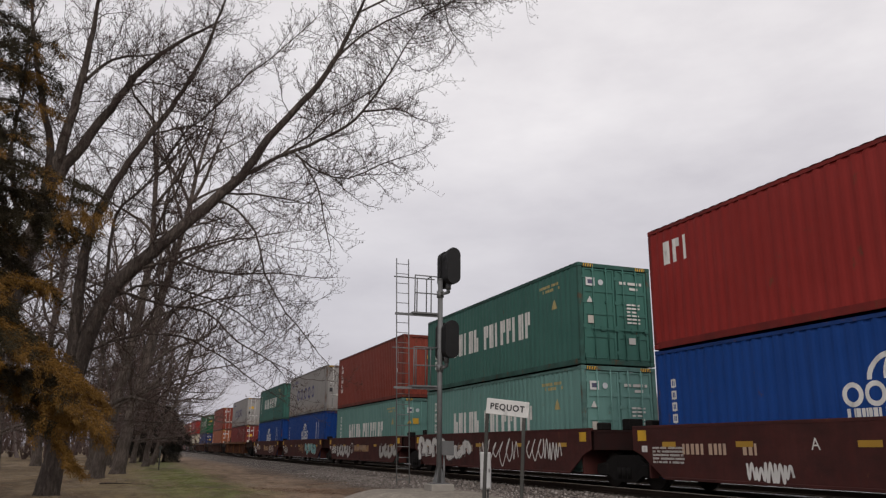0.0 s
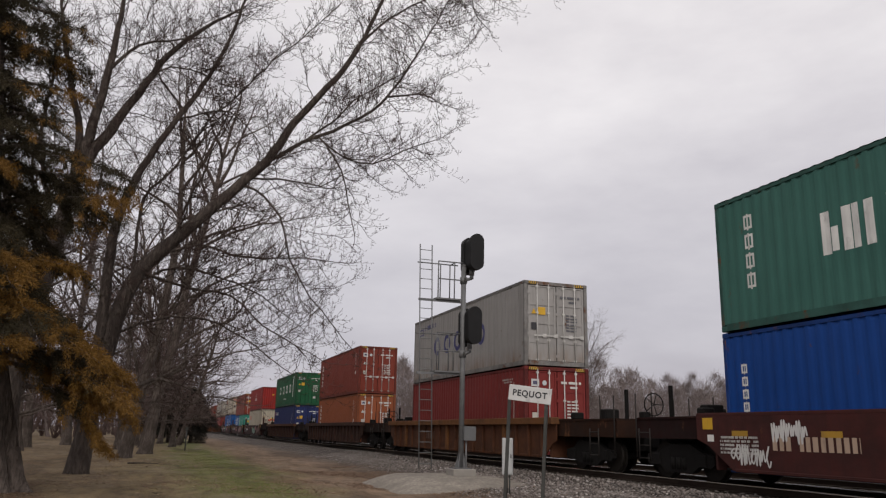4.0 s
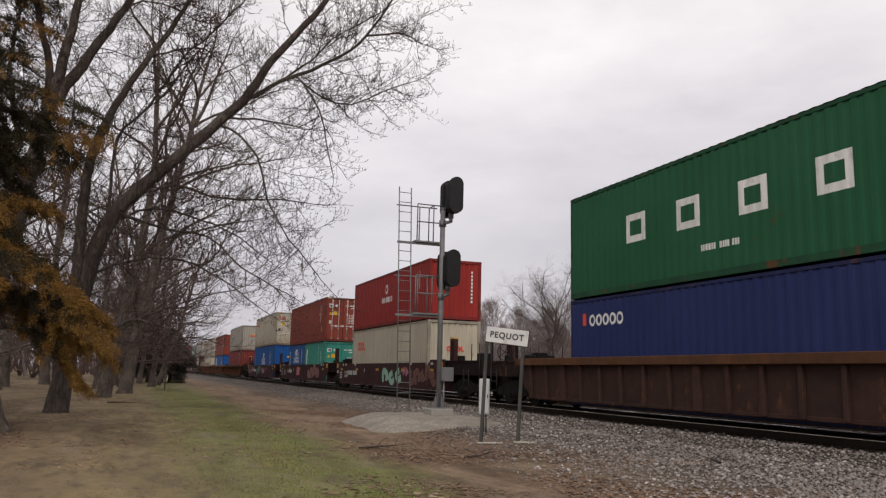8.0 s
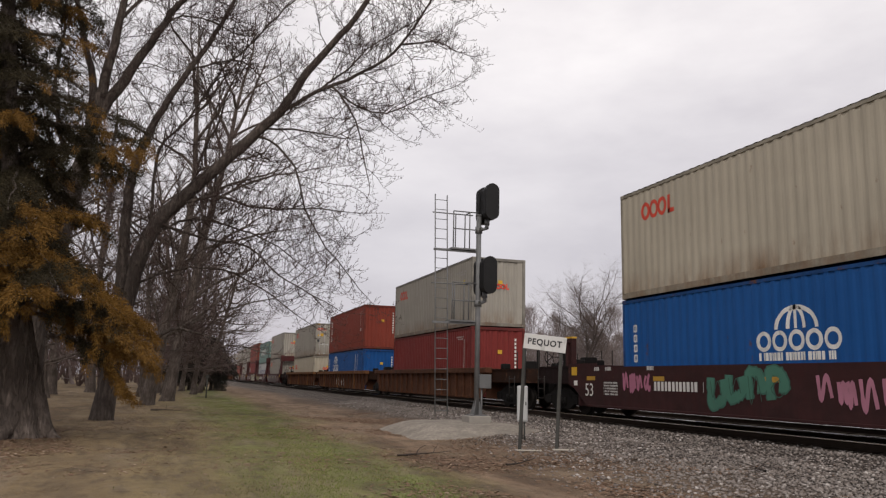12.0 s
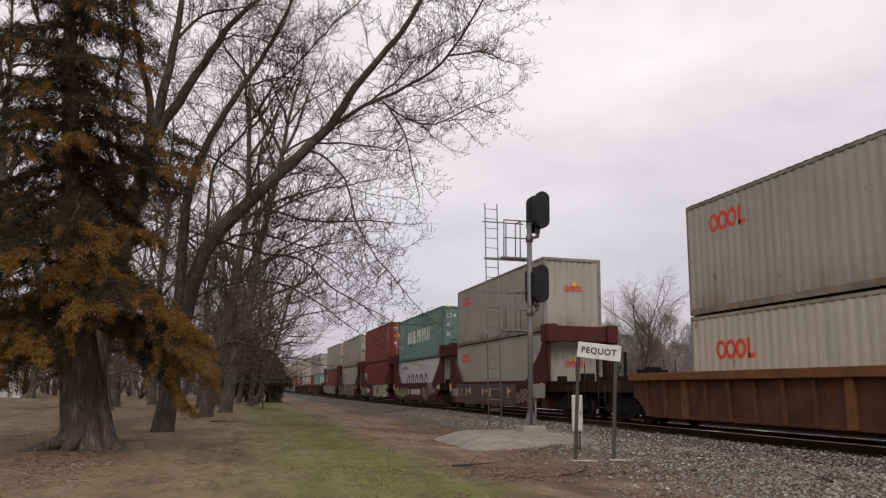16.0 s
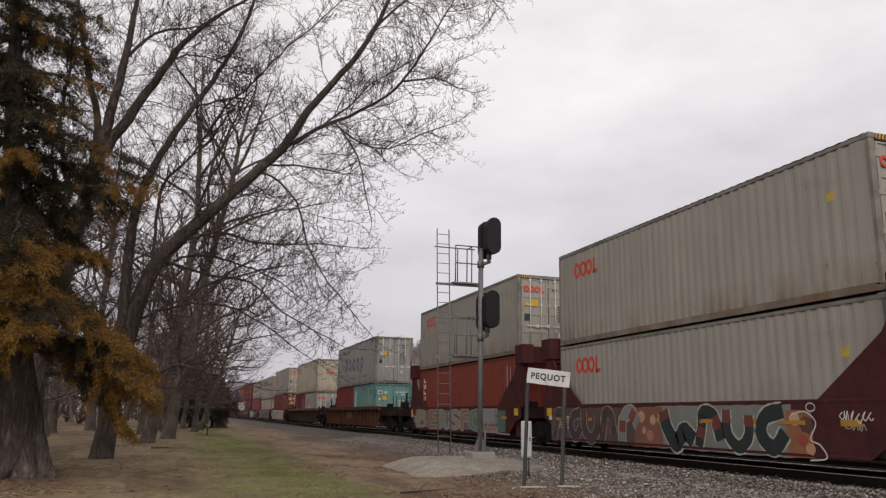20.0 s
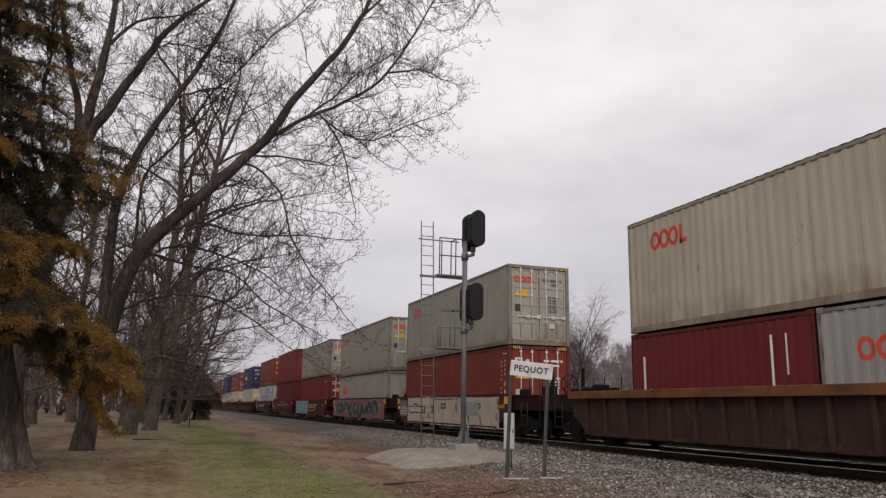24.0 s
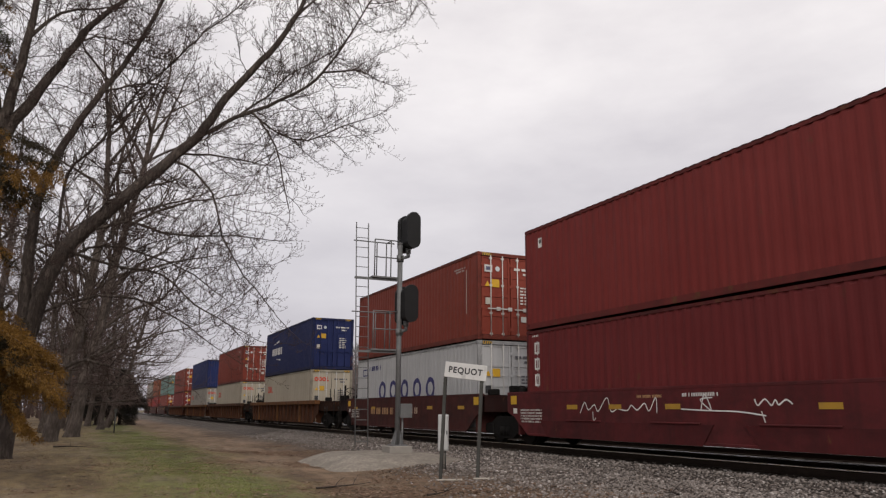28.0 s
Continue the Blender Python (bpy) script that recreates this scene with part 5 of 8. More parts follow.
def patch(parent, y1, y0, z0, z1, color, seed, x=-1.4725, label="rolled-on background colour"):
    rnd = random.Random(seed)
    n = max(3, min(22, int((y1 - y0) * 4)))
    top = [(y1 + (y0 - y1) * i / n, z1 - rnd.uniform(0, 0.025)) for i in range(n + 1)]
    bot = [(y0 + (y1 - y0) * i / n, z0 + rnd.uniform(0, 0.03)) for i in range(n + 1)]
    part("graffiti", flat_mesh([top + bot], x), decal(color, 0.3), parent, label)


def tear(parent, y1, y0, z0, z1, color, seed):
    """A slanting, ragged hole torn into pasted paint."""
    rnd = random.Random(seed)
    cy, cz, ry, rz, slant = (y0 + y1) / 2, (z0 + z1) / 2, (y1 - y0) / 2, (z1 - z0) / 2, rnd.uniform(0.3, 0.8)
    out = []
    for i in range(18):
        a, r = math.tau * i / 18, rnd.uniform(0.55, 1.05)
        out.append((cy + ry * (0.75 * r * math.cos(a) + slant * r * math.sin(a)), cz + rz * r * math.sin(a)))
    part("torn_patch", flat_mesh([out], -1.476), decal(color, 0.3), parent, "torn patch of old paint")


def ribbon(pts, wide, x, rnd):
    """A sprayed stroke of even width along a smooth line in (y, z)."""
    G = [pts[0]] + pts + [pts[-1]]
    line = []
    for a, b, c, d in zip(G, G[1:], G[2:], G[3:]):
        for k in range(6):
            t = k / 6
            line.append(tuple(0.5 * (2 * b[j] + (c[j] - a[j]) * t + (2 * a[j] - 5 * b[j] + 4 * c[j] - d[j]) * t * t + (3 * b[j] - a[j] - 3 * c[j] + d[j]) * t ** 3) for j in (0, 1)))
    line.append(pts[-1])
    v, f = [], []
    for i, (a, b) in enumerate(line):
        (p, q), (r, s) = line[max(0, i - 1)], line[min(len(line) - 1, i + 1)]
        ln = math.hypot(r - p, s - q) or 1
        w = wide / 2 * rnd.uniform(0.93, 1.07)
        v += [(x, a - (s - q) / ln * w, b + (r - p) / ln * w), (x, a + (s - q) / ln * w, b - (r - p) / ln * w)]
        if i:
            n = 2 * i
            f.append((n - 2, n - 1, n + 1, n))
    return mesh_of("graffiti", v, f)


FORMS = {"cup": [(0.0, 1.0), (0.06, 0.35), (0.5, 0.0), (0.94, 0.3), (1.0, 0.85)],
         "sway": [(0.0, 1.0), (0.12, 0.5), (0.45, 0.02), (0.72, 0.40), (1.05, 0.12)],
         "lean": [(0.0, 0.0), (0.22, 0.55), (0.30, 0.95), (0.75, 0.85), (0.95, 0.2)],
         "curl": [(1.0, 1.0), (0.35, 0.85), (0.15, 0.40), (0.60, 0.05), (1.0, 0.45)],
         "drop": [(0.05, 0.0), (0.12, 0.7), (0.55, 1.0), (0.95, 0.6)]}


def mural(parent, forms, low, high, rim, seed):
    """Big overlapping sprayed forms, dark below and another colour above, each with a pale rim."""
    rnd = random.Random(seed)
    for kind, y1, y0, z0, z1 in forms:
        pts = [(y1 + (y0 - y1) * a + rnd.uniform(-0.02, 0.02), z0 + (z1 - z0) * b) for a, b in FORMS[kind]]
        fat = 0.36 * (y1 - y0) + rnd.uniform(0, 0.04)
        part("sprayed_outline", ribbon(pts, fat + 0.07, -1.4765, rnd), decal(rim, 0.3), parent, "pale rim of a sprayed form")
        part("sprayed_form", ribbon(pts, fat, -1.4790, rnd), decal(low, 0.3), parent, "dark sprayed form")
        zc = (z0 + z1) / 2
        for side in (pts[:2], pts[-2:]):
            if max(q[1] for q in side) > zc and abs(side[0][1] - side[1][1]) > 0.25:
                (a, b), (c, d) = sorted(side, key=lambda q: -q[1])
                part("sprayed_fade", ribbon([(a, b), (a * 0.45 + c * 0.55, b * 0.45 + d * 0.55)], fat * 0.96, -1.4805, rnd), decal(high, 0.3), parent, "reddish upper part of a sprayed form")


def paint_sides():
    S = SILLS
    pale, white, silver = (0.62, 0.61, 0.59), (0.70, 0.69, 0.67), (0.42, 0.41, 0.39)
    tan = (0.42, 0.24, 0.11)
    # reporting marks and numbers, as bars
    for k, y in ((0, 5.0), (1, 3.0), (2, 1.0), (4, 4.75), (25, 0.5)):
        bars(S[k], y, y - 2.2, 0.74 if k == 4 else 0.84, 0.26 if k == 4 else 0.22, 1, (0.46, 0.33, 0.24), 100 + k)
    for k, y in ((8, 6.0), (9, 5.2), (10, 4.3)):
        bars(S[k], y, y - 1.9, 0.80, 0.22, 1, pale, 120 + k)
        lettering(S[k], "53", 0.50, 7.75, 0.60, M_WHITE)
    for k, t in ((0, "A"), (3, "C"), (8, "A"), (9, "C"), (21, "B")):
        lettering(S[k], t, 0.30, 1.45 if k == 21 else 1.5 if k < 8 else 2.7, 0.80 if k == 21 else 0.95, M_WHITE, -1.479 if k == 21 else -1.474)
    for k in (8, 9, 10):
        for y in (7.2, 6.6, 4.6, -4.6, -6.6, -7.2):
            bars(S[k], y, y - 0.28, 1.30, 0.10, 1, pale, int(200 + y * 10))
    # sprayed pieces
    scrawl(S[0], 3.1, 1.9, 0.32, 0.72, pale, 3, wide=0.06, n=20)
    scrawl(S[0], -2.2, -4.4, 0.45, 1.25, (0.34, 0.25, 0.23), 8)
    graffiti(S[1], 6.3, 0.9, 0.34, 1.34, 7, pale, (0.10, 0.10, 0.10), 41)
    scrawl(S[1], 0.2, -2.8, 0.40, 1.30, pale, 42, wide=0.05, n=26)
    scrawl(S[1], -3.2, -5.4, 0.55, 1.25, pale, 44, wide=0.05)
    bars(S[2], 5.9, 5.0, 1.00, 0.045, 6, pale, 45)
    graffiti(S[2], 4.7, 1.9, 0.30, 1.32, 5, (0.50, 0.49, 0.47), (0.06, 0.05, 0.05), 46)
    part("sprayed_line", ribbon([(1.5 + 0.25 * math.cos(a * 0.785), 0.92 + 0.25 * math.sin(a * 0.785)) for a in range(9)], 0.035, -1.476, random.Random(5)), decal(pale, 0.3), S[2], "sprayed round face")
    part("sprayed_line", ribbon([(1.63, 0.86), (1.56, 0.77), (1.44, 0.77), (1.37, 0.86)], 0.03, -1.476, random.Random(6)), decal(pale, 0.3), S[2], "sprayed smile")
    graffiti(S[2], -3.6, -6.2, 0.36, 1.30, 4, silver, (0.20, 0.19, 0.18), 46)
    bars(S[2], 1.0, -1.8, 0.75, 0.30, 1, tan, 47)
    graffiti(S[3], -1.8, -5.2, 0.40, 1.34, 7, (0.10, 0.40, 0.42), (0.50, 0.52, 0.46), 48, (0.70, 0.70, 0.66))
    scrawl(S[3], 0.4, -1.4, 0.5, 1.2, tan, 49)
    scrawl(S[4], 4.55, 3.65, 0.86, 1.32, pale, 50, wide=0.04, n=30)
    scrawl(S[4], 5.75, 4.6, 0.42, 0.86, pale, 150, wide=0.038, n=34)
    scrawl(S[4], -2.2, -4.9, 0.36, 1.24, (0.50, 0.43, 0.40), 251, wide=0.032, n=28)
    scrawl(S[3], 5.5, 4.3, 0.48, 0.92, pale, 252, wide=0.03, n=18)
    bars(S[4], 0.6, -1.9, 0.66, 0.34, 1, tan, 51)
    scrawl(S[4], -2.2, -4.4, 0.50, 1.10, (0.45, 0.36, 0.32), 52, wide=0.03, n=34)
    graffiti(S[8], -0.6, -3.6, 0.36, 1.20, 3, (0.25, 0.44, 0.34), (0.16, 0.30, 0.24), 53)
    graffiti(S[8], -3.7, -4.5, 0.75, 1.20, 2, (0.42, 0.11, 0.20), None, 54)
    graffiti(S[8], -4.7, -7.9, 0.36, 1.28, 5, (0.125, 0.052, 0.040), (0.19, 0.085, 0.07), 55)
    patch(S[9], 1.4, 0.3, 0.62, 1.22, (0.45, 0.14, 0.15), 56)
    graffiti(S[9], -2.6, -6.2, 0.34, 1.30, 4, (0.20, 0.085, 0.080), (0.30, 0.16, 0.15), 57, (0.42, 0.30, 0.29))
    graffiti(S[10], 5.7, 4.4, 0.72, 1.30, 4, (0.40, 0.14, 0.22), None, 58)
    graffiti(S[10], 2.2, -0.2, 0.42, 1.34, 4, (0.05, 0.17, 0.12), (0.03, 0.11, 0.08), 59)
    graffiti(S[10], -0.9, -2.8, 0.55, 1.18, 4, (0.42, 0.17, 0.24), None, 60)
    scrawl(S[12], 1.2, 0.2, 0.40, 1.05, white, 61, x=-1.475)
    scrawl(S[12], -0.6, -1.6, 0.45, 1.0, white, 62, x=-1.475)
    patch(S[14], 5.4, -3.6, 0.34, 1.24, (0.062, 0.038, 0.034), 63, label="dark paint rolled over old tags")
    for y, w, sd in ((5.2, 0.35, 64), (4.6, 0.5, 65), (3.6, 0.3, 66), (2.9, 0.25, 67), (0.9, 0.2, 163), (-0.2, 0.25, 164), (-2.6, 0.2, 165)):
        scrawl(S[14], y, y - w, 0.60, 1.10, (0.52, 0.50, 0.48), sd, x=-1.477, wide=0.028, n=8)
    graffiti(S[14], -3.75, -5.75, 0.36, 1.10, 5, (0.085, 0.026, 0.026), (0.46, 0.36, 0.34), 166)
    scrawl(S[14], -2.7, -3.5, 0.86, 1.10, (0.36, 0.12, 0.04), 167, wide=0.03, n=10)
    graffiti(S[15], 5.4, 2.0, 0.36, 1.22, 5, (0.23, 0.22, 0.08), (0.12, 0.11, 0.05), 68)
    bars(S[15], 1.7, -1.9, 0.62, 0.34, 1, white, 69)
    graffiti(S[15], -2.5, -5.0, 0.30, 1.26, 4, (0.11, 0.030, 0.030), white, 70)
    scrawl(S[15], -5.15, -5.7, 0.75, 1.0, white, 71, wide=0.028, n=12)
    scrawl(S[15], -5.9, -6.7, 0.95, 1.2, white, 171, wide=0.028, n=16)
    graffiti(S[16], 6.1, 4.3, 0.34, 1.22, 3, (0.10, 0.04, 0.04), pale, 72)
    bars(S[16], 2.9, 1.6, 0.62, 0.34, 1, white, 73)
    scrawl(S[16], 4.0, 2.9, 0.36, 1.2, (0.5, 0.48, 0.46), 260, wide=0.03, n=16)
    lettering(S[16], "TRUTH", 0.30, -5.45, 1.10, M_WHITE, -1.4825)
    patch(S[16], 0.2, -6.2, 0.32, 1.26, (0.045, 0.030, 0.024), 174, label="black backing of a sprayed piece")
    for k, (ch, y1, y0) in enumerate((("K", -0.5, -2.5), ("U", -2.45, -3.55), ("N", -3.5, -4.75), ("S", -4.65, -6.1))):
        fat_letter(S[16], ch, y1, y0, 0.32, 1.27, (0.43, 0.42, 0.30) if k % 2 else (0.36, 0.34, 0.17), (0.58, 0.57, 0.47), 0.0022 * (k % 2))
    lettering(S[16], "6Th", 0.42, -6.15, 0.45, M_WHITE, -1.4815)
    # one long piece in dull grey, salmon, pale green and dark teal
    patch(S[17], 6.3, 1.5, 0.25, 1.25, (0.080, 0.052, 0.044), 75)
    patch(S[17], 1.55, 0.3, 0.25, 1.25, (0.20, 0.085, 0.060), 76, -1.4735)
    patch(S[17], 0.55, -3.95, 0.25, 1.27, (0.185, 0.195, 0.168), 77, -1.4730)
    patch(S[17], -3.80, -4.45, 0.27, 1.16, (0.27, 0.11, 0.045), 78, -1.4742)
    mural(S[17], [("lean", 6.1, 5.3, 0.34, 1.12), ("curl", 5.1, 4.4, 0.36, 1.10), ("cup", 4.2, 3.4, 0.38, 1.14), ("lean", 3.2, 2.5, 0.36, 1.14)],
          (0.048, 0.032, 0.030), (0.095, 0.042, 0.034), (0.24, 0.21, 0.19), 79)
    mural(S[17], [("drop", 2.2, 1.3, 0.36, 1.12)], (0.19, 0.20, 0.18), (0.18, 0.045, 0.035), (0.34, 0.30, 0.25), 80)
    mural(S[17], [("sway", 0.25, -0.85, 0.38, 1.14), ("lean", -1.05, -1.85, 0.36, 1.14), ("cup", -2.05, -2.75, 0.40, 1.16), ("curl", -2.98, -3.75, 0.38, 1.14)],
          (0.012, 0.022, 0.022), (0.14, 0.032, 0.026), (0.40, 0.40, 0.36), 81)
    for k, (y, z, r, c) in enumerate(((1.2, 1.0, 0.16, (0.48, 0.27, 0.18)), (0.85, 0.55, 0.15, (0.42, 0.16, 0.12)), (0.7, 0.92, 0.13, (0.50, 0.31, 0.20)), (1.1, 0.66, 0.10, (0.46, 0.22, 0.16)),
                                      (-4.02, 0.98, 0.14, (0.50, 0.33, 0.20)), (-4.2, 0.60, 0.13, (0.30, 0.06, 0.04)), (-4.32, 0.88, 0.17, (0.09, 0.04, 0.03)), (-4.38, 0.44, 0.12, (0.46, 0.25, 0.14)))):
        part("sprayed_spot", flat_mesh([[(y + r * math.cos(a * 0.5236 + k), z + r * (0.9 + 0.15 * math.sin(3 * a)) * math.sin(a * 0.5236 + k)) for a in range(12)]], -1.4772 - 0.0006 * k),
             decal(c, 0.3), S[17], "round sprayed spot of colour")
    for y, w in ((5.95, 0.30), (3.95, 0.25), (-1.15, 0.45), (-3.6, 0.7)):
        patch(S[17], y, y - w, 0.86, 0.97, (0.40, 0.19, 0.025), int(300 + 10 * y), -1.4825, "short orange stroke")
    rnd = random.Random(82)
    white_line = decal((0.55, 0.53, 0.50), 0.3)
    part("sprayed_line", ribbon([(-3.95, 1.06), (-4.3, 1.12), (-4.55, 0.92), (-4.40, 0.62), (-4.62, 0.52), (-4.75, 0.30), (-4.35, 0.24)], 0.03, -1.4830, rnd), white_line, S[17], "thin pale line round the end of a sprayed piece")
    part("sprayed_line", ribbon([(-4.45 + 0.11 * math.cos(a * 0.785), 1.20 + 0.075 * math.sin(a * 0.785)) for a in range(9)], 0.025, -1.4830, rnd), white_line, S[17], "small sprayed circle")
    scrawl(S[17], -5.1, -5.85, 0.92, 1.14, pale, 83, wide=0.022, n=26)
    scrawl(S[17], -5.2, -5.70, 0.78, 0.92, (0.40, 0.36, 0.35), 84, wide=0.016, n=12)
    patch(S[18], 5.9, -5.0, 0.42, 1.22, (0.145, 0.060, 0.055), 78)
    for y1, y0, c, sd in ((4.0, 2.3, (0.17, 0.105, 0.085), 270), (2.3, 0.7, (0.13, 0.17, 0.14), 271), (-0.6, -1.7, (0.20, 0.085, 0.080), 272), (-1.5, -3.3, (0.10, 0.165, 0.14), 273), (-3.2, -4.7, (0.26, 0.13, 0.115), 274), (-4.6, -5.5, (0.075, 0.135, 0.115), 275)):
        patch(S[18], y1, y0, 0.40, 1.18, c, sd, -1.4740 - 0.0004 * (sd - 270), "block of rolled colour")
    rim = (0.34, 0.315, 0.26)
    for k, (ch, y1, y0, c) in enumerate((("B", 5.6, 3.85, (0.27, 0.235, 0.20)), ("E", 3.6, 2.35, (0.22, 0.13, 0.10)), ("R", 2.2, 0.75, (0.20, 0.225, 0.18)), ("S", 0.8, -0.8, (0.27, 0.235, 0.205)), ("F", -0.75, -1.7, (0.25, 0.14, 0.115)),
                                         ("C", -1.75, -3.2, (0.125, 0.19, 0.16)), ("E", -3.25, -4.75, (0.30, 0.185, 0.16)))):
        fat_letter(S[18], ch, y1, y0, 0.36, 1.25, c, rim, 0.0022 * (k % 2))
    for y in (1.9, -1.1):
        patch(S[18], y + 0.22, y - 0.22, 0.88, 0.99, (0.42, 0.21, 0.03), int(500 + 10 * y), -1.4825, "short orange stroke")
    part("sprayed_line", ribbon([(-4.2, 0.44), (-4.9, 0.36), (-5.9, 0.34)], 0.05, -1.4790, random.Random(18)), decal(rim, 0.3), S[18], "pale tail of a sprayed piece")
    pasted, bare = (0.455, 0.392, 0.322), (0.085, 0.026, 0.023)
    patch(S[21], 4.9, 1.6, 0.27, 1.42, pasted, 80)
    patch(S[21], 1.58, -5.85, 0.24, 1.38, pasted, 81)
    patch(S[21], 6.2, 5.1, 0.55, 1.30, (0.20, 0.11, 0.10), 82)
    patch(S[21], 4.75, 2.25, 0.70, 1.06, bare, 180, -1.476, "bare brown paint left for the number")
    bars(S[21], 4.60, 2.40, 0.77, 0.21, 1, (0.66, 0.65, 0.62), 181, -1.479)
    patch(S[21], 1.50, 1.12, 0.72, 1.08, bare, 182, -1.476, "bare brown paint left for a letter")
    patch(S[21], 1.1, -1.75, 1.27, 1.44, bare, 183, -1.476, "bare brown paint left for small print")
    bars(S[21], 1.0, -1.65, 1.32, 0.07, 1, (0.60, 0.59, 0.56), 184, -1.479)
    for y in (3.7, -0.1, -3.85, -6.05):
        patch(S[21], y + 0.33, y - 0.33, 0.92, 1.16, bare, int(400 + 10 * y), -1.4765, "bare brown paint round a reflector")
        part("reflector", cached(("wide_reflector",), lambda: box(-1.4815, -1.4775, -0.27, 0.27, -0.05, 0.05)), M_REFLECTOR, S[21], "grimy yellow reflective strip", m=pose(0, y, 1.04))
    for y, z, w, h, sd in ((1.95, 0.38, 0.20, 0.44, 185), (0.6, 0.72, 0.16, 0.38, 186), (-1.5, 0.72, 0.20, 0.42, 187), (-4.0, 0.28, 0.26, 0.44, 188), (2.6, 0.30, 0.16, 0.26, 189), (-5.5, 0.50, 0.22, 0.30, 190), (-5.65, 0.95, 0.20, 0.35, 287)):
        tear(S[21], y, y - w * 1.3, z, z + h * 1.15, bare if sd % 2 else (0.25, 0.13, 0.115), sd)
    for y, w, sd in ((4.6, 0.35, 191), (0.2, 0.5, 192), (-2.2, 0.3, 193), (-3.1, 0.6, 194), (-5.3, 0.8, 195)):
        tear(S[21], y, y - w, 0.22, 0.31, bare, sd)
    patch(S[22], 6.5, -6.4, 0.34, 1.40, (0.25, 0.075, 0.095), 83)
    graffiti(S[22], 5.6, -5.2, 0.28, 1.42, 9, (0.010, 0.011, 0.012), (0.10, 0.42, 0.34), 84, (0.10, 0.42, 0.34))
    patch(S[23], 6.5, 0.7, 0.36, 1.40, (0.42, 0.20, 0.19), 85)
    patch(S[23], 6.1, 1.0, 0.44, 1.34, (0.13, 0.36, 0.42), 186, -1.4738, "pale turquoise filling")
    graffiti(S[23], 6.3, 0.9, 0.34, 1.40, 7, (0.15, 0.42, 0.48), (0.035, 0.04, 0.045), 86, (0.60, 0.60, 0.56), x=-1.4755)
    bars(S[23], 0.4, -2.6, 0.80, 0.34, 1, (0.44, 0.26, 0.13), 87)
    part("sprayed_line", ribbon([(0.4, 0.66), (-0.8, 0.62), (-2.6, 0.74)], 0.07, -1.476, random.Random(8)), decal((0.44, 0.26, 0.13), 0.3), S[23], "tan underline")
    chalk = decal(white, 0.2)
    for k, line in enumerate(([(3.15, 0.90), (2.95, 1.16), (2.80, 0.98), (2.55, 1.10), (2.40, 0.95), (2.05, 1.26), (1.90, 0.95), (1.65, 1.02)], [(1.62, 1.00), (1.30, 0.97), (1.15, 1.08), (0.95, 0.98), (0.70, 1.12), (0.55, 0.96), (0.32, 1.24), (0.30, 0.92)],
                              [(2.62, 0.94), (2.60, 0.72), (2.50, 0.80)], [(-0.45, 1.00), (-1.2, 0.97), (-2.0, 0.95), (-2.65, 0.88)], [(-1.02, 0.98), (-1.14, 1.28), (-1.30, 0.98), (-1.02, 1.18), (-1.35, 1.22)], [(-2.55, 0.96), (-2.62, 0.76)])):
        part("sprayed_line", ribbon(line, 0.026, -1.476 - 0.0008 * k, random.Random(410 + k)), chalk, S[24], "thin white sprayed line")
    bars(S[24], 0.95, 0.15, 1.24, 0.06, 1, tan, 88)
    bars(S[24], -0.5, -1.6, 1.25, 0.07, 1, white, 89)
    scrawl(S[24], -2.4, -3.35, 1.06, 1.18, white, 90, wide=0.03, n=9)
    for y in (3.5, 1.75, -0.2, -4.0):
        part("reflector", cached(("reflector", "low"), None), M_REFLECTOR, S[24], "grimy yellow reflective strip", m=pose(0, y, 0))
    for a, b in ((3.75, 2.3), (0.5, -1.0), (-2.5, -4.2)):
        part("ledge", box(-1.52, -1.4785, b, a, 0.70, 0.735, 0.008), paint(DEEPOXIDE, 0.3, 0.6, 0.7), S[24], "narrow steel ledge")
    # darkened plates stand in for recessed sill pockets; their shade is in the colour
    for a, b in ((5.0, -1.35), (-2.15, -5.5)):
        part("lower_plate", slab([(b + 0.32, 0.285), (a - 0.32, 0.285), (a, 0.70), (b, 0.70)], 0, -1.496, -1.4785), paint(tuple(c * 0.8 for c in DEEPOXIDE), 0.3, 0.7, 0.8), S[24], "darker raised plate standing in for a shaded pocket of the lower sill")
    bars(S[25], 3.4, 0.8, 0.80, 0.26, 1, tan, 90)
    bars(S[5], 3.4, 2.0, 0.70, 0.32, 1, (0.09, 0.045, 0.03), 91)
    bars(S[19], 0.6, -1.0, 0.72, 0.40, 1, (0.45, 0.42, 0.38), 92)


paint_sides()

# ---- signals, station sign, cabinet and gravel pad ----
def oval(width, height, n=10):
    """Outline of a plate with round ends in (x, z)."""
    r = width / 2
    k = height / 2 - r
    return [(r * math.cos(math.pi * i / n), k + r * math.sin(math.pi * i / n)) for i in range(n + 1)] + \
           [(-r * math.cos(math.pi * i / n), -k - r * math.sin(math.pi * i / n)) for i in range(n + 1)]


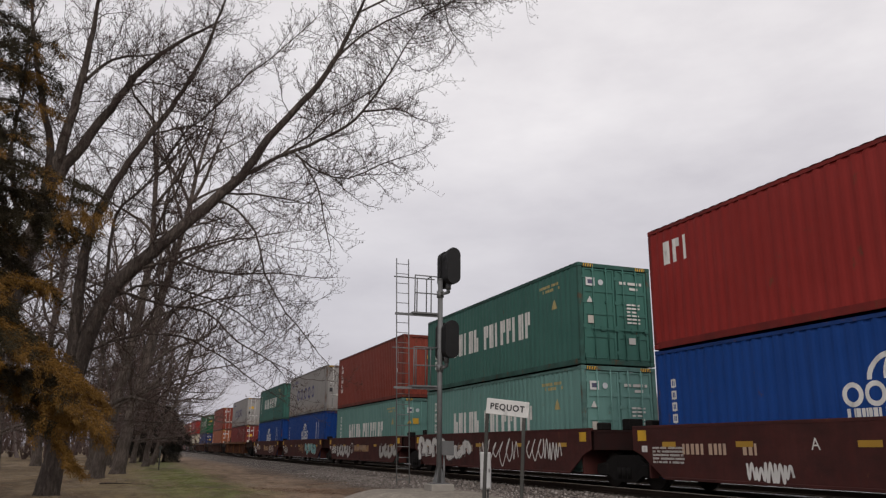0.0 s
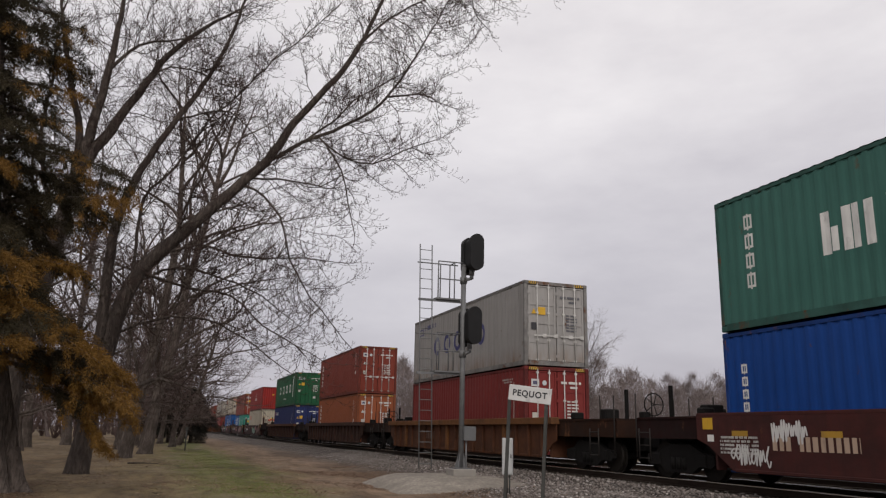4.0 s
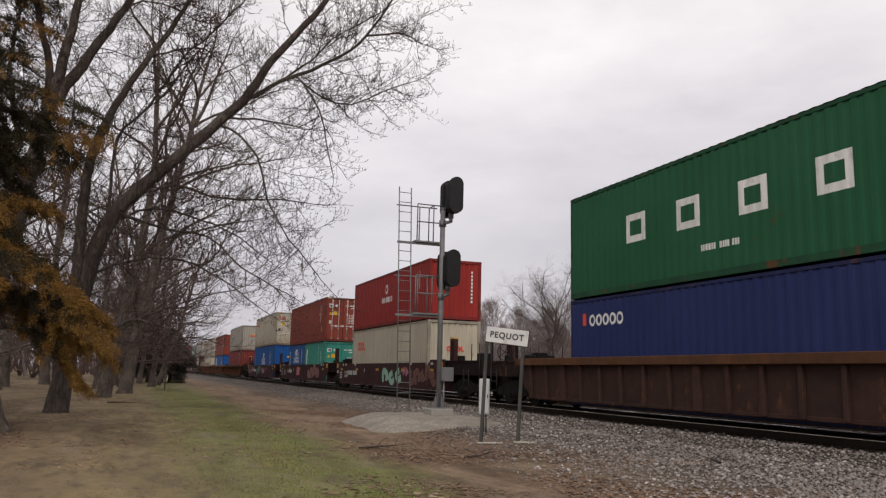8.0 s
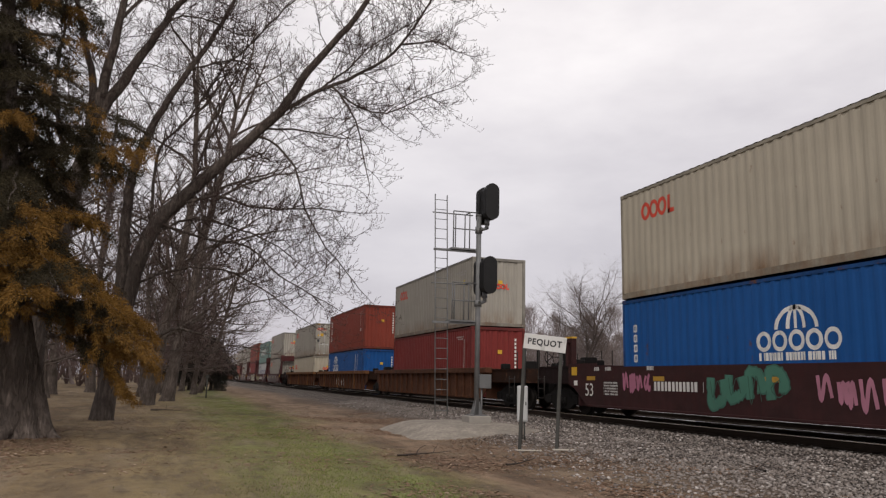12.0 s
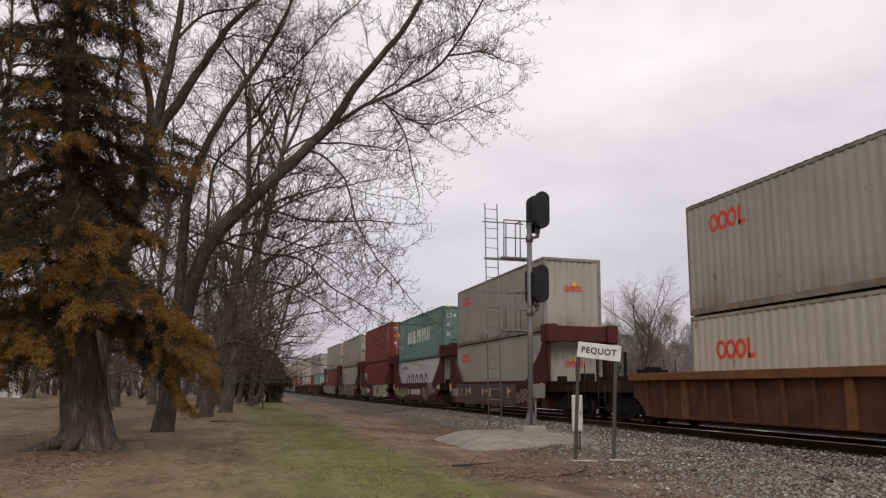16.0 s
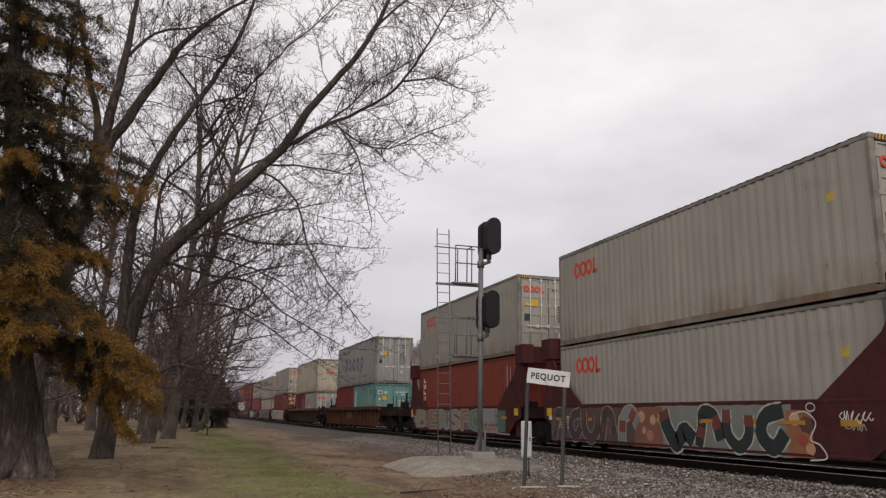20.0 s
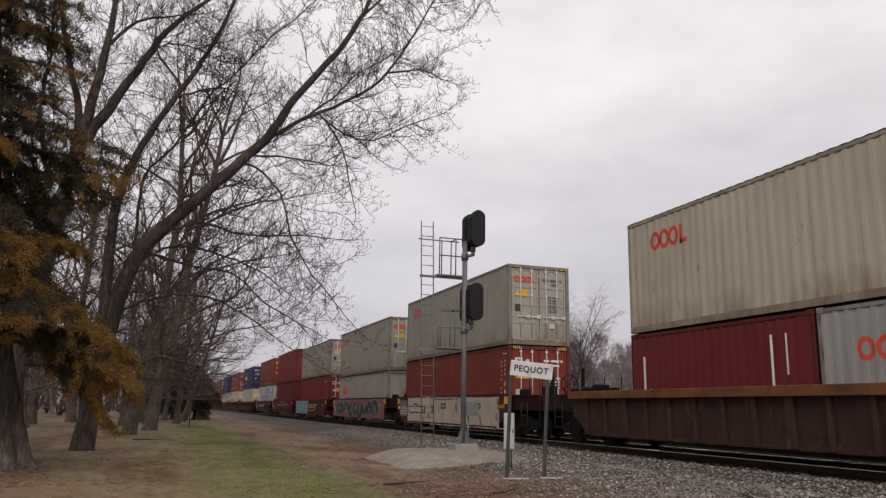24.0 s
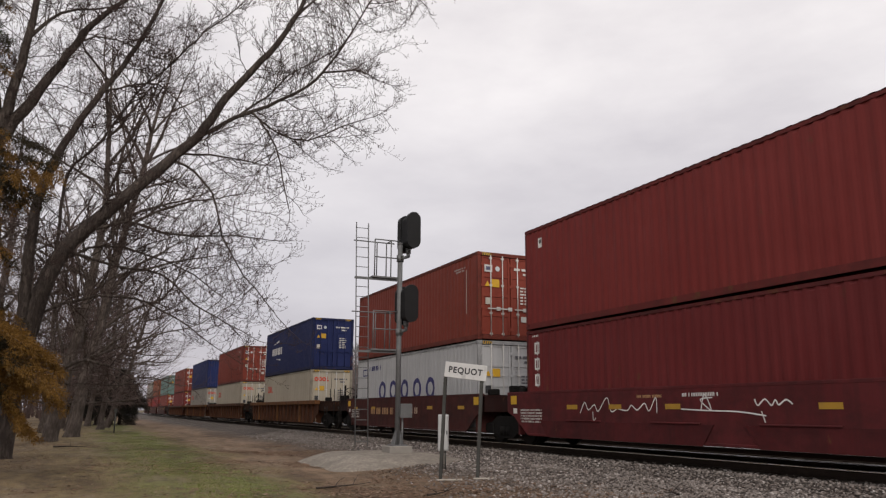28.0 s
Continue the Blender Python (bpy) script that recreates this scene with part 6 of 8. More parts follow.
def signal_head(parent, x, y, z, pole_x):
    h = part("signal_head", slab(oval(0.44, 1.16), 1, -0.46, -0.26), M_BLACK, parent, "black hooded two-lens signal head", m=pose(x, y, z))
    part("hood", slab(oval(0.42, 1.20), 1, 0.20, 0.46), M_BLACK, h)
    part("housing", slab(oval(0.36, 1.04), 1, -0.27, 0.21), M_BLACK, h)
    for dz in (-0.28, 0.28):
        part("lens", slab([(0.11 * math.cos(2 * math.pi * i / 16), dz + 0.11 * math.sin(2 * math.pi * i / 16)) for i in range(16)], 1, 0.44, 0.464), M_LENS, h)
    bm = bmesh.new()
    add_tube(bm, (0, 0.02, -0.50), (0, 0.02, -0.68), 0.085, sides=10)
    add_tube(bm, (0, 0.02, -0.66), (0, 0.02, -0.80), 0.06, sides=10)
    add_tube(bm, (0, 0.02, -0.78), (pole_x - x, 0.0, -0.86), 0.05, sides=10)
    part("bracket", bm, M_GALV, h, "galvanised elbow bracket")


def work_platform(parent, z, s, reach):
    """Grating deck that reaches from the pole to the ladder, with a hand rail. s: the side it lies on."""
    x0, x1 = sorted((s * 0.10, s * reach))
    deck = part("platform", box(x0, x1, -0.05, 0.42, z - 0.03, z + 0.02), M_GALV, parent, "open steel grating platform")
    part("platform_beam", box(min(s * -0.08, s * (reach + 0.55)), max(s * -0.08, s * (reach + 0.55)), 0.02, 0.07, z - 0.10, z - 0.032), M_GALV, deck)
    for x, y in ((s * 0.32, -0.03), (s * 0.32, 0.40), (s * (reach - 0.06), -0.03), (s * (reach - 0.28), 0.40)):
        part("rail_post", tube((x, y, z + 0.02), (x, y, z + 1.18), 0.019, sides=6), M_GALV, deck)
    for zz, y, xe in ((0.62, -0.03, reach - 0.06), (1.18, 0.40, reach + 0.5), (1.18, -0.03, reach - 0.06)):
        part("hand_rail", tube((s * 0.05, y, z + zz), (s * xe, y, z + zz), 0.019, sides=6), M_GALV, deck)
    part("hand_rail", tube((s * 0.30, -0.03, z + 1.18), (s * 0.30, 0.40, z + 1.18), 0.019, sides=6), M_GALV, deck)


def signal_mast(x, y, base, s, head_x, label, drop=0.0):
    """s: +1 when the ladder stands on the +x side; drop lowers the whole signal."""
    m = thing("railway_signal", label, "railway signal", pose(x, y, drop), "signals of the double track")
    part("pole", tube((0, 0, base + 0.05), (0, 0, 5.95), 0.082, sides=14), M_GALV, m, "galvanised tubular pole")
    part("pole_cap", tube((0, 0, 5.95), (0, 0, 6.0), 0.09, sides=14), M_GALV, m)
    bm = bmesh.new()
    for a in range(4):
        t = math.pi / 4 + a * math.pi / 2
        c, sn = math.cos(t), math.sin(t)
        add_slab(bm, [(0.075, base + 0.50), (0.20, base + 0.10), (0.20, base + 0.05), (0.075, base + 0.05)], 1, -0.012, 0.012)
        bmesh.ops.rotate(bm, verts=bm.verts[-8:], cent=(0, 0, 0), matrix=Matrix.Rotation(t, 3, "Z"))
    part("base_gusset", bm, M_GALV, m)
    part("base_plate", box(-0.24, 0.24, -0.24, 0.24, base + 0.03, base + 0.06), M_GALV, m)
    part("foundation", box(-0.36, 0.36, -0.34, 0.34, base - 0.35, base + 0.03, 0.02), M_CONC, m, "pale concrete footing")
    jb = part("junction_box", box(0.02, 0.36, -0.22, 0.02, 0.60, 0.98, 0.012), M_GALV, m, "grey steel junction box")
    part("box_lid", box(0.00, 0.38, -0.245, -0.222, 0.58, 1.00, 0.008), M_GALV, jb)
    part("conduit", tube((0.12, -0.10, base), (0.12, -0.10, 0.60), 0.03), M_GALV, m)
    for z in (5.50, 3.18):
        collar = part("collar", tube((0, 0, z - 0.10), (0, 0, z + 0.10), 0.115, sides=14), M_GALV, m, "clamped pole collar")
        part("bolt", box(-0.03, 0.03, -0.16, -0.112, z - 0.06, z + 0.06, 0.006), M_POST, collar)
    signal_head(m, head_x, -0.10, 6.35, 0.0)
    signal_head(m, head_x - 0.05, -0.10, 4.03, 0.0)
    reach = 0.92
    work_platform(m, 4.87, s, reach)
    work_platform(m, 2.62, s, reach)
    lx = s * 1.18
    foot, head = base + 0.04, 6.62

    def at_height(z):
        """The ladder leans a little towards the pole at its foot."""
        return lx - s * 0.15 * (head - z) / (head - foot)

    lad = part("ladder", tube((at_height(foot) - 0.20, 0.30, foot), (lx - 0.20, 0.30, head), 0.018, sides=6), M_GALV, m, "galvanised fixed ladder")
    part("stringer", tube((at_height(foot) + 0.20, 0.30, foot), (lx + 0.20, 0.30, head), 0.018, sides=6), M_GALV, lad)
    rung = cached(("rung",), lambda: tube((-0.20, 0, 0), (0.20, 0, 0), 0.011, sides=6))
    z = foot + 0.12
    while z < 6.64:
        part("rung", rung, M_GALV, lad, m=pose(at_height(z), 0.30, z))
        z += 0.312
    return m


signal_mast(8.69, 22.37, -0.27, -1, 0.24, "galvanised signal mast with two black heads, platforms and a ladder")
signal_mast(22.95, 21.93, -0.45, 1, 0.36, "galvanised signal mast beyond the far track with two black heads", -0.40)


def station_sign():
    ax, ay, bx, by = 7.24, 16.01, 7.83, 15.39
    yaw = math.degrees(math.atan2(by - ay, bx - ax))
    wide = math.hypot(bx - ax, by - ay)
    s = thing("station_sign", "white station name board with black capitals on two steel posts", "sign", pose(ax, ay, -0.70, 0, 0, yaw))
    for x, lean in ((0.0, 2.9), (wide, 3.1)):
        bm = add_box(bmesh.new(), -0.035, 0.035, -0.006, 0.006, 0, 2.30)
        add_box(bm, -0.035, -0.025, 0.006, 0.04, 0, 2.30)
        add_box(bm, 0.025, 0.035, 0.006, 0.04, 0, 2.30)
        part("post", bm, M_POST, s, "dark channel-steel post", m=pose(x, 0, 0, 0, lean, 0))
    board = part("board", box(-0.02, wide + 0.12, -0.030, -0.012, 2.235, 2.575, 0.008), M_SIGNFACE, s, "white enamelled board", m=pose(-0.162, 0, 0.023, 0, 7.0, 0))
    cu = bpy.data.curves.new("station_name", "FONT")
    cu.body, cu.size, cu.align_x, cu.align_y, cu.space_character, cu.offset = "PEQUOT", 0.185, "CENTER", "CENTER", 1.16, 0.006
    tmp = bpy.data.objects.new("station_name", cu)
    scene.collection.objects.link(tmp)
    me = bpy.data.meshes.new_from_object(tmp.evaluated_get(bpy.context.evaluated_depsgraph_get()))
    bpy.data.objects.remove(tmp)
    part("station_name", me, M_SIGNTEXT, board, "black capitals", m=pose(wide / 2 + 0.05, -0.0335, 2.405, 90, 0, 0))
    for x, k in ((0.25, 0.55), (wide + 0.20, 0.50)):
        p = tagged(new("wooden_stake", from_bm("wooden_stake", box(-k / 2, k / 2, -0.03, 0.03, 0, 0.03, 0.006))), "pale weathered timber stake lying at the sign's foot", "stake")
        p.data.materials.append(plain("pale_timber", (0.42, 0.39, 0.34), 0.9, 0, 0.2, 6))
        c, sn = math.cos(math.radians(yaw)), math.sin(math.radians(yaw))
        px, py = ax + x * c + 0.05 * sn, ay + x * sn - 0.05 * c
        p.matrix_basis = pose(px, py, ground_z(px, py) + 0.012, 0, 0, yaw + 30)


station_sign()


def track_cabinet():
    c = thing("track_cabinet", "narrow grey steel equipment cabinet on a short post", "cabinet", pose(8.20, 18.02, -0.64, 0, 0, -28))
    part("post", tube((0, 0, 0), (0, 0, 0.55), 0.04), M_POST, c)
    b = part("body", box(-0.10, 0.16, -0.10, 0.10, 0.46, 1.34, 0.015), M_CABINET, c, "grey enamelled case")
    part("door", box(-0.085, 0.145, -0.122, -0.102, 0.49, 1.31, 0.006), M_CABINET, b)
    part("hasp", box(0.11, 0.135, -0.135, -0.122, 0.86, 0.95), M_POST, b)
    bm = bmesh.new()
    for k in range(5):
        add_box(bm, 0.02, 0.06, -0.126, -0.1222, 0.82 + 0.06 * k, 0.86 + 0.06 * k)
    tagged(part("marking_bars", bm, M_SIGNTEXT, b), kind="stuff")
    part("conduit", tube((0.08, 0, 0), (0.08, 0, 0.47), 0.022), M_POST, c)


track_cabinet()


def gravel_pad():
    """A low flat-topped heap of limestone screenings round the signal's footing."""
    n, m = 44, 14
    v, f = [], []
    for j in range(m + 1):
        k = j / m
        for i in range(n):
            a = 2 * math.pi * i / n
            c, s = math.cos(a), math.sin(a)
            e = 1.0 / max(abs(c), abs(s)) ** 0.6
            wob = 1 + 0.10 * noise.noise((c * 2, s * 2, 5)) + 0.05 * noise.noise((c * 6, s * 6, 2))
            x, y = 8.05 + 2.15 * c * e * k * wob, 22.2 + 2.8 * s * e * k * wob
            g = ground_z(x, y) - 0.03
            lift = 1 - max(0.0, (k - 0.55) / 0.45) ** 1.3
            v.append((x, y, g + (max(-0.43, g + 0.04) - g) * lift + 0.012 * noise.noise((x * 3, y * 3, 0))))
    for j in range(m):
        for i in range(n):
            f.append((j * n + i, j * n + (i + 1) % n, (j + 1) * n + (i + 1) % n, (j + 1) * n + i))
    ob = new("gravel_pad", mesh_of("gravel_pad", v, f, True))
    ob.data.materials.append(M_PAD)
    tagged(ob, "low pad of pale crushed limestone round the signal footing", "gravel pad", kind="structure")


gravel_pad()

# ---- trees ----
class Wood:
    """Collects tapered tubes into one mesh."""
    def __init__(self):
        self.v, self.f = [], []

    def tube(self, pts, radii, sides):
        v, f = self.v, self.f
        base = len(v)
        n = len(pts)
        ref = None
        for i in range(n):
            a, b = pts[max(0, i - 1)], pts[min(n - 1, i + 1)]
            d = (b - a)
            if d.length < 1e-6:
                d = Vector((0, 0, 1))
            d.normalize()
            u = d.orthogonal() if ref is None else ref - d * ref.dot(d)
            if u.length < 1e-5:
                u = d.orthogonal()
            u.normalize()
            ref = u
            w = d.cross(u)
            p, r = pts[i], radii[i]
            for k in range(sides):
                t = 2 * math.pi * k / sides
                c, s = r * math.cos(t), r * math.sin(t)
                v.append((p.x + u.x * c + w.x * s, p.y + u.y * c + w.y * s, p.z + u.z * c + w.z * s))
        for i in range(n - 1):
            for k in range(1 if sides == 2 else sides):
                j = (k + 1) % sides
                f.append((base + i * sides + k, base + i * sides + j, base + (i + 1) * sides + j, base + (i + 1) * sides + k))

    def mesh(self, name):
        return mesh_of(name, self.v, self.f, True)


def smooth_path(pts, step):
    """A rounded path through a few guide points."""
    P = [Vector(p) for p in pts]
    P = [P[0] * 2 - P[1]] + P + [P[-1] * 2 - P[-2]]
    out = []
    for i in range(1, len(P) - 2):
        n = max(2, int((P[i + 1] - P[i]).length / step))
        for k in range(n):
            t = k / n
            out.append(0.5 * ((2 * P[i]) + (P[i + 1] - P[i - 1]) * t + (2 * P[i - 1] - 5 * P[i] + 4 * P[i + 1] - P[i + 2]) * t * t
                              + (3 * P[i] - P[i - 1] - 3 * P[i + 1] + P[i + 2]) * t ** 3))
    out.append(P[-2])
    return out


def shoot(rnd, start, way, length, n, bend, lift):
    """A crooked shoot: its points."""
    pts, d, p = [start.copy()], way.normalized(), start.copy()
    for i in range(n):
        d = d + Vector((rnd.gauss(0, bend), rnd.gauss(0, bend), rnd.gauss(0, bend) + lift * (2.6 * (i + 1) / n - 0.9)))
        d.normalize()
        p = p + d * (length / n)
        pts.append(p.copy())
    return pts


def side_way(rnd, along, spread, up):
    u = along.orthogonal().normalized()
    u.rotate(Matrix.Rotation(rnd.uniform(0, 2 * math.pi), 3, along))
    a = radians(rnd.uniform(*spread))
    w = along * math.cos(a) + u * math.sin(a)
    w.z += up
    return w.normalized()


def clothe(rnd, thick, fine, pts, r0, r1, levels, level=0, sides=7, from_k=0.15, thin=3):
    """Draws a branch and grows its side shoots. levels: for each order, spacing, length range, radius, segments, spread, lift."""
    n = len(pts)
    radii = [r0 + (r1 - r0) * (i / (n - 1)) for i in range(n)]
    (thick if r0 > 0.022 else fine).tube(pts, radii, sides if level == 0 else (5 if r0 > 0.03 else (3 if r0 > 0.022 else thin)))
    if level >= len(levels):
        if thin == 3:
            # swelling buds at the end and beside it
            d = (pts[-1] - pts[-2]).normalized()
            fine.tube([pts[-1] - d * 0.01, pts[-1] + d * 0.03, pts[-1] + d * 0.065], [0.005, 0.0125, 0.003], 3)
            w = side_way(rnd, d, (40, 70), 0.1)
            fine.tube([pts[-2], pts[-2] + w * 0.03, pts[-2] + w * 0.055], [0.005, 0.0115, 0.003], 3)
        return
    gap, lo, hi, rad, seg, spread, lift = levels[level]
    total = sum((b - a).length for a, b in zip(pts, pts[1:]))
    run_to, walked = total * from_k + rnd.uniform(0, gap), 0.0
    for i in range(n - 1):
        d = (pts[i + 1] - pts[i])
        ln = d.length
        while run_to < walked + ln:
            k = (run_to - walked) / ln
            here = pts[i] + d * k
            frac = run_to / total
            w = side_way(rnd, d.normalized(), spread, 0.12)
            size = rnd.uniform(lo, hi) * (1.15 - 0.6 * frac)
            rr = min(rad * rnd.uniform(0.7, 1.2), (r0 + (r1 - r0) * frac) * 0.75)
            q = shoot(rnd, here, w, size, seg, 0.18, lift)
            clothe(rnd, thick, fine, q, rr, max(0.004, rr * 0.35), levels, level + 1, sides, 0.12, thin)
            run_to += gap * rnd.uniform(0.6, 1.4)
        walked += ln
    # the tip goes on as a shoot of the next order
    if level < len(levels) - 1:
        q = shoot(rnd, pts[-1], (pts[-1] - pts[-2]), rnd.uniform(lo, hi) * 0.7, seg, 0.12, lift)
        clothe(rnd, thick, fine, q, min(r1, rad), 0.005, levels, level + 1, sides, 0.1, thin)


NEAR_TWIGS = [(0.235, 0.9, 3.8, 0.022, 10, (38, 82), 0.065), (0.185, 0.3, 1.30, 0.0125, 6, (34, 74), 0.10), (0.19, 0.10, 0.34, 0.0085, 3, (28, 62), 0.28)]

# limbs of the two maples: thickness at the foot, and guide points in metres
MAPLE = [
    (0.34, [(-2.3, 28.51, -0.85), (-2.19, 28.52, 0.67), (-2.06, 28.53, 2.22), (-1.77, 28.55, 3.83), (-1.31, 28.57, 5.59), (-0.6, 28.59, 6.74), (0.25, 28.6, 7.7), (1.63, 28.55, 9.23), (2.95, 28.45, 10.73), (4.08, 28.31, 12.7), (5.35, 28.1, 14.42), (6.2, 27.92, 15.9), (7.06, 27.71, 18.15), (7.71, 27.54, 20.19)]),
    (0.085, [(3.02, 28.44, 10.62), (4.32, 28.27, 11.66), (5.82, 28.0, 12.42), (6.79, 27.78, 13.15), (7.37, 27.64, 13.75), (8.18, 27.41, 15.19), (8.93, 27.17, 16.64), (9.58, 26.95, 18.11)]),
    (0.044, [(4.37, 28.26, 11.64), (5.39, 28.09, 12.64), (6.07, 27.95, 13.49), (7.1, 27.7, 14.22), (8.18, 27.41, 15.07)]),
    (0.044, [(4.76, 28.2, 11.61), (5.85, 28.0, 11.09), (6.92, 27.75, 10.93), (8.0, 27.4, 11.49), (9.1, 27.6, 12.1)]),
    (0.039, [(5.09, 28.14, 11.51), (5.75, 28.02, 10.56), (6.09, 27.94, 9.32), (6.32, 27.89, 8.2)]),
    (0.044, [(2.35, 28.5, 9.72), (3.94, 28.33, 10.01), (5.02, 28.16, 9.92), (5.86, 27.99, 10.45)]),
    (0.05, [(2.57, 28.48, 9.55), (3.6, 28.37, 8.56), (4.03, 28.31, 7.03), (4.91, 28.18, 5.54), (5.97, 27.97, 4.29)]),
    (0.061, [(-0.51, 28.6, 6.84), (0.89, 28.59, 7.21), (2.57, 28.48, 6.87), (4.03, 28.31, 7.03), (5.31, 27.08, 6.75)]),
    (0.055, [(-1.06, 28.58, 6.12), (0.36, 28.6, 5.69), (2.01, 28.53, 5.45), (3.29, 28.41, 4.44), (4.59, 27.22, 3.53)]),
    (0.11, [(-2.14, 28.5, 1.1), (-1.37, 28.4, 1.61), (-0.83, 28.4, 1.99), (-0.36, 28.4, 2.34), (0.16, 28.4, 2.36), (0.64, 28.3, 2.2), (1.15, 28.2, 1.95)]),
    (0.05, [(-1.77, 28.55, 3.83), (-0.4, 28.4, 4.4), (1.2, 28.2, 4.5), (2.6, 28.0, 3.9), (3.8, 27.6, 3.0)]),
    (0.05, [(-1.31, 28.57, 5.59), (0.2, 28.9, 6.4), (1.8, 29.2, 6.2), (3.2, 29.4, 5.7), (4.4, 29.5, 4.9)]),
    (0.044, [(7.43, 27.62, 13.8), (8.5, 27.21, 13.9), (9.4, 27.5, 13.9)]),
    (0.036, [(7.71, 27.54, 20.19), (8.6, 27.7, 20.76), (10.2, 27.06, 20.2), (11.0, 26.6, 19.5)]),
    (0.046, [(7.06, 27.71, 18.15), (8.5, 27.4, 19.2), (10.2, 27.0, 20.1), (12.0, 26.4, 20.7), (13.4, 25.9, 20.6)]),
    (0.040, [(9.58, 26.95, 18.11), (11.0, 26.6, 19.1), (12.3, 26.2, 19.8), (13.2, 25.8, 19.9)]),
    (0.05, [(6.2, 27.92, 15.9), (7.3, 27.7, 17.2), (8.6, 27.4, 18.2), (10.2, 27.0, 18.9), (11.4, 26.6, 19.0)]),
    (0.03, [(10.1, 27.06, 20.2), (10.6, 26.88, 18.65), (10.8, 26.74, 17.6), (11.2, 26.5, 17.0)]),
    (0.21, [(-2.06, 28.53, 2.22), (-2.09, 28.52, 4.62), (-2.08, 28.52, 6.68), (-1.95, 28.53, 8.16), (-1.27, 29.57, 10.63), (-0.22, 30.1, 12.93), (0.6, 30.59, 14.71), (1.22, 30.58, 16.3), (1.72, 30.55, 18.18), (2.12, 30.53, 20.08)]),
    (0.061, [(-1.27, 28.57, 5.69), (-1.27, 29.57, 8.94), (-0.3, 30.1, 10.55), (0.7, 30.59, 12.74), (2.0, 30.53, 14.36), (3.11, 30.44, 15.85), (4.49, 30.27, 17.39), (5.65, 30.07, 18.78)]),
    (0.039, [(-0.32, 30.1, 12.68), (1.53, 29.56, 12.91), (2.88, 28.96, 11.29)]),
    (0.044, [(-1.27, 29.57, 14.13), (-0.09, 29.6, 14.46), (1.05, 30.08, 14.29), (1.93, 29.54, 14.04)]),
]
MAPLE_BACK = [
    (0.43, [(-4.94, 31.11, -1.2), (-5.01, 31.1, 0.62), (-4.9, 31.12, 2.7), (-4.62, 31.16, 4.86), (-4.26, 31.21, 7.1), (-3.79, 31.27, 10.37), (-3.39, 31.32, 13.06), (-3.13, 31.34, 15.58), (-2.98, 31.36, 17.91), (-2.96, 31.36, 20.28)]),
    (0.24, [(-3.74, 31.28, 10.33), (-2.85, 31.37, 12.17), (-1.83, 31.45, 14.29), (-1.02, 31.48, 15.88), (0.38, 31.5, 17.44), (1.89, 31.44, 18.7)]),
    (0.17, [(-3.88, 31.26, 10.12), (-3.95, 31.25, 12.01), (-4.54, 31.17, 14.08), (-5.06, 31.09, 16.44), (-5.36, 31.04, 18.38)]),
    (0.1, [(-4.74, 31.14, 9.32), (-5.19, 31.07, 11.81), (-5.1, 31.08, 13.73), (-5.17, 31.07, 15.92), (-4.8, 31.13, 18.01)]),
    (0.20, [(-4.6, 31.16, 5.08), (-5.62, 30.99, 7.85), (-6.32, 30.86, 10.23), (-7.18, 30.67, 12.37), (-8.16, 30.43, 14.69), (-8.92, 30.21, 16.83)]),
    (0.1, [(-4.9, 31.12, 2.7), (-6.77, 30.76, 5.76), (-8.05, 30.45, 7.76), (-9.23, 30.12, 9.07), (-10.71, 29.62, 10.47)]),
    (0.08, [(-3.23, 31.33, 14.44), (-2.21, 31.42, 16.0), (-1.09, 31.48, 16.44), (0.53, 31.5, 16.93)]),
]


def guided_maple(name, limbs, label, seed):
    rnd = random.Random(seed)
    foot = limbs[0][1][0]
    tree = thing(name, label, "tree", pose(foot[0], foot[1], ground_z(foot[0], foot[1]) - 0.05))
    off = Vector((foot[0], foot[1], ground_z(foot[0], foot[1]) - 0.05))
    thick, fine, old = Wood(), Wood(), []
    for i, (rad, pts) in enumerate(limbs):
        q = [Vector(p) - off for p in pts]
        if i == 0:
            q[0].z = -0.1
        else:
            # a side limb springs from the nearest older limb
            near, mate = min(((p - q[0]).length, k) for k, p in enumerate(old))
            low = max(0, mate - 1) if near > 0.5 else mate
            if near > 0.5:
                q.insert(0, old[low].copy())
            else:
                q[0] = old[mate].copy()
        path = smooth_path(q, 0.45)
        old += path
        for k in range(1, len(path) - 1):
            path[k] += Vector((rnd.gauss(0, 0.02), rnd.gauss(0, 0.03), rnd.gauss(0, 0.02)))
        tip = 0.035 if rad > 0.12 else 0.018
        if i == 0:
            thick.tube([Vector((0, 0, -0.1)), Vector((0, 0, 0.15)), path[2]], [rad * 1.35, rad * 1.15, rad * 1.0], 12)
        clothe(rnd, thick, fine, path, rad, tip, NEAR_TWIGS, 0, 10, 0.30 if i == 0 else 0.12)
    part("trunk", thick.mesh("trunk"), M_BARK, tree, "grey-brown furrowed trunk and limbs")
    tagged(part("twig_haze", fine.mesh("twig_haze"), M_TWIG, tree, "fine bare twigs with swelling buds"), kind="stuff")
    return tree


guided_maple("maple_tree", MAPLE, "leafless silver maple with one long limb sweeping over the lawn", 4)
guided_maple("maple_tree", MAPLE_BACK, "leafless many-stemmed maple behind the browned spruce", 9)


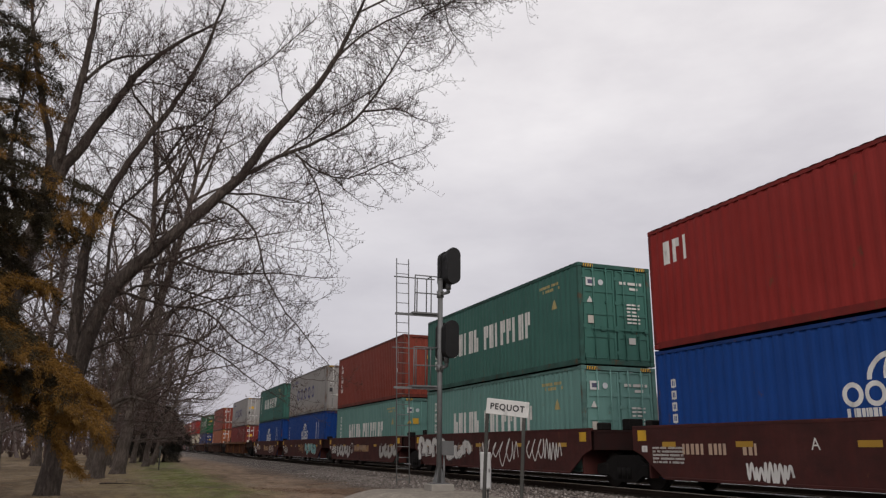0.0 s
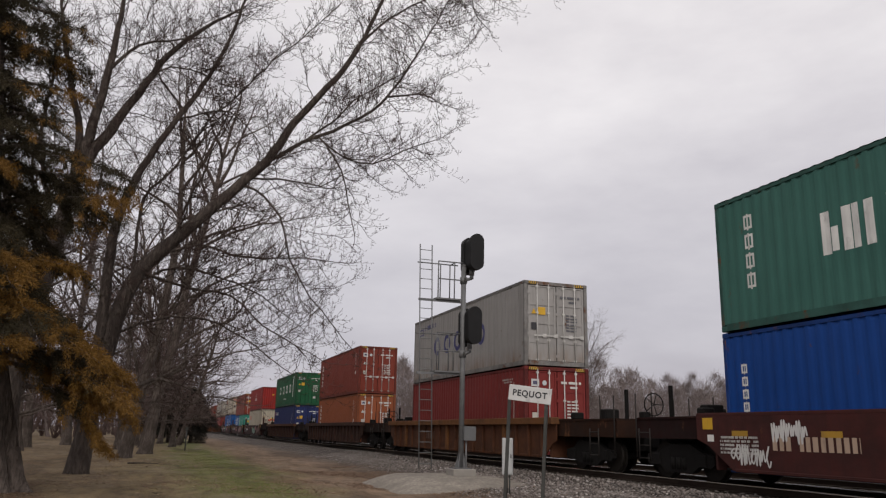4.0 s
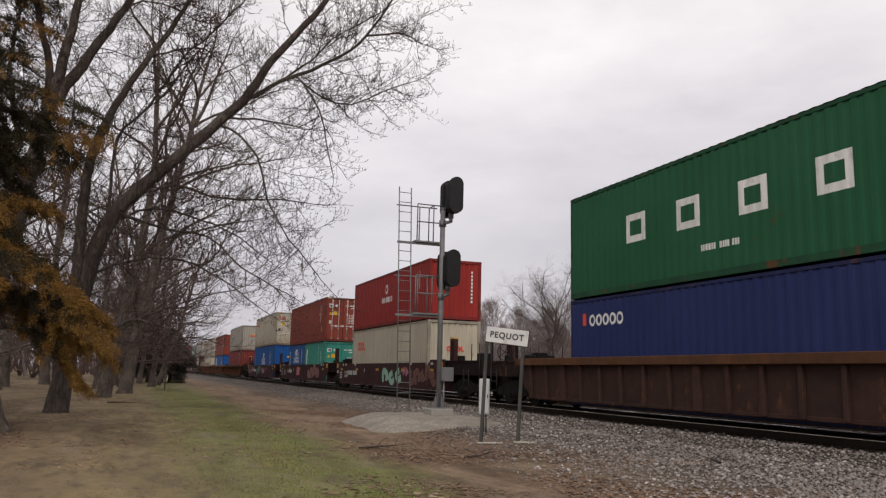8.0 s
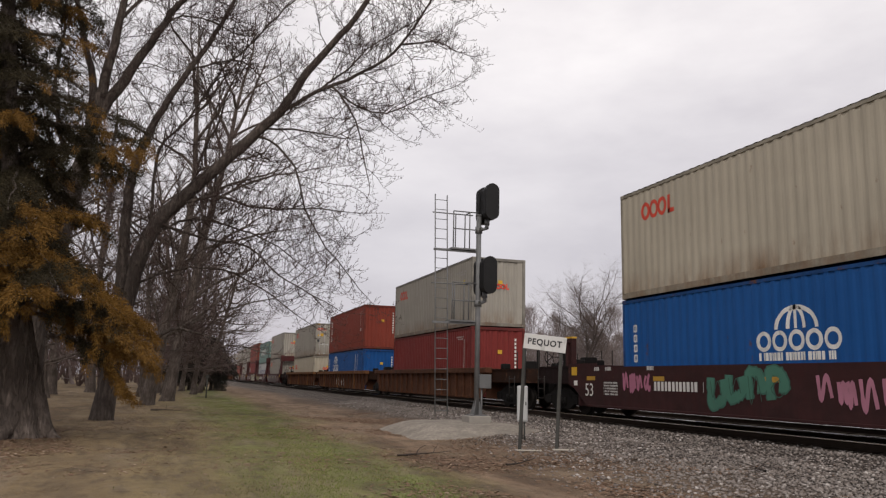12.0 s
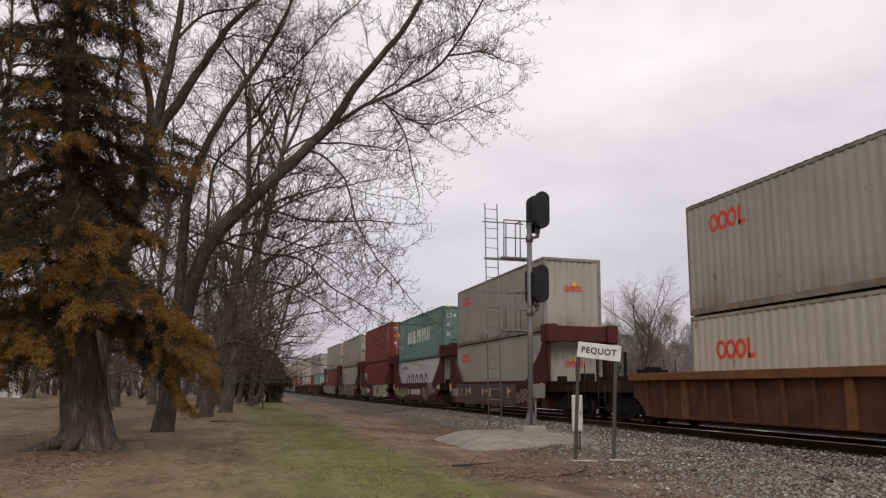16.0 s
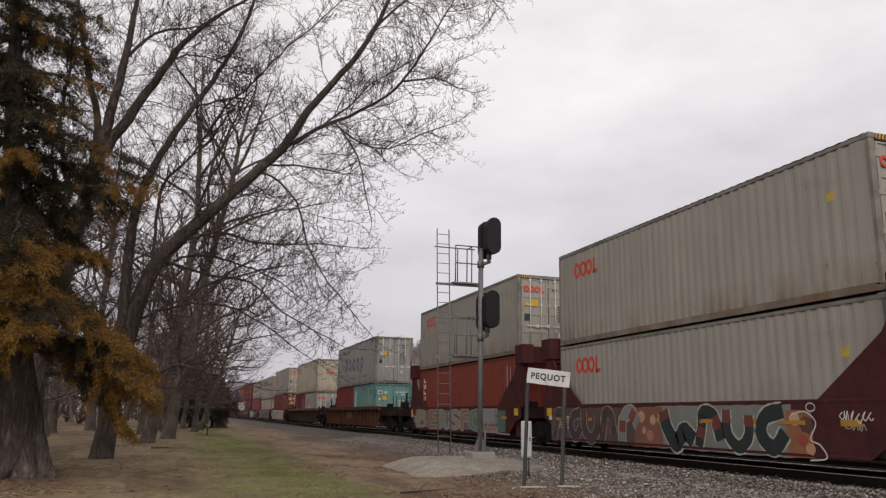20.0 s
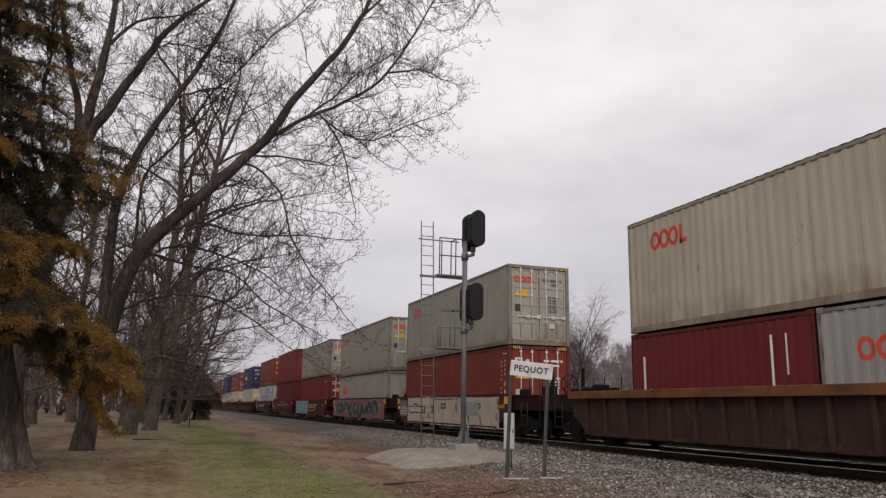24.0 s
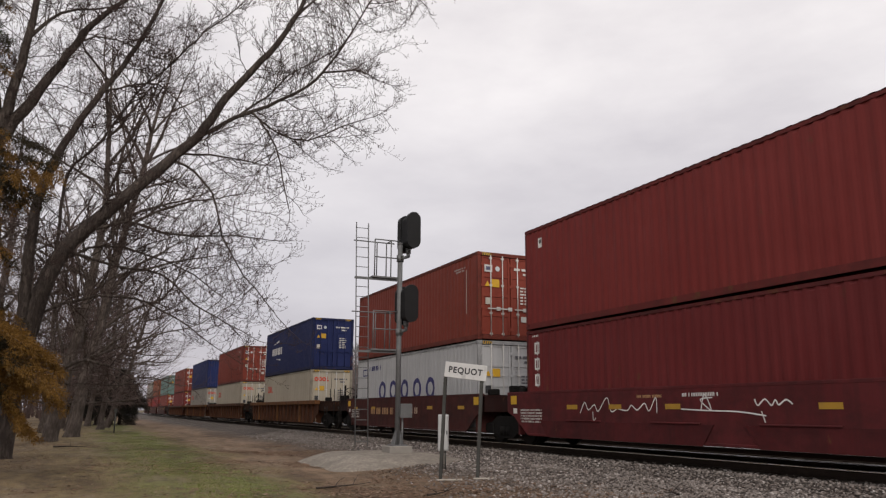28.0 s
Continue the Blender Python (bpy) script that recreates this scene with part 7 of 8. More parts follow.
def bare_tree(seed, height, radius, reach, twig, wood_mat, twig_mat, label, gaps=(0.60, 0.50, 0.36), limbs=10, rise=(20, 62), low=2, lens=(1.0, 1.0)):
    """A leafless tree at the origin; limbs climb at the angles of rise."""
    rnd = random.Random(seed)
    tree = thing("bare_tree", label, "tree", group="leafless trees")
    thick, fine = Wood(), Wood()
    stem = shoot(rnd, Vector((0, 0, -0.2)), Vector((rnd.uniform(-0.12, 0.12), rnd.uniform(-0.12, 0.12), 1)), height * 0.88, 12, 0.07, 0.05)
    levels = [(gaps[0], 1.0 * lens[0], 2.6 * lens[0], radius * 0.11, 5, (28, 65), 0.07), (gaps[1], 0.5 * lens[1], 1.4 * lens[1], twig * 1.6, 4, (25, 60), 0.08), (gaps[2], 0.25, 0.7, twig, 2, (25, 55), 0.25)]
    thick.tube([Vector((0, 0, -0.2)), Vector((0, 0, 0.3)), stem[1]], [radius * 1.6, radius * 1.15, radius * 0.95], 8)
    clothe(rnd, thick, fine, stem, radius, radius * 0.10, levels, 0, 8, 0.40, 2)
    for k in range(limbs):
        i = low + (k * (10 - low)) // limbs
        az = k * 2.4 + rnd.uniform(-0.4, 0.4)
        el = radians(rnd.uniform(*rise))
        w = Vector((math.cos(az) * math.cos(el), math.sin(az) * math.cos(el), math.sin(el)))
        b = shoot(rnd, stem[i], w, reach * rnd.uniform(0.7, 1.2) * (1.1 - 0.05 * i), 10, 0.13, 0.06)
        clothe(rnd, thick, fine, b, radius * rnd.uniform(0.20, 0.36), 0.018, levels, 0, 6, 0.15, 2)
    part("trunk", thick.mesh("trunk"), wood_mat, tree, "grey trunk and limbs")
    tagged(part("twig_haze", fine.mesh("twig_haze"), twig_mat, tree, "haze of fine bare twigs"), kind="stuff")
    return tree


def plant(templates, places, sink=0.05):
    """First place takes the template itself, the rest its copies."""
    used = set()
    for k, x, y, turn, *lean in places:
        m = pose(x, y, ground_z(x, y) - sink) @ Matrix.Rotation(radians(lean[0] if lean else 0), 4, "Y") @ Matrix.Rotation(radians(turn), 4, "Z")
        if k in used:
            copy_thing(templates[k], m)
        else:
            used.add(k)
            templates[k].matrix_basis = m


LAWN_LABEL = "leafless grey-barked tree in the row along the lawn"
lawn_trees = [bare_tree(11, 29, 0.36, 10.0, 0.015, M_ROWBARK, M_ROWTWIG, LAWN_LABEL, (0.60, 0.36, 0.22), 20, (38, 72), 2),
              bare_tree(12, 25, 0.32, 9.0, 0.015, M_ROWBARK, M_ROWTWIG, LAWN_LABEL, (0.60, 0.36, 0.22), 19, (30, 70), 2),
              bare_tree(13, 15, 0.27, 7.4, 0.015, M_ROWBARK, M_ROWTWIG, LAWN_LABEL, (0.50, 0.33, 0.22), 16, (5, 55), 2)]
plant(lawn_trees, [(1, -1.4, 42.7, 40, 9), (0, -0.5, 49.5, 120, 8), (2, -0.9, 63.9, 10, 13), (2, -5.8, 39, 25), (0, -13, 46, 300), (2, -4.4, 56, 77), (1, -16, 58, 18), (0, -6.5, 68, 150), (2, 0.4, 80, 250, 8),
                   (1, -12, 80, 99), (2, -1.0, 96, 222), (1, 1.4, 118, 64), (2, -24, 62, 80), (2, 2.6, 90, 20, 6), (2, 1.9, 74, 140, 9), (2, -2.4, 59, 210), (2, 1.3, 68, 290, 10), (1, -20, 88, 190), (2, -18, 42, 33), (1, -8.2, 60, 60), (1, -1.6, 71, 130), (2, -7.5, 52, 15)])

FAR_LABEL = "distant leafless tree at the edge of the woods"
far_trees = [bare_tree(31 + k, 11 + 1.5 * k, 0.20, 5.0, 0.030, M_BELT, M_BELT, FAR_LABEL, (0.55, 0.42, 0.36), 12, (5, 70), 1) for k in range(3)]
rnd_far = random.Random(77)
spots = []
for count, a0, a1, d0, d1 in ((18, -32, 1.2, 85, 130),):
    for k in range(count):
        a = a0 + (a1 - a0) * (k + rnd_far.random()) / count
        d = rnd_far.uniform(d0, d1)
        spots.append((k % 3, d * math.sin(radians(a)), d * math.cos(radians(a)), rnd_far.uniform(0, 360)))
plant(far_trees, spots)


lone_tree = bare_tree(52, 11.6, 0.15, 8.2, 0.019, M_FARWOOD, M_FARWOOD, "leafless fan-crowned tree standing alone beyond the tracks", (0.22, 0.17, 0.14), 30, (40, 80), 1, (0.75, 0.8))
lone_tree.matrix_basis = pose(33.6, 61.6, ground_z(33.6, 61.6) - 0.05, 0, 0, 20)
tagged(copy_thing(lone_tree, pose(44.5, 36.5, ground_z(44.5, 36.5) - 0.05, 0, 0, 130)), "leafless spreading tree close behind the far signal")


def far_woods(seed, count, a0, a1, d0, d1, h0, h1, mat, label, per=420, thin=0.042):
    """Woods in the distance: trunks and a haze of twigs that climb and spread, crown by crown."""
    rng_w = np.random.default_rng(seed)
    P = []
    for k in range(count):
        a, d = radians(a0 + (a1 - a0) * (k + rng_w.random()) / count), rng_w.uniform(d0, d1)
        x, y, h = d * math.sin(a), d * math.cos(a), rng_w.uniform(h0, h1)
        z = ground_z(x, y)
        wide = h * rng_w.uniform(0.22, 0.36)
        n = per
        u = rng_w.random(n) ** 0.8
        ang = rng_w.uniform(0, 6.283, n)
        rad = wide * np.sin(np.pi * np.clip(u * 0.86 + 0.10, 0, 1)) * rng_w.random(n) ** 0.6
        base = np.stack([x + rad * np.cos(ang), y + rad * np.sin(ang), z + h * (0.04 + 0.88 * u)], 1)
        up = np.stack([0.5 * np.cos(ang) * rad / wide, 0.5 * np.sin(ang) * rad / wide, np.full(n, 0.75)], 1) + rng_w.normal(0, 0.38, (n, 3))
        up /= np.linalg.norm(up, axis=1, keepdims=True)
        ln = (rng_w.uniform(0.5, 1.6, n) * h / 12)[:, None]
        wd = rng_w.uniform(0.6, 1.4, n)[:, None] * thin
        across = np.cross(up, rng_w.normal(0, 1, (n, 3)))
        across /= np.linalg.norm(across, axis=1, keepdims=True)
        P.append(np.stack([base - across * wd, base + across * wd, base + up * ln], 1))
        # stems
        for s in range(5):
            top = np.array([x + rng_w.normal(0, wide * 0.5), y + rng_w.normal(0, wide * 0.5), z + h * rng_w.uniform(0.6, 0.95)])
            foot = np.array([x, y, z - 0.1])
            for w in ((1, 0, 0), (0, 1, 0)):
                e = np.array(w) * (0.22 if s == 0 else 0.11)
                P.append(np.stack([foot - e, foot + e, top])[None])
    P = np.concatenate(P)
    me = mesh_of("far_woods", P.reshape(-1, 3).tolist(), np.arange(len(P) * 3).reshape(-1, 3).tolist())
    me.materials.append(mat)
    tagged(new("far_woods", me), label, "woods", kind="stuff")


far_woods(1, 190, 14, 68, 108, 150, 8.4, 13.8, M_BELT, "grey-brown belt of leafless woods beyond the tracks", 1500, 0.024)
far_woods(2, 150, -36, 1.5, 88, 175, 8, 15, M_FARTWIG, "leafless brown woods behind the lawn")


# ---- spruces ----
def needles(rng, centres, ways, blades, size, radius):
    """Fine needles that clothe a shoot round each centre: vertices and triangles."""
    n = len(centres) * blades
    c = np.repeat(np.asarray(centres), blades, 0)
    way = np.repeat(np.asarray(ways), blades, 0)
    o = rng.normal(0, 1, (n, 3)) * radius * 0.5
    o += way * rng.uniform(-1, 1, (n, 1)) * radius * 1.1
    w = o / (np.linalg.norm(o, axis=1, keepdims=True) + 1e-6) * 0.7 + way * 0.9 + rng.normal(0, 0.35, (n, 3))
    w /= np.linalg.norm(w, axis=1, keepdims=True)
    s = np.cross(w, rng.normal(0, 1, (n, 3)))
    s /= np.linalg.norm(s, axis=1, keepdims=True)
    ln, wd = size * rng.uniform(0.6, 1.4, (n, 1)), size * rng.uniform(0.09, 0.17, (n, 1))
    p = c + o
    P = np.stack([p - s * wd, p + s * wd, p + w * ln], 1)
    return P.reshape(-1, 3).tolist(), np.arange(3 * n).reshape(n, 3).tolist()


def ridged_trunk(wood, stem, radii, seed, sides=40):
    """A trunk with upright bark ridges and a flared foot."""
    base, n = len(wood.v), len(stem)
    for i, (p, r) in enumerate(zip(stem, radii)):
        for k in range(sides):
            a = 2 * math.pi * k / sides
            rr = r * (1 + 0.17 * noise.noise((math.cos(a) * 3 + seed, math.sin(a) * 3, p.z * 0.35)) + 0.05 * (-1) ** k + 0.04 * noise.noise((k * 1.7, p.z * 1.1, seed)))
            wood.v.append((p.x + rr * math.cos(a), p.y + rr * math.sin(a), p.z))
    for i in range(n - 1):
        for k in range(sides):
            j = (k + 1) % sides
            wood.f.append((base + i * sides + k, base + i * sides + j, base + (i + 1) * sides + j, base + (i + 1) * sides + k))


def spruce(name, label, seed, x, y, height, wide, trunk_r, low, boughs, sprays, blades, size, brown, mats, lean=0.0, lop=0.0, arms=(), taper=0.85):
    rnd, rng = random.Random(seed), np.random.default_rng(seed)
    tree = thing(name, label, "tree", pose(x, y, ground_z(x, y) - 0.05))
    wood = Wood()
    stem = [Vector((lean * (k / 29) + 0.05 * math.sin(k * 0.4), 0.05 * math.cos(k * 0.5), height * (k / 29) ** 1.2 - 0.1)) for k in range(30)]
    radii = [trunk_r * (1 + 0.30 * math.exp(-(p.z + 0.1) / 0.35)) * (1 - 0.93 * (p.z + 0.1) / (height + 0.1)) * (0.62 + 0.38 * math.exp(-max(0, p.z - 1.2) / 2.2)) for p in stem]
    ridged_trunk(wood, stem, radii, seed)
    if trunk_r > 0.3:
        for a, far in ((3.75, 1.5), (4.3, 0.8), (5.9, 0.6), (1.4, 0.8), (3.2, 0.8)):
            c, s = math.cos(a), math.sin(a)
            wood.tube([Vector((0.22 * c, 0.22 * s, 0.95)), Vector((0.50 * c, 0.50 * s, 0.30)), Vector((0.4 * c + 0.6 * far * c, 0.4 * s + 0.6 * far * s, 0.04)), Vector((0.5 * c + far * c, 0.5 * s + far * s, -0.10))], [0.26, 0.20, 0.13, 0.05], 8)
    green, tan = ([], []), ([], [])
    for i in range(boughs + len(arms)):
        k = min(1.0, (i + rnd.random()) / boughs)
        z = low + (height - low - 0.4) * k ** 1.1
        az = i * 2.39996 + rnd.uniform(-0.3, 0.3)
        c, s = math.cos(az), math.sin(az)
        R = (wide * (1 - k) ** taper * rnd.uniform(0.55, 1.12) + 0.4) * (1 - lop * c)
        n = 8
        foot = lean * z / height
        pts, sag = [], rnd.uniform(-0.32, 0.30)
        for j in range(n + 1):
            t = j / n
            # level first, then hanging, the tip turned up a little
            drop = sag * R * t - (0.42 if z < low + 2.2 else 0.26) * R * t ** 2.0 + 0.16 * R * max(0, t - 0.75)
            pts.append(Vector((foot + c * R * t + rnd.gauss(0, 0.05), s * R * t + rnd.gauss(0, 0.05), z + drop)))
        if i >= boughs:
            # a long low bough that hangs free
            k, pts = 0.02, smooth_path(arms[i - boughs], 0.2)
            n = len(pts) - 1
            R = sum((b - a).length for a, b in zip(pts, pts[1:])) * 1.35
            c, s = (pts[-1] - pts[0]).xy.normalized()
        wood.tube(pts, [max(0.008, trunk_r * 0.11 * (1 - 0.88 * j / n)) for j in range(n + 1)], 5)
        ahead, side = Vector((c, s, 0)), Vector((-s, c, 0))
        m = max(4, int(sprays * R / wide * (1 if k < 0.4 else 0.80)))
        foot_t = 0.16 if k < 0.25 else 0.03
        for j in range(m):
            t = foot_t + (1 - foot_t) * (j + rnd.random()) / m
            q = min(n - 0.001, t * n)
            a = pts[int(q)].lerp(pts[int(q) + 1], q - int(q))
            length = (0.30 + 0.55 * math.sin(math.pi * min(1, 0.15 + t * 0.8))) * min(1.25, 0.32 * R) * rnd.uniform(0.6, 1.2) * (size / 0.06) ** 0.3
            w = (ahead * rnd.uniform(0.3, 0.9) + side * ((-1) ** j) * rnd.uniform(0.5, 1.0)).normalized()
            steps = max(2, int(length / (size * 1.7)))
            hang = rnd.uniform(0.18, 0.78)
            for g in range(steps + 1):
                u = g / steps
                # a branchlet that leaves the bough sideways and then hangs
                at_ = a + w * length * (u - 0.38 * hang * u * u) + Vector((rnd.gauss(0, size * 0.35), rnd.gauss(0, size * 0.35), -hang * length * u ** 1.6 + rnd.gauss(0, size * 0.35)))
                # tips brown off; sprays near the stem take the dark copy as painted shade
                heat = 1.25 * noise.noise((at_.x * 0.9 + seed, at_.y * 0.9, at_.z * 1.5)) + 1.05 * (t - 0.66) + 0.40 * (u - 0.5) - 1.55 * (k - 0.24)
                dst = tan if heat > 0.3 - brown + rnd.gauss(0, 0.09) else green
                dst[0].append(tuple(at_))
                fall = Vector((w.x * (1 - 0.76 * hang * u), w.y * (1 - 0.76 * hang * u), -1.6 * hang * u ** 0.6 - 0.05)).normalized()
                dst[1].append(tuple(fall))
    part("trunk", wood.mesh("trunk"), M_SPRUCEBARK, tree, "stout grey ridged trunk with flared roots")
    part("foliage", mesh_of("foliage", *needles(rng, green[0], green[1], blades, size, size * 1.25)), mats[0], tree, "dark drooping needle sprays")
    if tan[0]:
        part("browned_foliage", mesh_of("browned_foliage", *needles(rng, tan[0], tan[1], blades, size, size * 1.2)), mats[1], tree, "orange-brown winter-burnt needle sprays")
    return tree


ARMS = (((0.35, -0.3, 2.45), (1.0, -0.5, 2.35), (1.65, -0.6, 1.75), (2.25, -0.6, 1.0)), ((-0.4, -0.35, 2.6), (-1.1, -0.5, 2.75), (-1.9, -0.6, 2.2), (-2.7, -0.6, 1.55)),
        ((0.3, 0.1, 3.2), (1.2, -0.1, 3.3), (2.1, -0.2, 3.0), (2.7, -0.2, 2.5)), ((-0.3, -0.5, 3.4), (-0.9, -1.2, 3.5), (-1.4, -1.7, 3.1), (-1.7, -2.0, 2.6)))
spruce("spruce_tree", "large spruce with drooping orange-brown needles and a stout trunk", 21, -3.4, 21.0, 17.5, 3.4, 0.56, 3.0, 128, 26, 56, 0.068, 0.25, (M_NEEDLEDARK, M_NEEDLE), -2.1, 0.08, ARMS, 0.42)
spruce("dark_conifer", "dark evergreen at the far end of the lawn", 22, 3.5, 90, 6.0, 2.7, 0.18, 2.5, 64, 22, 44, 0.18, -3.0, (M_DARKNEEDLE, M_DARKNEEDLE))
spruce("dark_conifer", "dark evergreen among the trees along the lawn", 23, 1.2, 86, 7.6, 2.9, 0.20, 2.4, 70, 22, 44, 0.18, -3.0, (M_DARKNEEDLE, M_DARKNEEDLE))

# ---- a white house beyond the lawn ----
def far_house(x, y, turn):
    h = thing("house", "small white house with a grey roof beyond the trees", "house", pose(x, y, ground_z(x, y) - 0.1, 0, 0, turn))
    wall = plain("white_siding", (0.72, 0.71, 0.68), 0.7, 0, 0.08, 2)
    roof = plain("grey_shingles", (0.16, 0.15, 0.145), 0.9, 0, 0.25, 3)
    dark = plain("dark_window_glass", (0.03, 0.035, 0.04), 0.15, 0, 0.1)
    part("wall", box(-5, 5, -3.5, 3.5, 0, 2.9), wall, h)
    part("roof", slab([(-4.0, 2.85), (4.0, 2.85), (0, 5.0)], 0, -5.4, 5.4), roof, h)
    for px in (-3.2, 0.6, 3.4):
        w = part("window", box(px - 0.5, px + 0.5, -3.53, -3.502, 1.0, 2.2), dark, h)
        part("frame", box(px - 0.6, px + 0.6, -3.55, -3.532, 2.2, 2.3), wall, w)
        part("sill", box(px - 0.6, px + 0.6, -3.57, -3.532, 0.9, 1.0), wall, w)
    part("door", box(-1.7, -0.75, -3.53, -3.502, 0.1, 2.15), roof, h)


far_house(-27.0, 91.7, 12)
far_house(0.5, 205, -8)


def lawn_post(x, y):
    p = thing("marker_post", "thin dark post standing at the far end of the lawn", "post", pose(x, y, ground_z(x, y) - 0.1))
    part("shaft", tube((0, 0, 0), (0, 0, 1.45), 0.045, 0.04, 8), M_POST, p)
    part("cap", box(-0.10, 0.10, -0.03, 0.03, 1.45, 1.70, 0.01), M_POST, p)


lawn_post(2.0, 58.0)

# ---- loose stones, grass, litter ----
def stuff(name, v, f, mat, label, category):
    me = bpy.data.meshes.new(name)
    me.vertices.add(len(v))
    me.vertices.foreach_set("co", np.asarray(v, dtype=np.float32).ravel())
    f = np.asarray(f, dtype=np.int32)
    n, k = f.shape
    me.loops.add(n * k)
    me.loops.foreach_set("vertex_index", f.ravel())
    me.polygons.add(n)
    me.polygons.foreach_set("loop_start", np.arange(0, n * k, k, dtype=np.int32))
    me.update()
    me.validate()
    me.materials.append(mat)
    ob = new(name, me)
    return tagged(ob, label, category, kind="stuff")


def ground_heights(x, y):
    return np.array([ground_z(a, b) for a, b in zip(x, y)])


def scatter_stones(rng, x, y, size, sink=0.25):
    """Faceted, squashed and turned octahedra-like chips."""
    n = len(x)
    base = np.array([(1, 0, 0), (-0.9, 0.1, 0), (0, 1, 0.1), (0.1, -0.95, 0), (0.1, 0, 0.8), (0, 0.1, -0.8), (0.6, 0.6, 0.35), (-0.55, -0.6, 0.3)], dtype=np.float32)
    tris = np.array([(0, 6, 4), (6, 2, 4), (2, 1, 4), (1, 7, 4), (7, 3, 4), (3, 0, 4), (6, 0, 5), (2, 6, 5), (1, 2, 5), (7, 1, 5), (3, 7, 5), (0, 3, 5)])
    z = ground_heights(x, y)
    jit = base[None] * rng.uniform(0.7, 1.25, (n, 8, 1)) * np.stack([np.ones(n), rng.uniform(0.6, 1, n), rng.uniform(0.45, 0.85, n)], 1)[:, None, :]
    a, b = rng.uniform(0, 6.283, n), rng.normal(0, 0.5, n)
    ca, sa, cb, sb = np.cos(a), np.sin(a), np.cos(b), np.sin(b)
    X, Y, Z = jit[..., 0], jit[..., 1], jit[..., 2]
    Y, Z = Y * cb[:, None] - Z * sb[:, None], Y * sb[:, None] + Z * cb[:, None]
    X, Y = X * ca[:, None] - Y * sa[:, None], X * sa[:, None] + Y * ca[:, None]
    s = size[:, None]
    P = np.stack([X * s + x[:, None], Y * s + y[:, None], Z * s + z[:, None] + s * sink], -1)
    F = (tris[None] + (np.arange(n) * 8)[:, None, None]).reshape(-1, 3)
    return P.reshape(-1, 3), F


rng = np.random.default_rng(5)
N_ST = 26000
sx = np.concatenate([rng.triangular(5.4, 10.2, 11.7, N_ST), rng.uniform(10.6, 14.5, 2500)])
sy = np.concatenate([6.5 + 40 * rng.random(N_ST) ** 1.7, 6 + 45 * rng.random(2500) ** 1.6])
# the verge keeps free of ballast up to a line that draws near the track with distance
keep = sx > np.clip(6.1 + 0.17 * (sy - 10), 5.6, 8.7) + rng.normal(0, 0.55, len(sx))
sx, sy = sx[keep], sy[keep]
ss = rng.uniform(0.016, 0.058, len(sx)) * rng.uniform(0.7, 1.0, len(sx))
v, f = scatter_stones(rng, sx, sy, ss)
stuff("ballast_stones", v, f, M_STONE, "angular grey and pinkish ballast stones", "ballast")


def blades_of(rng, x, y, height, wide, lean):
    n = len(x)
    z = ground_heights(x, y)
    a = rng.uniform(0, 6.283, n)
    lx, ly = np.cos(a) * lean * height, np.sin(a) * lean * height
    px, py = -np.sin(a) * wide, np.cos(a) * wide
    P = np.empty((n, 3, 3))
    P[:, 0] = np.stack([x - px, y - py, z - 0.01], 1)
    P[:, 1] = np.stack([x + px, y + py, z - 0.01], 1)
    P[:, 2] = np.stack([x + lx, y + ly, z + height], 1)
    return P.reshape(-1, 3), np.arange(3 * n).reshape(n, 3)


N_GR = 72000
gx = rng.normal(2.45, 0.72, N_GR)
gy = 9 + 50 * rng.random(N_GR) ** 1.5
gx = gx + 0.18 * np.sin(gy * 0.9) + (gx - 2.25) * np.clip((gy - 20) / 40, 0, 1)
keep = np.array([noise.noise((a * 0.9, b * 0.45, 11)) for a, b in zip(gx, gy)]) + rng.normal(0, 0.15, N_GR) > -0.22
gx, gy = gx[keep], gy[keep]
N_GR = len(gx)
v, f = blades_of(rng, gx, gy, rng.uniform(0.010, 0.034, N_GR), rng.uniform(0.003, 0.008, N_GR), rng.uniform(0.3, 1.3, N_GR))
stuff("grass", v, f, M_GRASS, "short green spring grass in a mown strip", "grass")
N_DG = 76000
gx = rng.uniform(-10, 6.6, N_DG)
gy = 9 + 45 * rng.random(N_DG) ** 1.6
keep = np.array([noise.noise((a * 0.5, b * 0.35, 7)) for a, b in zip(gx, gy)]) + 0.5 * np.array([noise.noise((a * 1.7, b * 0.9, 2)) for a, b in zip(gx, gy)]) > 0.10
gx, gy = gx[keep], gy[keep]
n = len(gx)
v, f = blades_of(rng, gx, gy, rng.uniform(0.008, 0.030, n), rng.uniform(0.003, 0.008, n), rng.uniform(0.5, 1.8, n))
stuff("dry_grass", v, f, M_STRAW, "thin straw-coloured grass on bare soil", "grass")

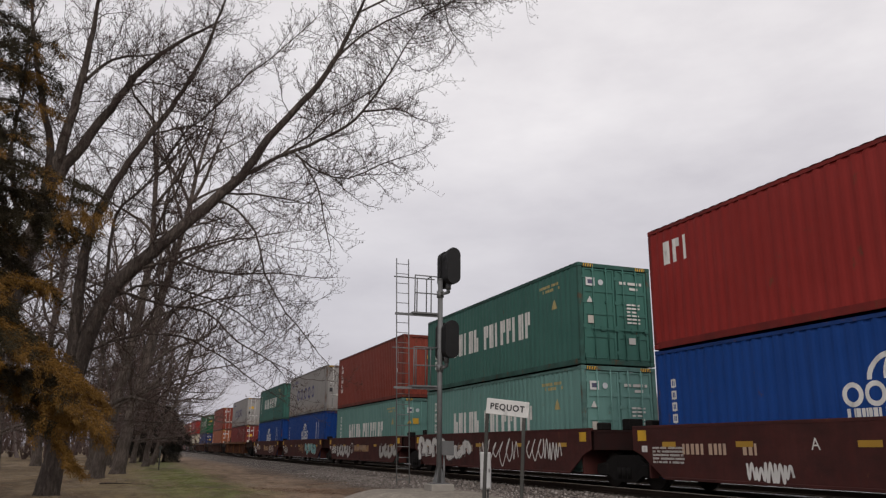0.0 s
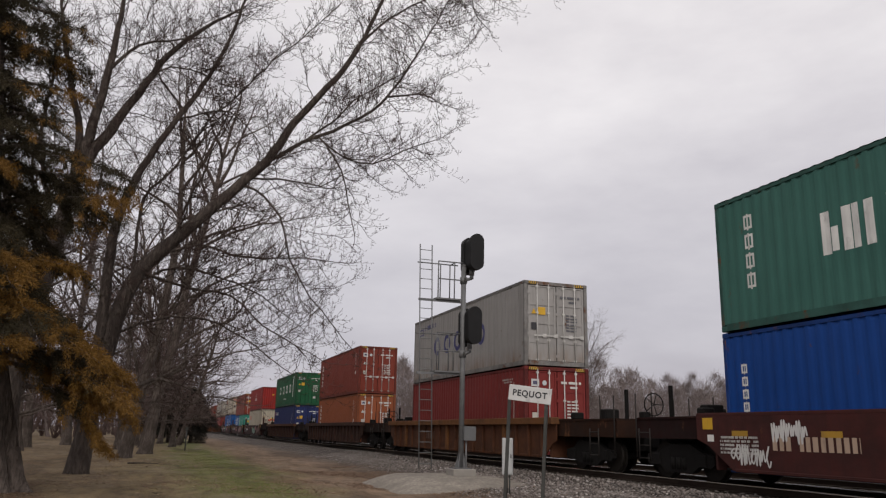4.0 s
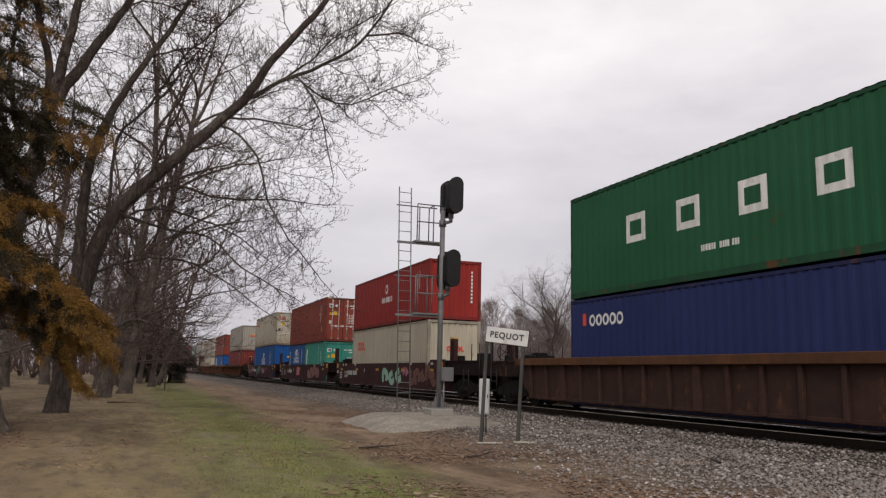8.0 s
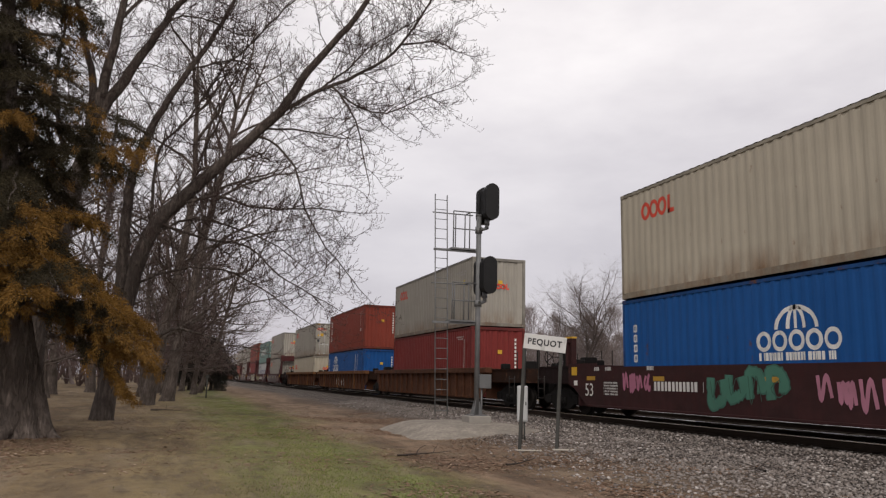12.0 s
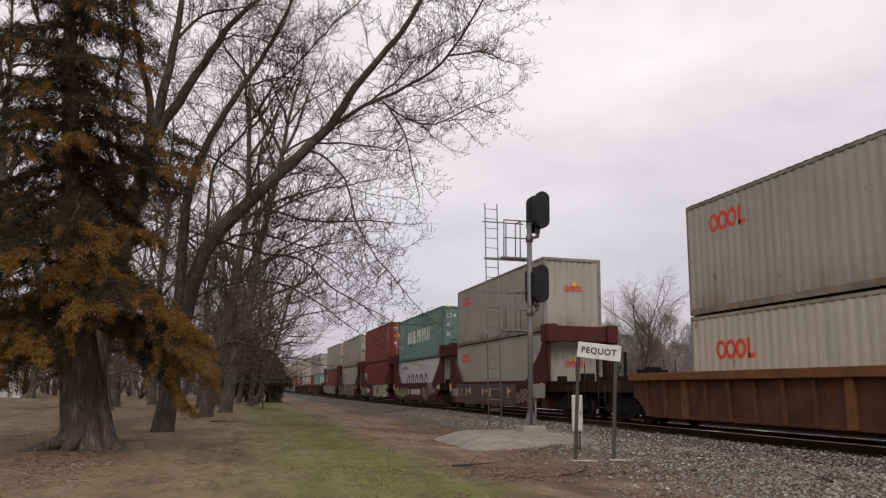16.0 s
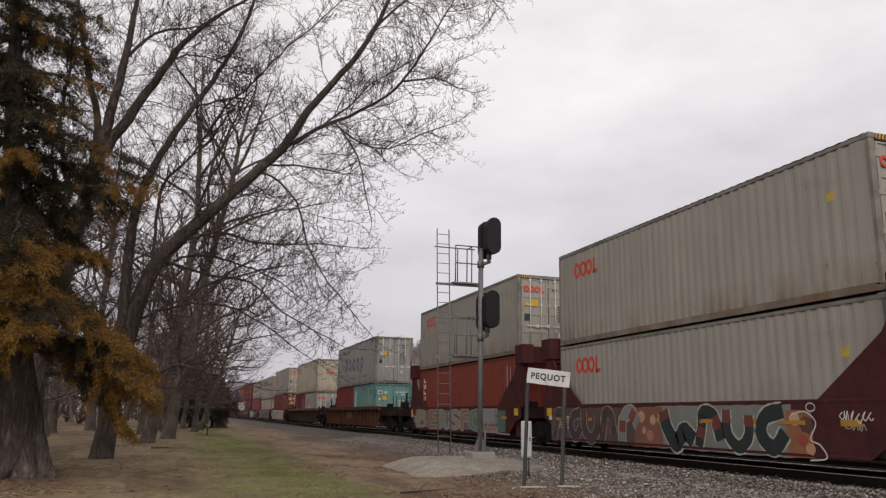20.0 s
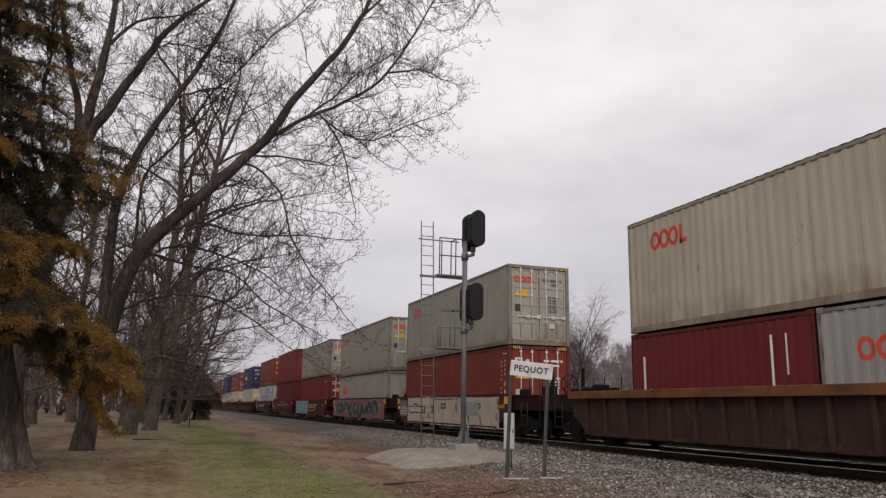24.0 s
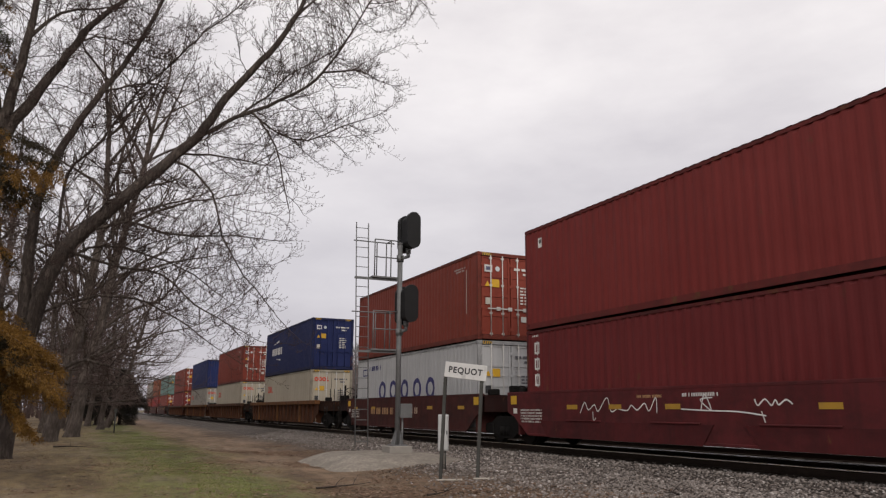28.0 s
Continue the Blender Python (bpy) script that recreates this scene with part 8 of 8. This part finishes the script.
N_LI = 26000
lx = np.concatenate([rng.uniform(-9, 6.5, N_LI), rng.normal(6.1, 1.35, 40000), rng.normal(-3.6, 2.2, 16000)])
ly = np.concatenate([8 + 34 * rng.random(N_LI) ** 1.5, 7 + 26 * rng.random(40000) ** 1.4, rng.normal(19.5, 4.0, 16000)])
keep = np.array([noise.noise((a * 0.45, b * 0.30, 3)) for a, b in zip(lx, ly)]) + rng.normal(0, 0.12, len(lx)) > 0.02
lx, ly = lx[keep], ly[keep]
n = len(lx)
lz = ground_heights(lx, ly)
la, ls = rng.uniform(0, 6.283, n), rng.uniform(0.010, 0.060, n) * rng.uniform(0.5, 1.0, n)
quad = np.array([(-1, -0.5), (1, -0.4), (0.9, 0.5), (-0.8, 0.6)])
stick = rng.random(n) < 0.05
lw, ls = np.where(stick, ls * 0.16, ls), np.where(stick, ls * 3.6, ls)
P = np.empty((n, 4, 3))
for k in range(4):
    qx, qy = quad[k]
    P[:, k, 0] = lx + ls * qx * np.cos(la) - lw * qy * np.sin(la)
    P[:, k, 1] = ly + ls * qx * np.sin(la) + lw * qy * np.cos(la)
    P[:, k, 2] = lz + 0.006 + rng.uniform(0, 0.015, n)
stuff("leaf_litter", P.reshape(-1, 3), np.arange(4 * n).reshape(n, 4), M_LITTER, "dry leaves, bark bits and twigs on bare soil", "leaf litter")


def fallen_branch(x, y, turn, length, seed, fat=1.0):
    rnd = random.Random(seed)
    b = thing("fallen_branch", "dead grey branch lying on the lawn", "branch", pose(x, y, ground_z(x, y) + 0.03, 0, 0, turn))
    w = Wood()
    pts = shoot(rnd, Vector((0, 0, 0.01)), Vector((1, 0, 0.02)), length, 6, 0.12, 0.0)
    for p in pts:
        p.z = abs(p.z) * 0.3 + 0.02
    w.tube(pts, [fat * r for r in (0.020, 0.019, 0.016, 0.013, 0.010, 0.007, 0.004)], 6)
    for k in (2, 3, 4):
        q = shoot(rnd, pts[k], Vector((0.6, rnd.choice((-1, 1)) * 0.8, 0.25)), length * 0.35, 4, 0.15, 0.05)
        w.tube(q, [0.009, 0.008, 0.006, 0.005, 0.003], 5)
    part("wood", w.mesh("wood"), M_BARK, b)


fallen_branch(-1.0, 36.0, -14, 1.3, 1, 1.8)
fallen_branch(5.9, 13.6, 35, 1.1, 2)
fallen_branch(4.3, 15.4, 8, 1.3, 3)
fallen_branch(9.0, 10.4, 60, 0.8, 4)


# ---- what moves ----
def run(t):
    """Metres that the train has gone at t seconds."""
    return 15.83 * t + 0.0061 * t * t


def motions():
    for ob, x, y, z in TRAIN:
        walk(ob, [(t, pose(x, y - run(t), z)) for t in range(0, 29, 2)])


motions()
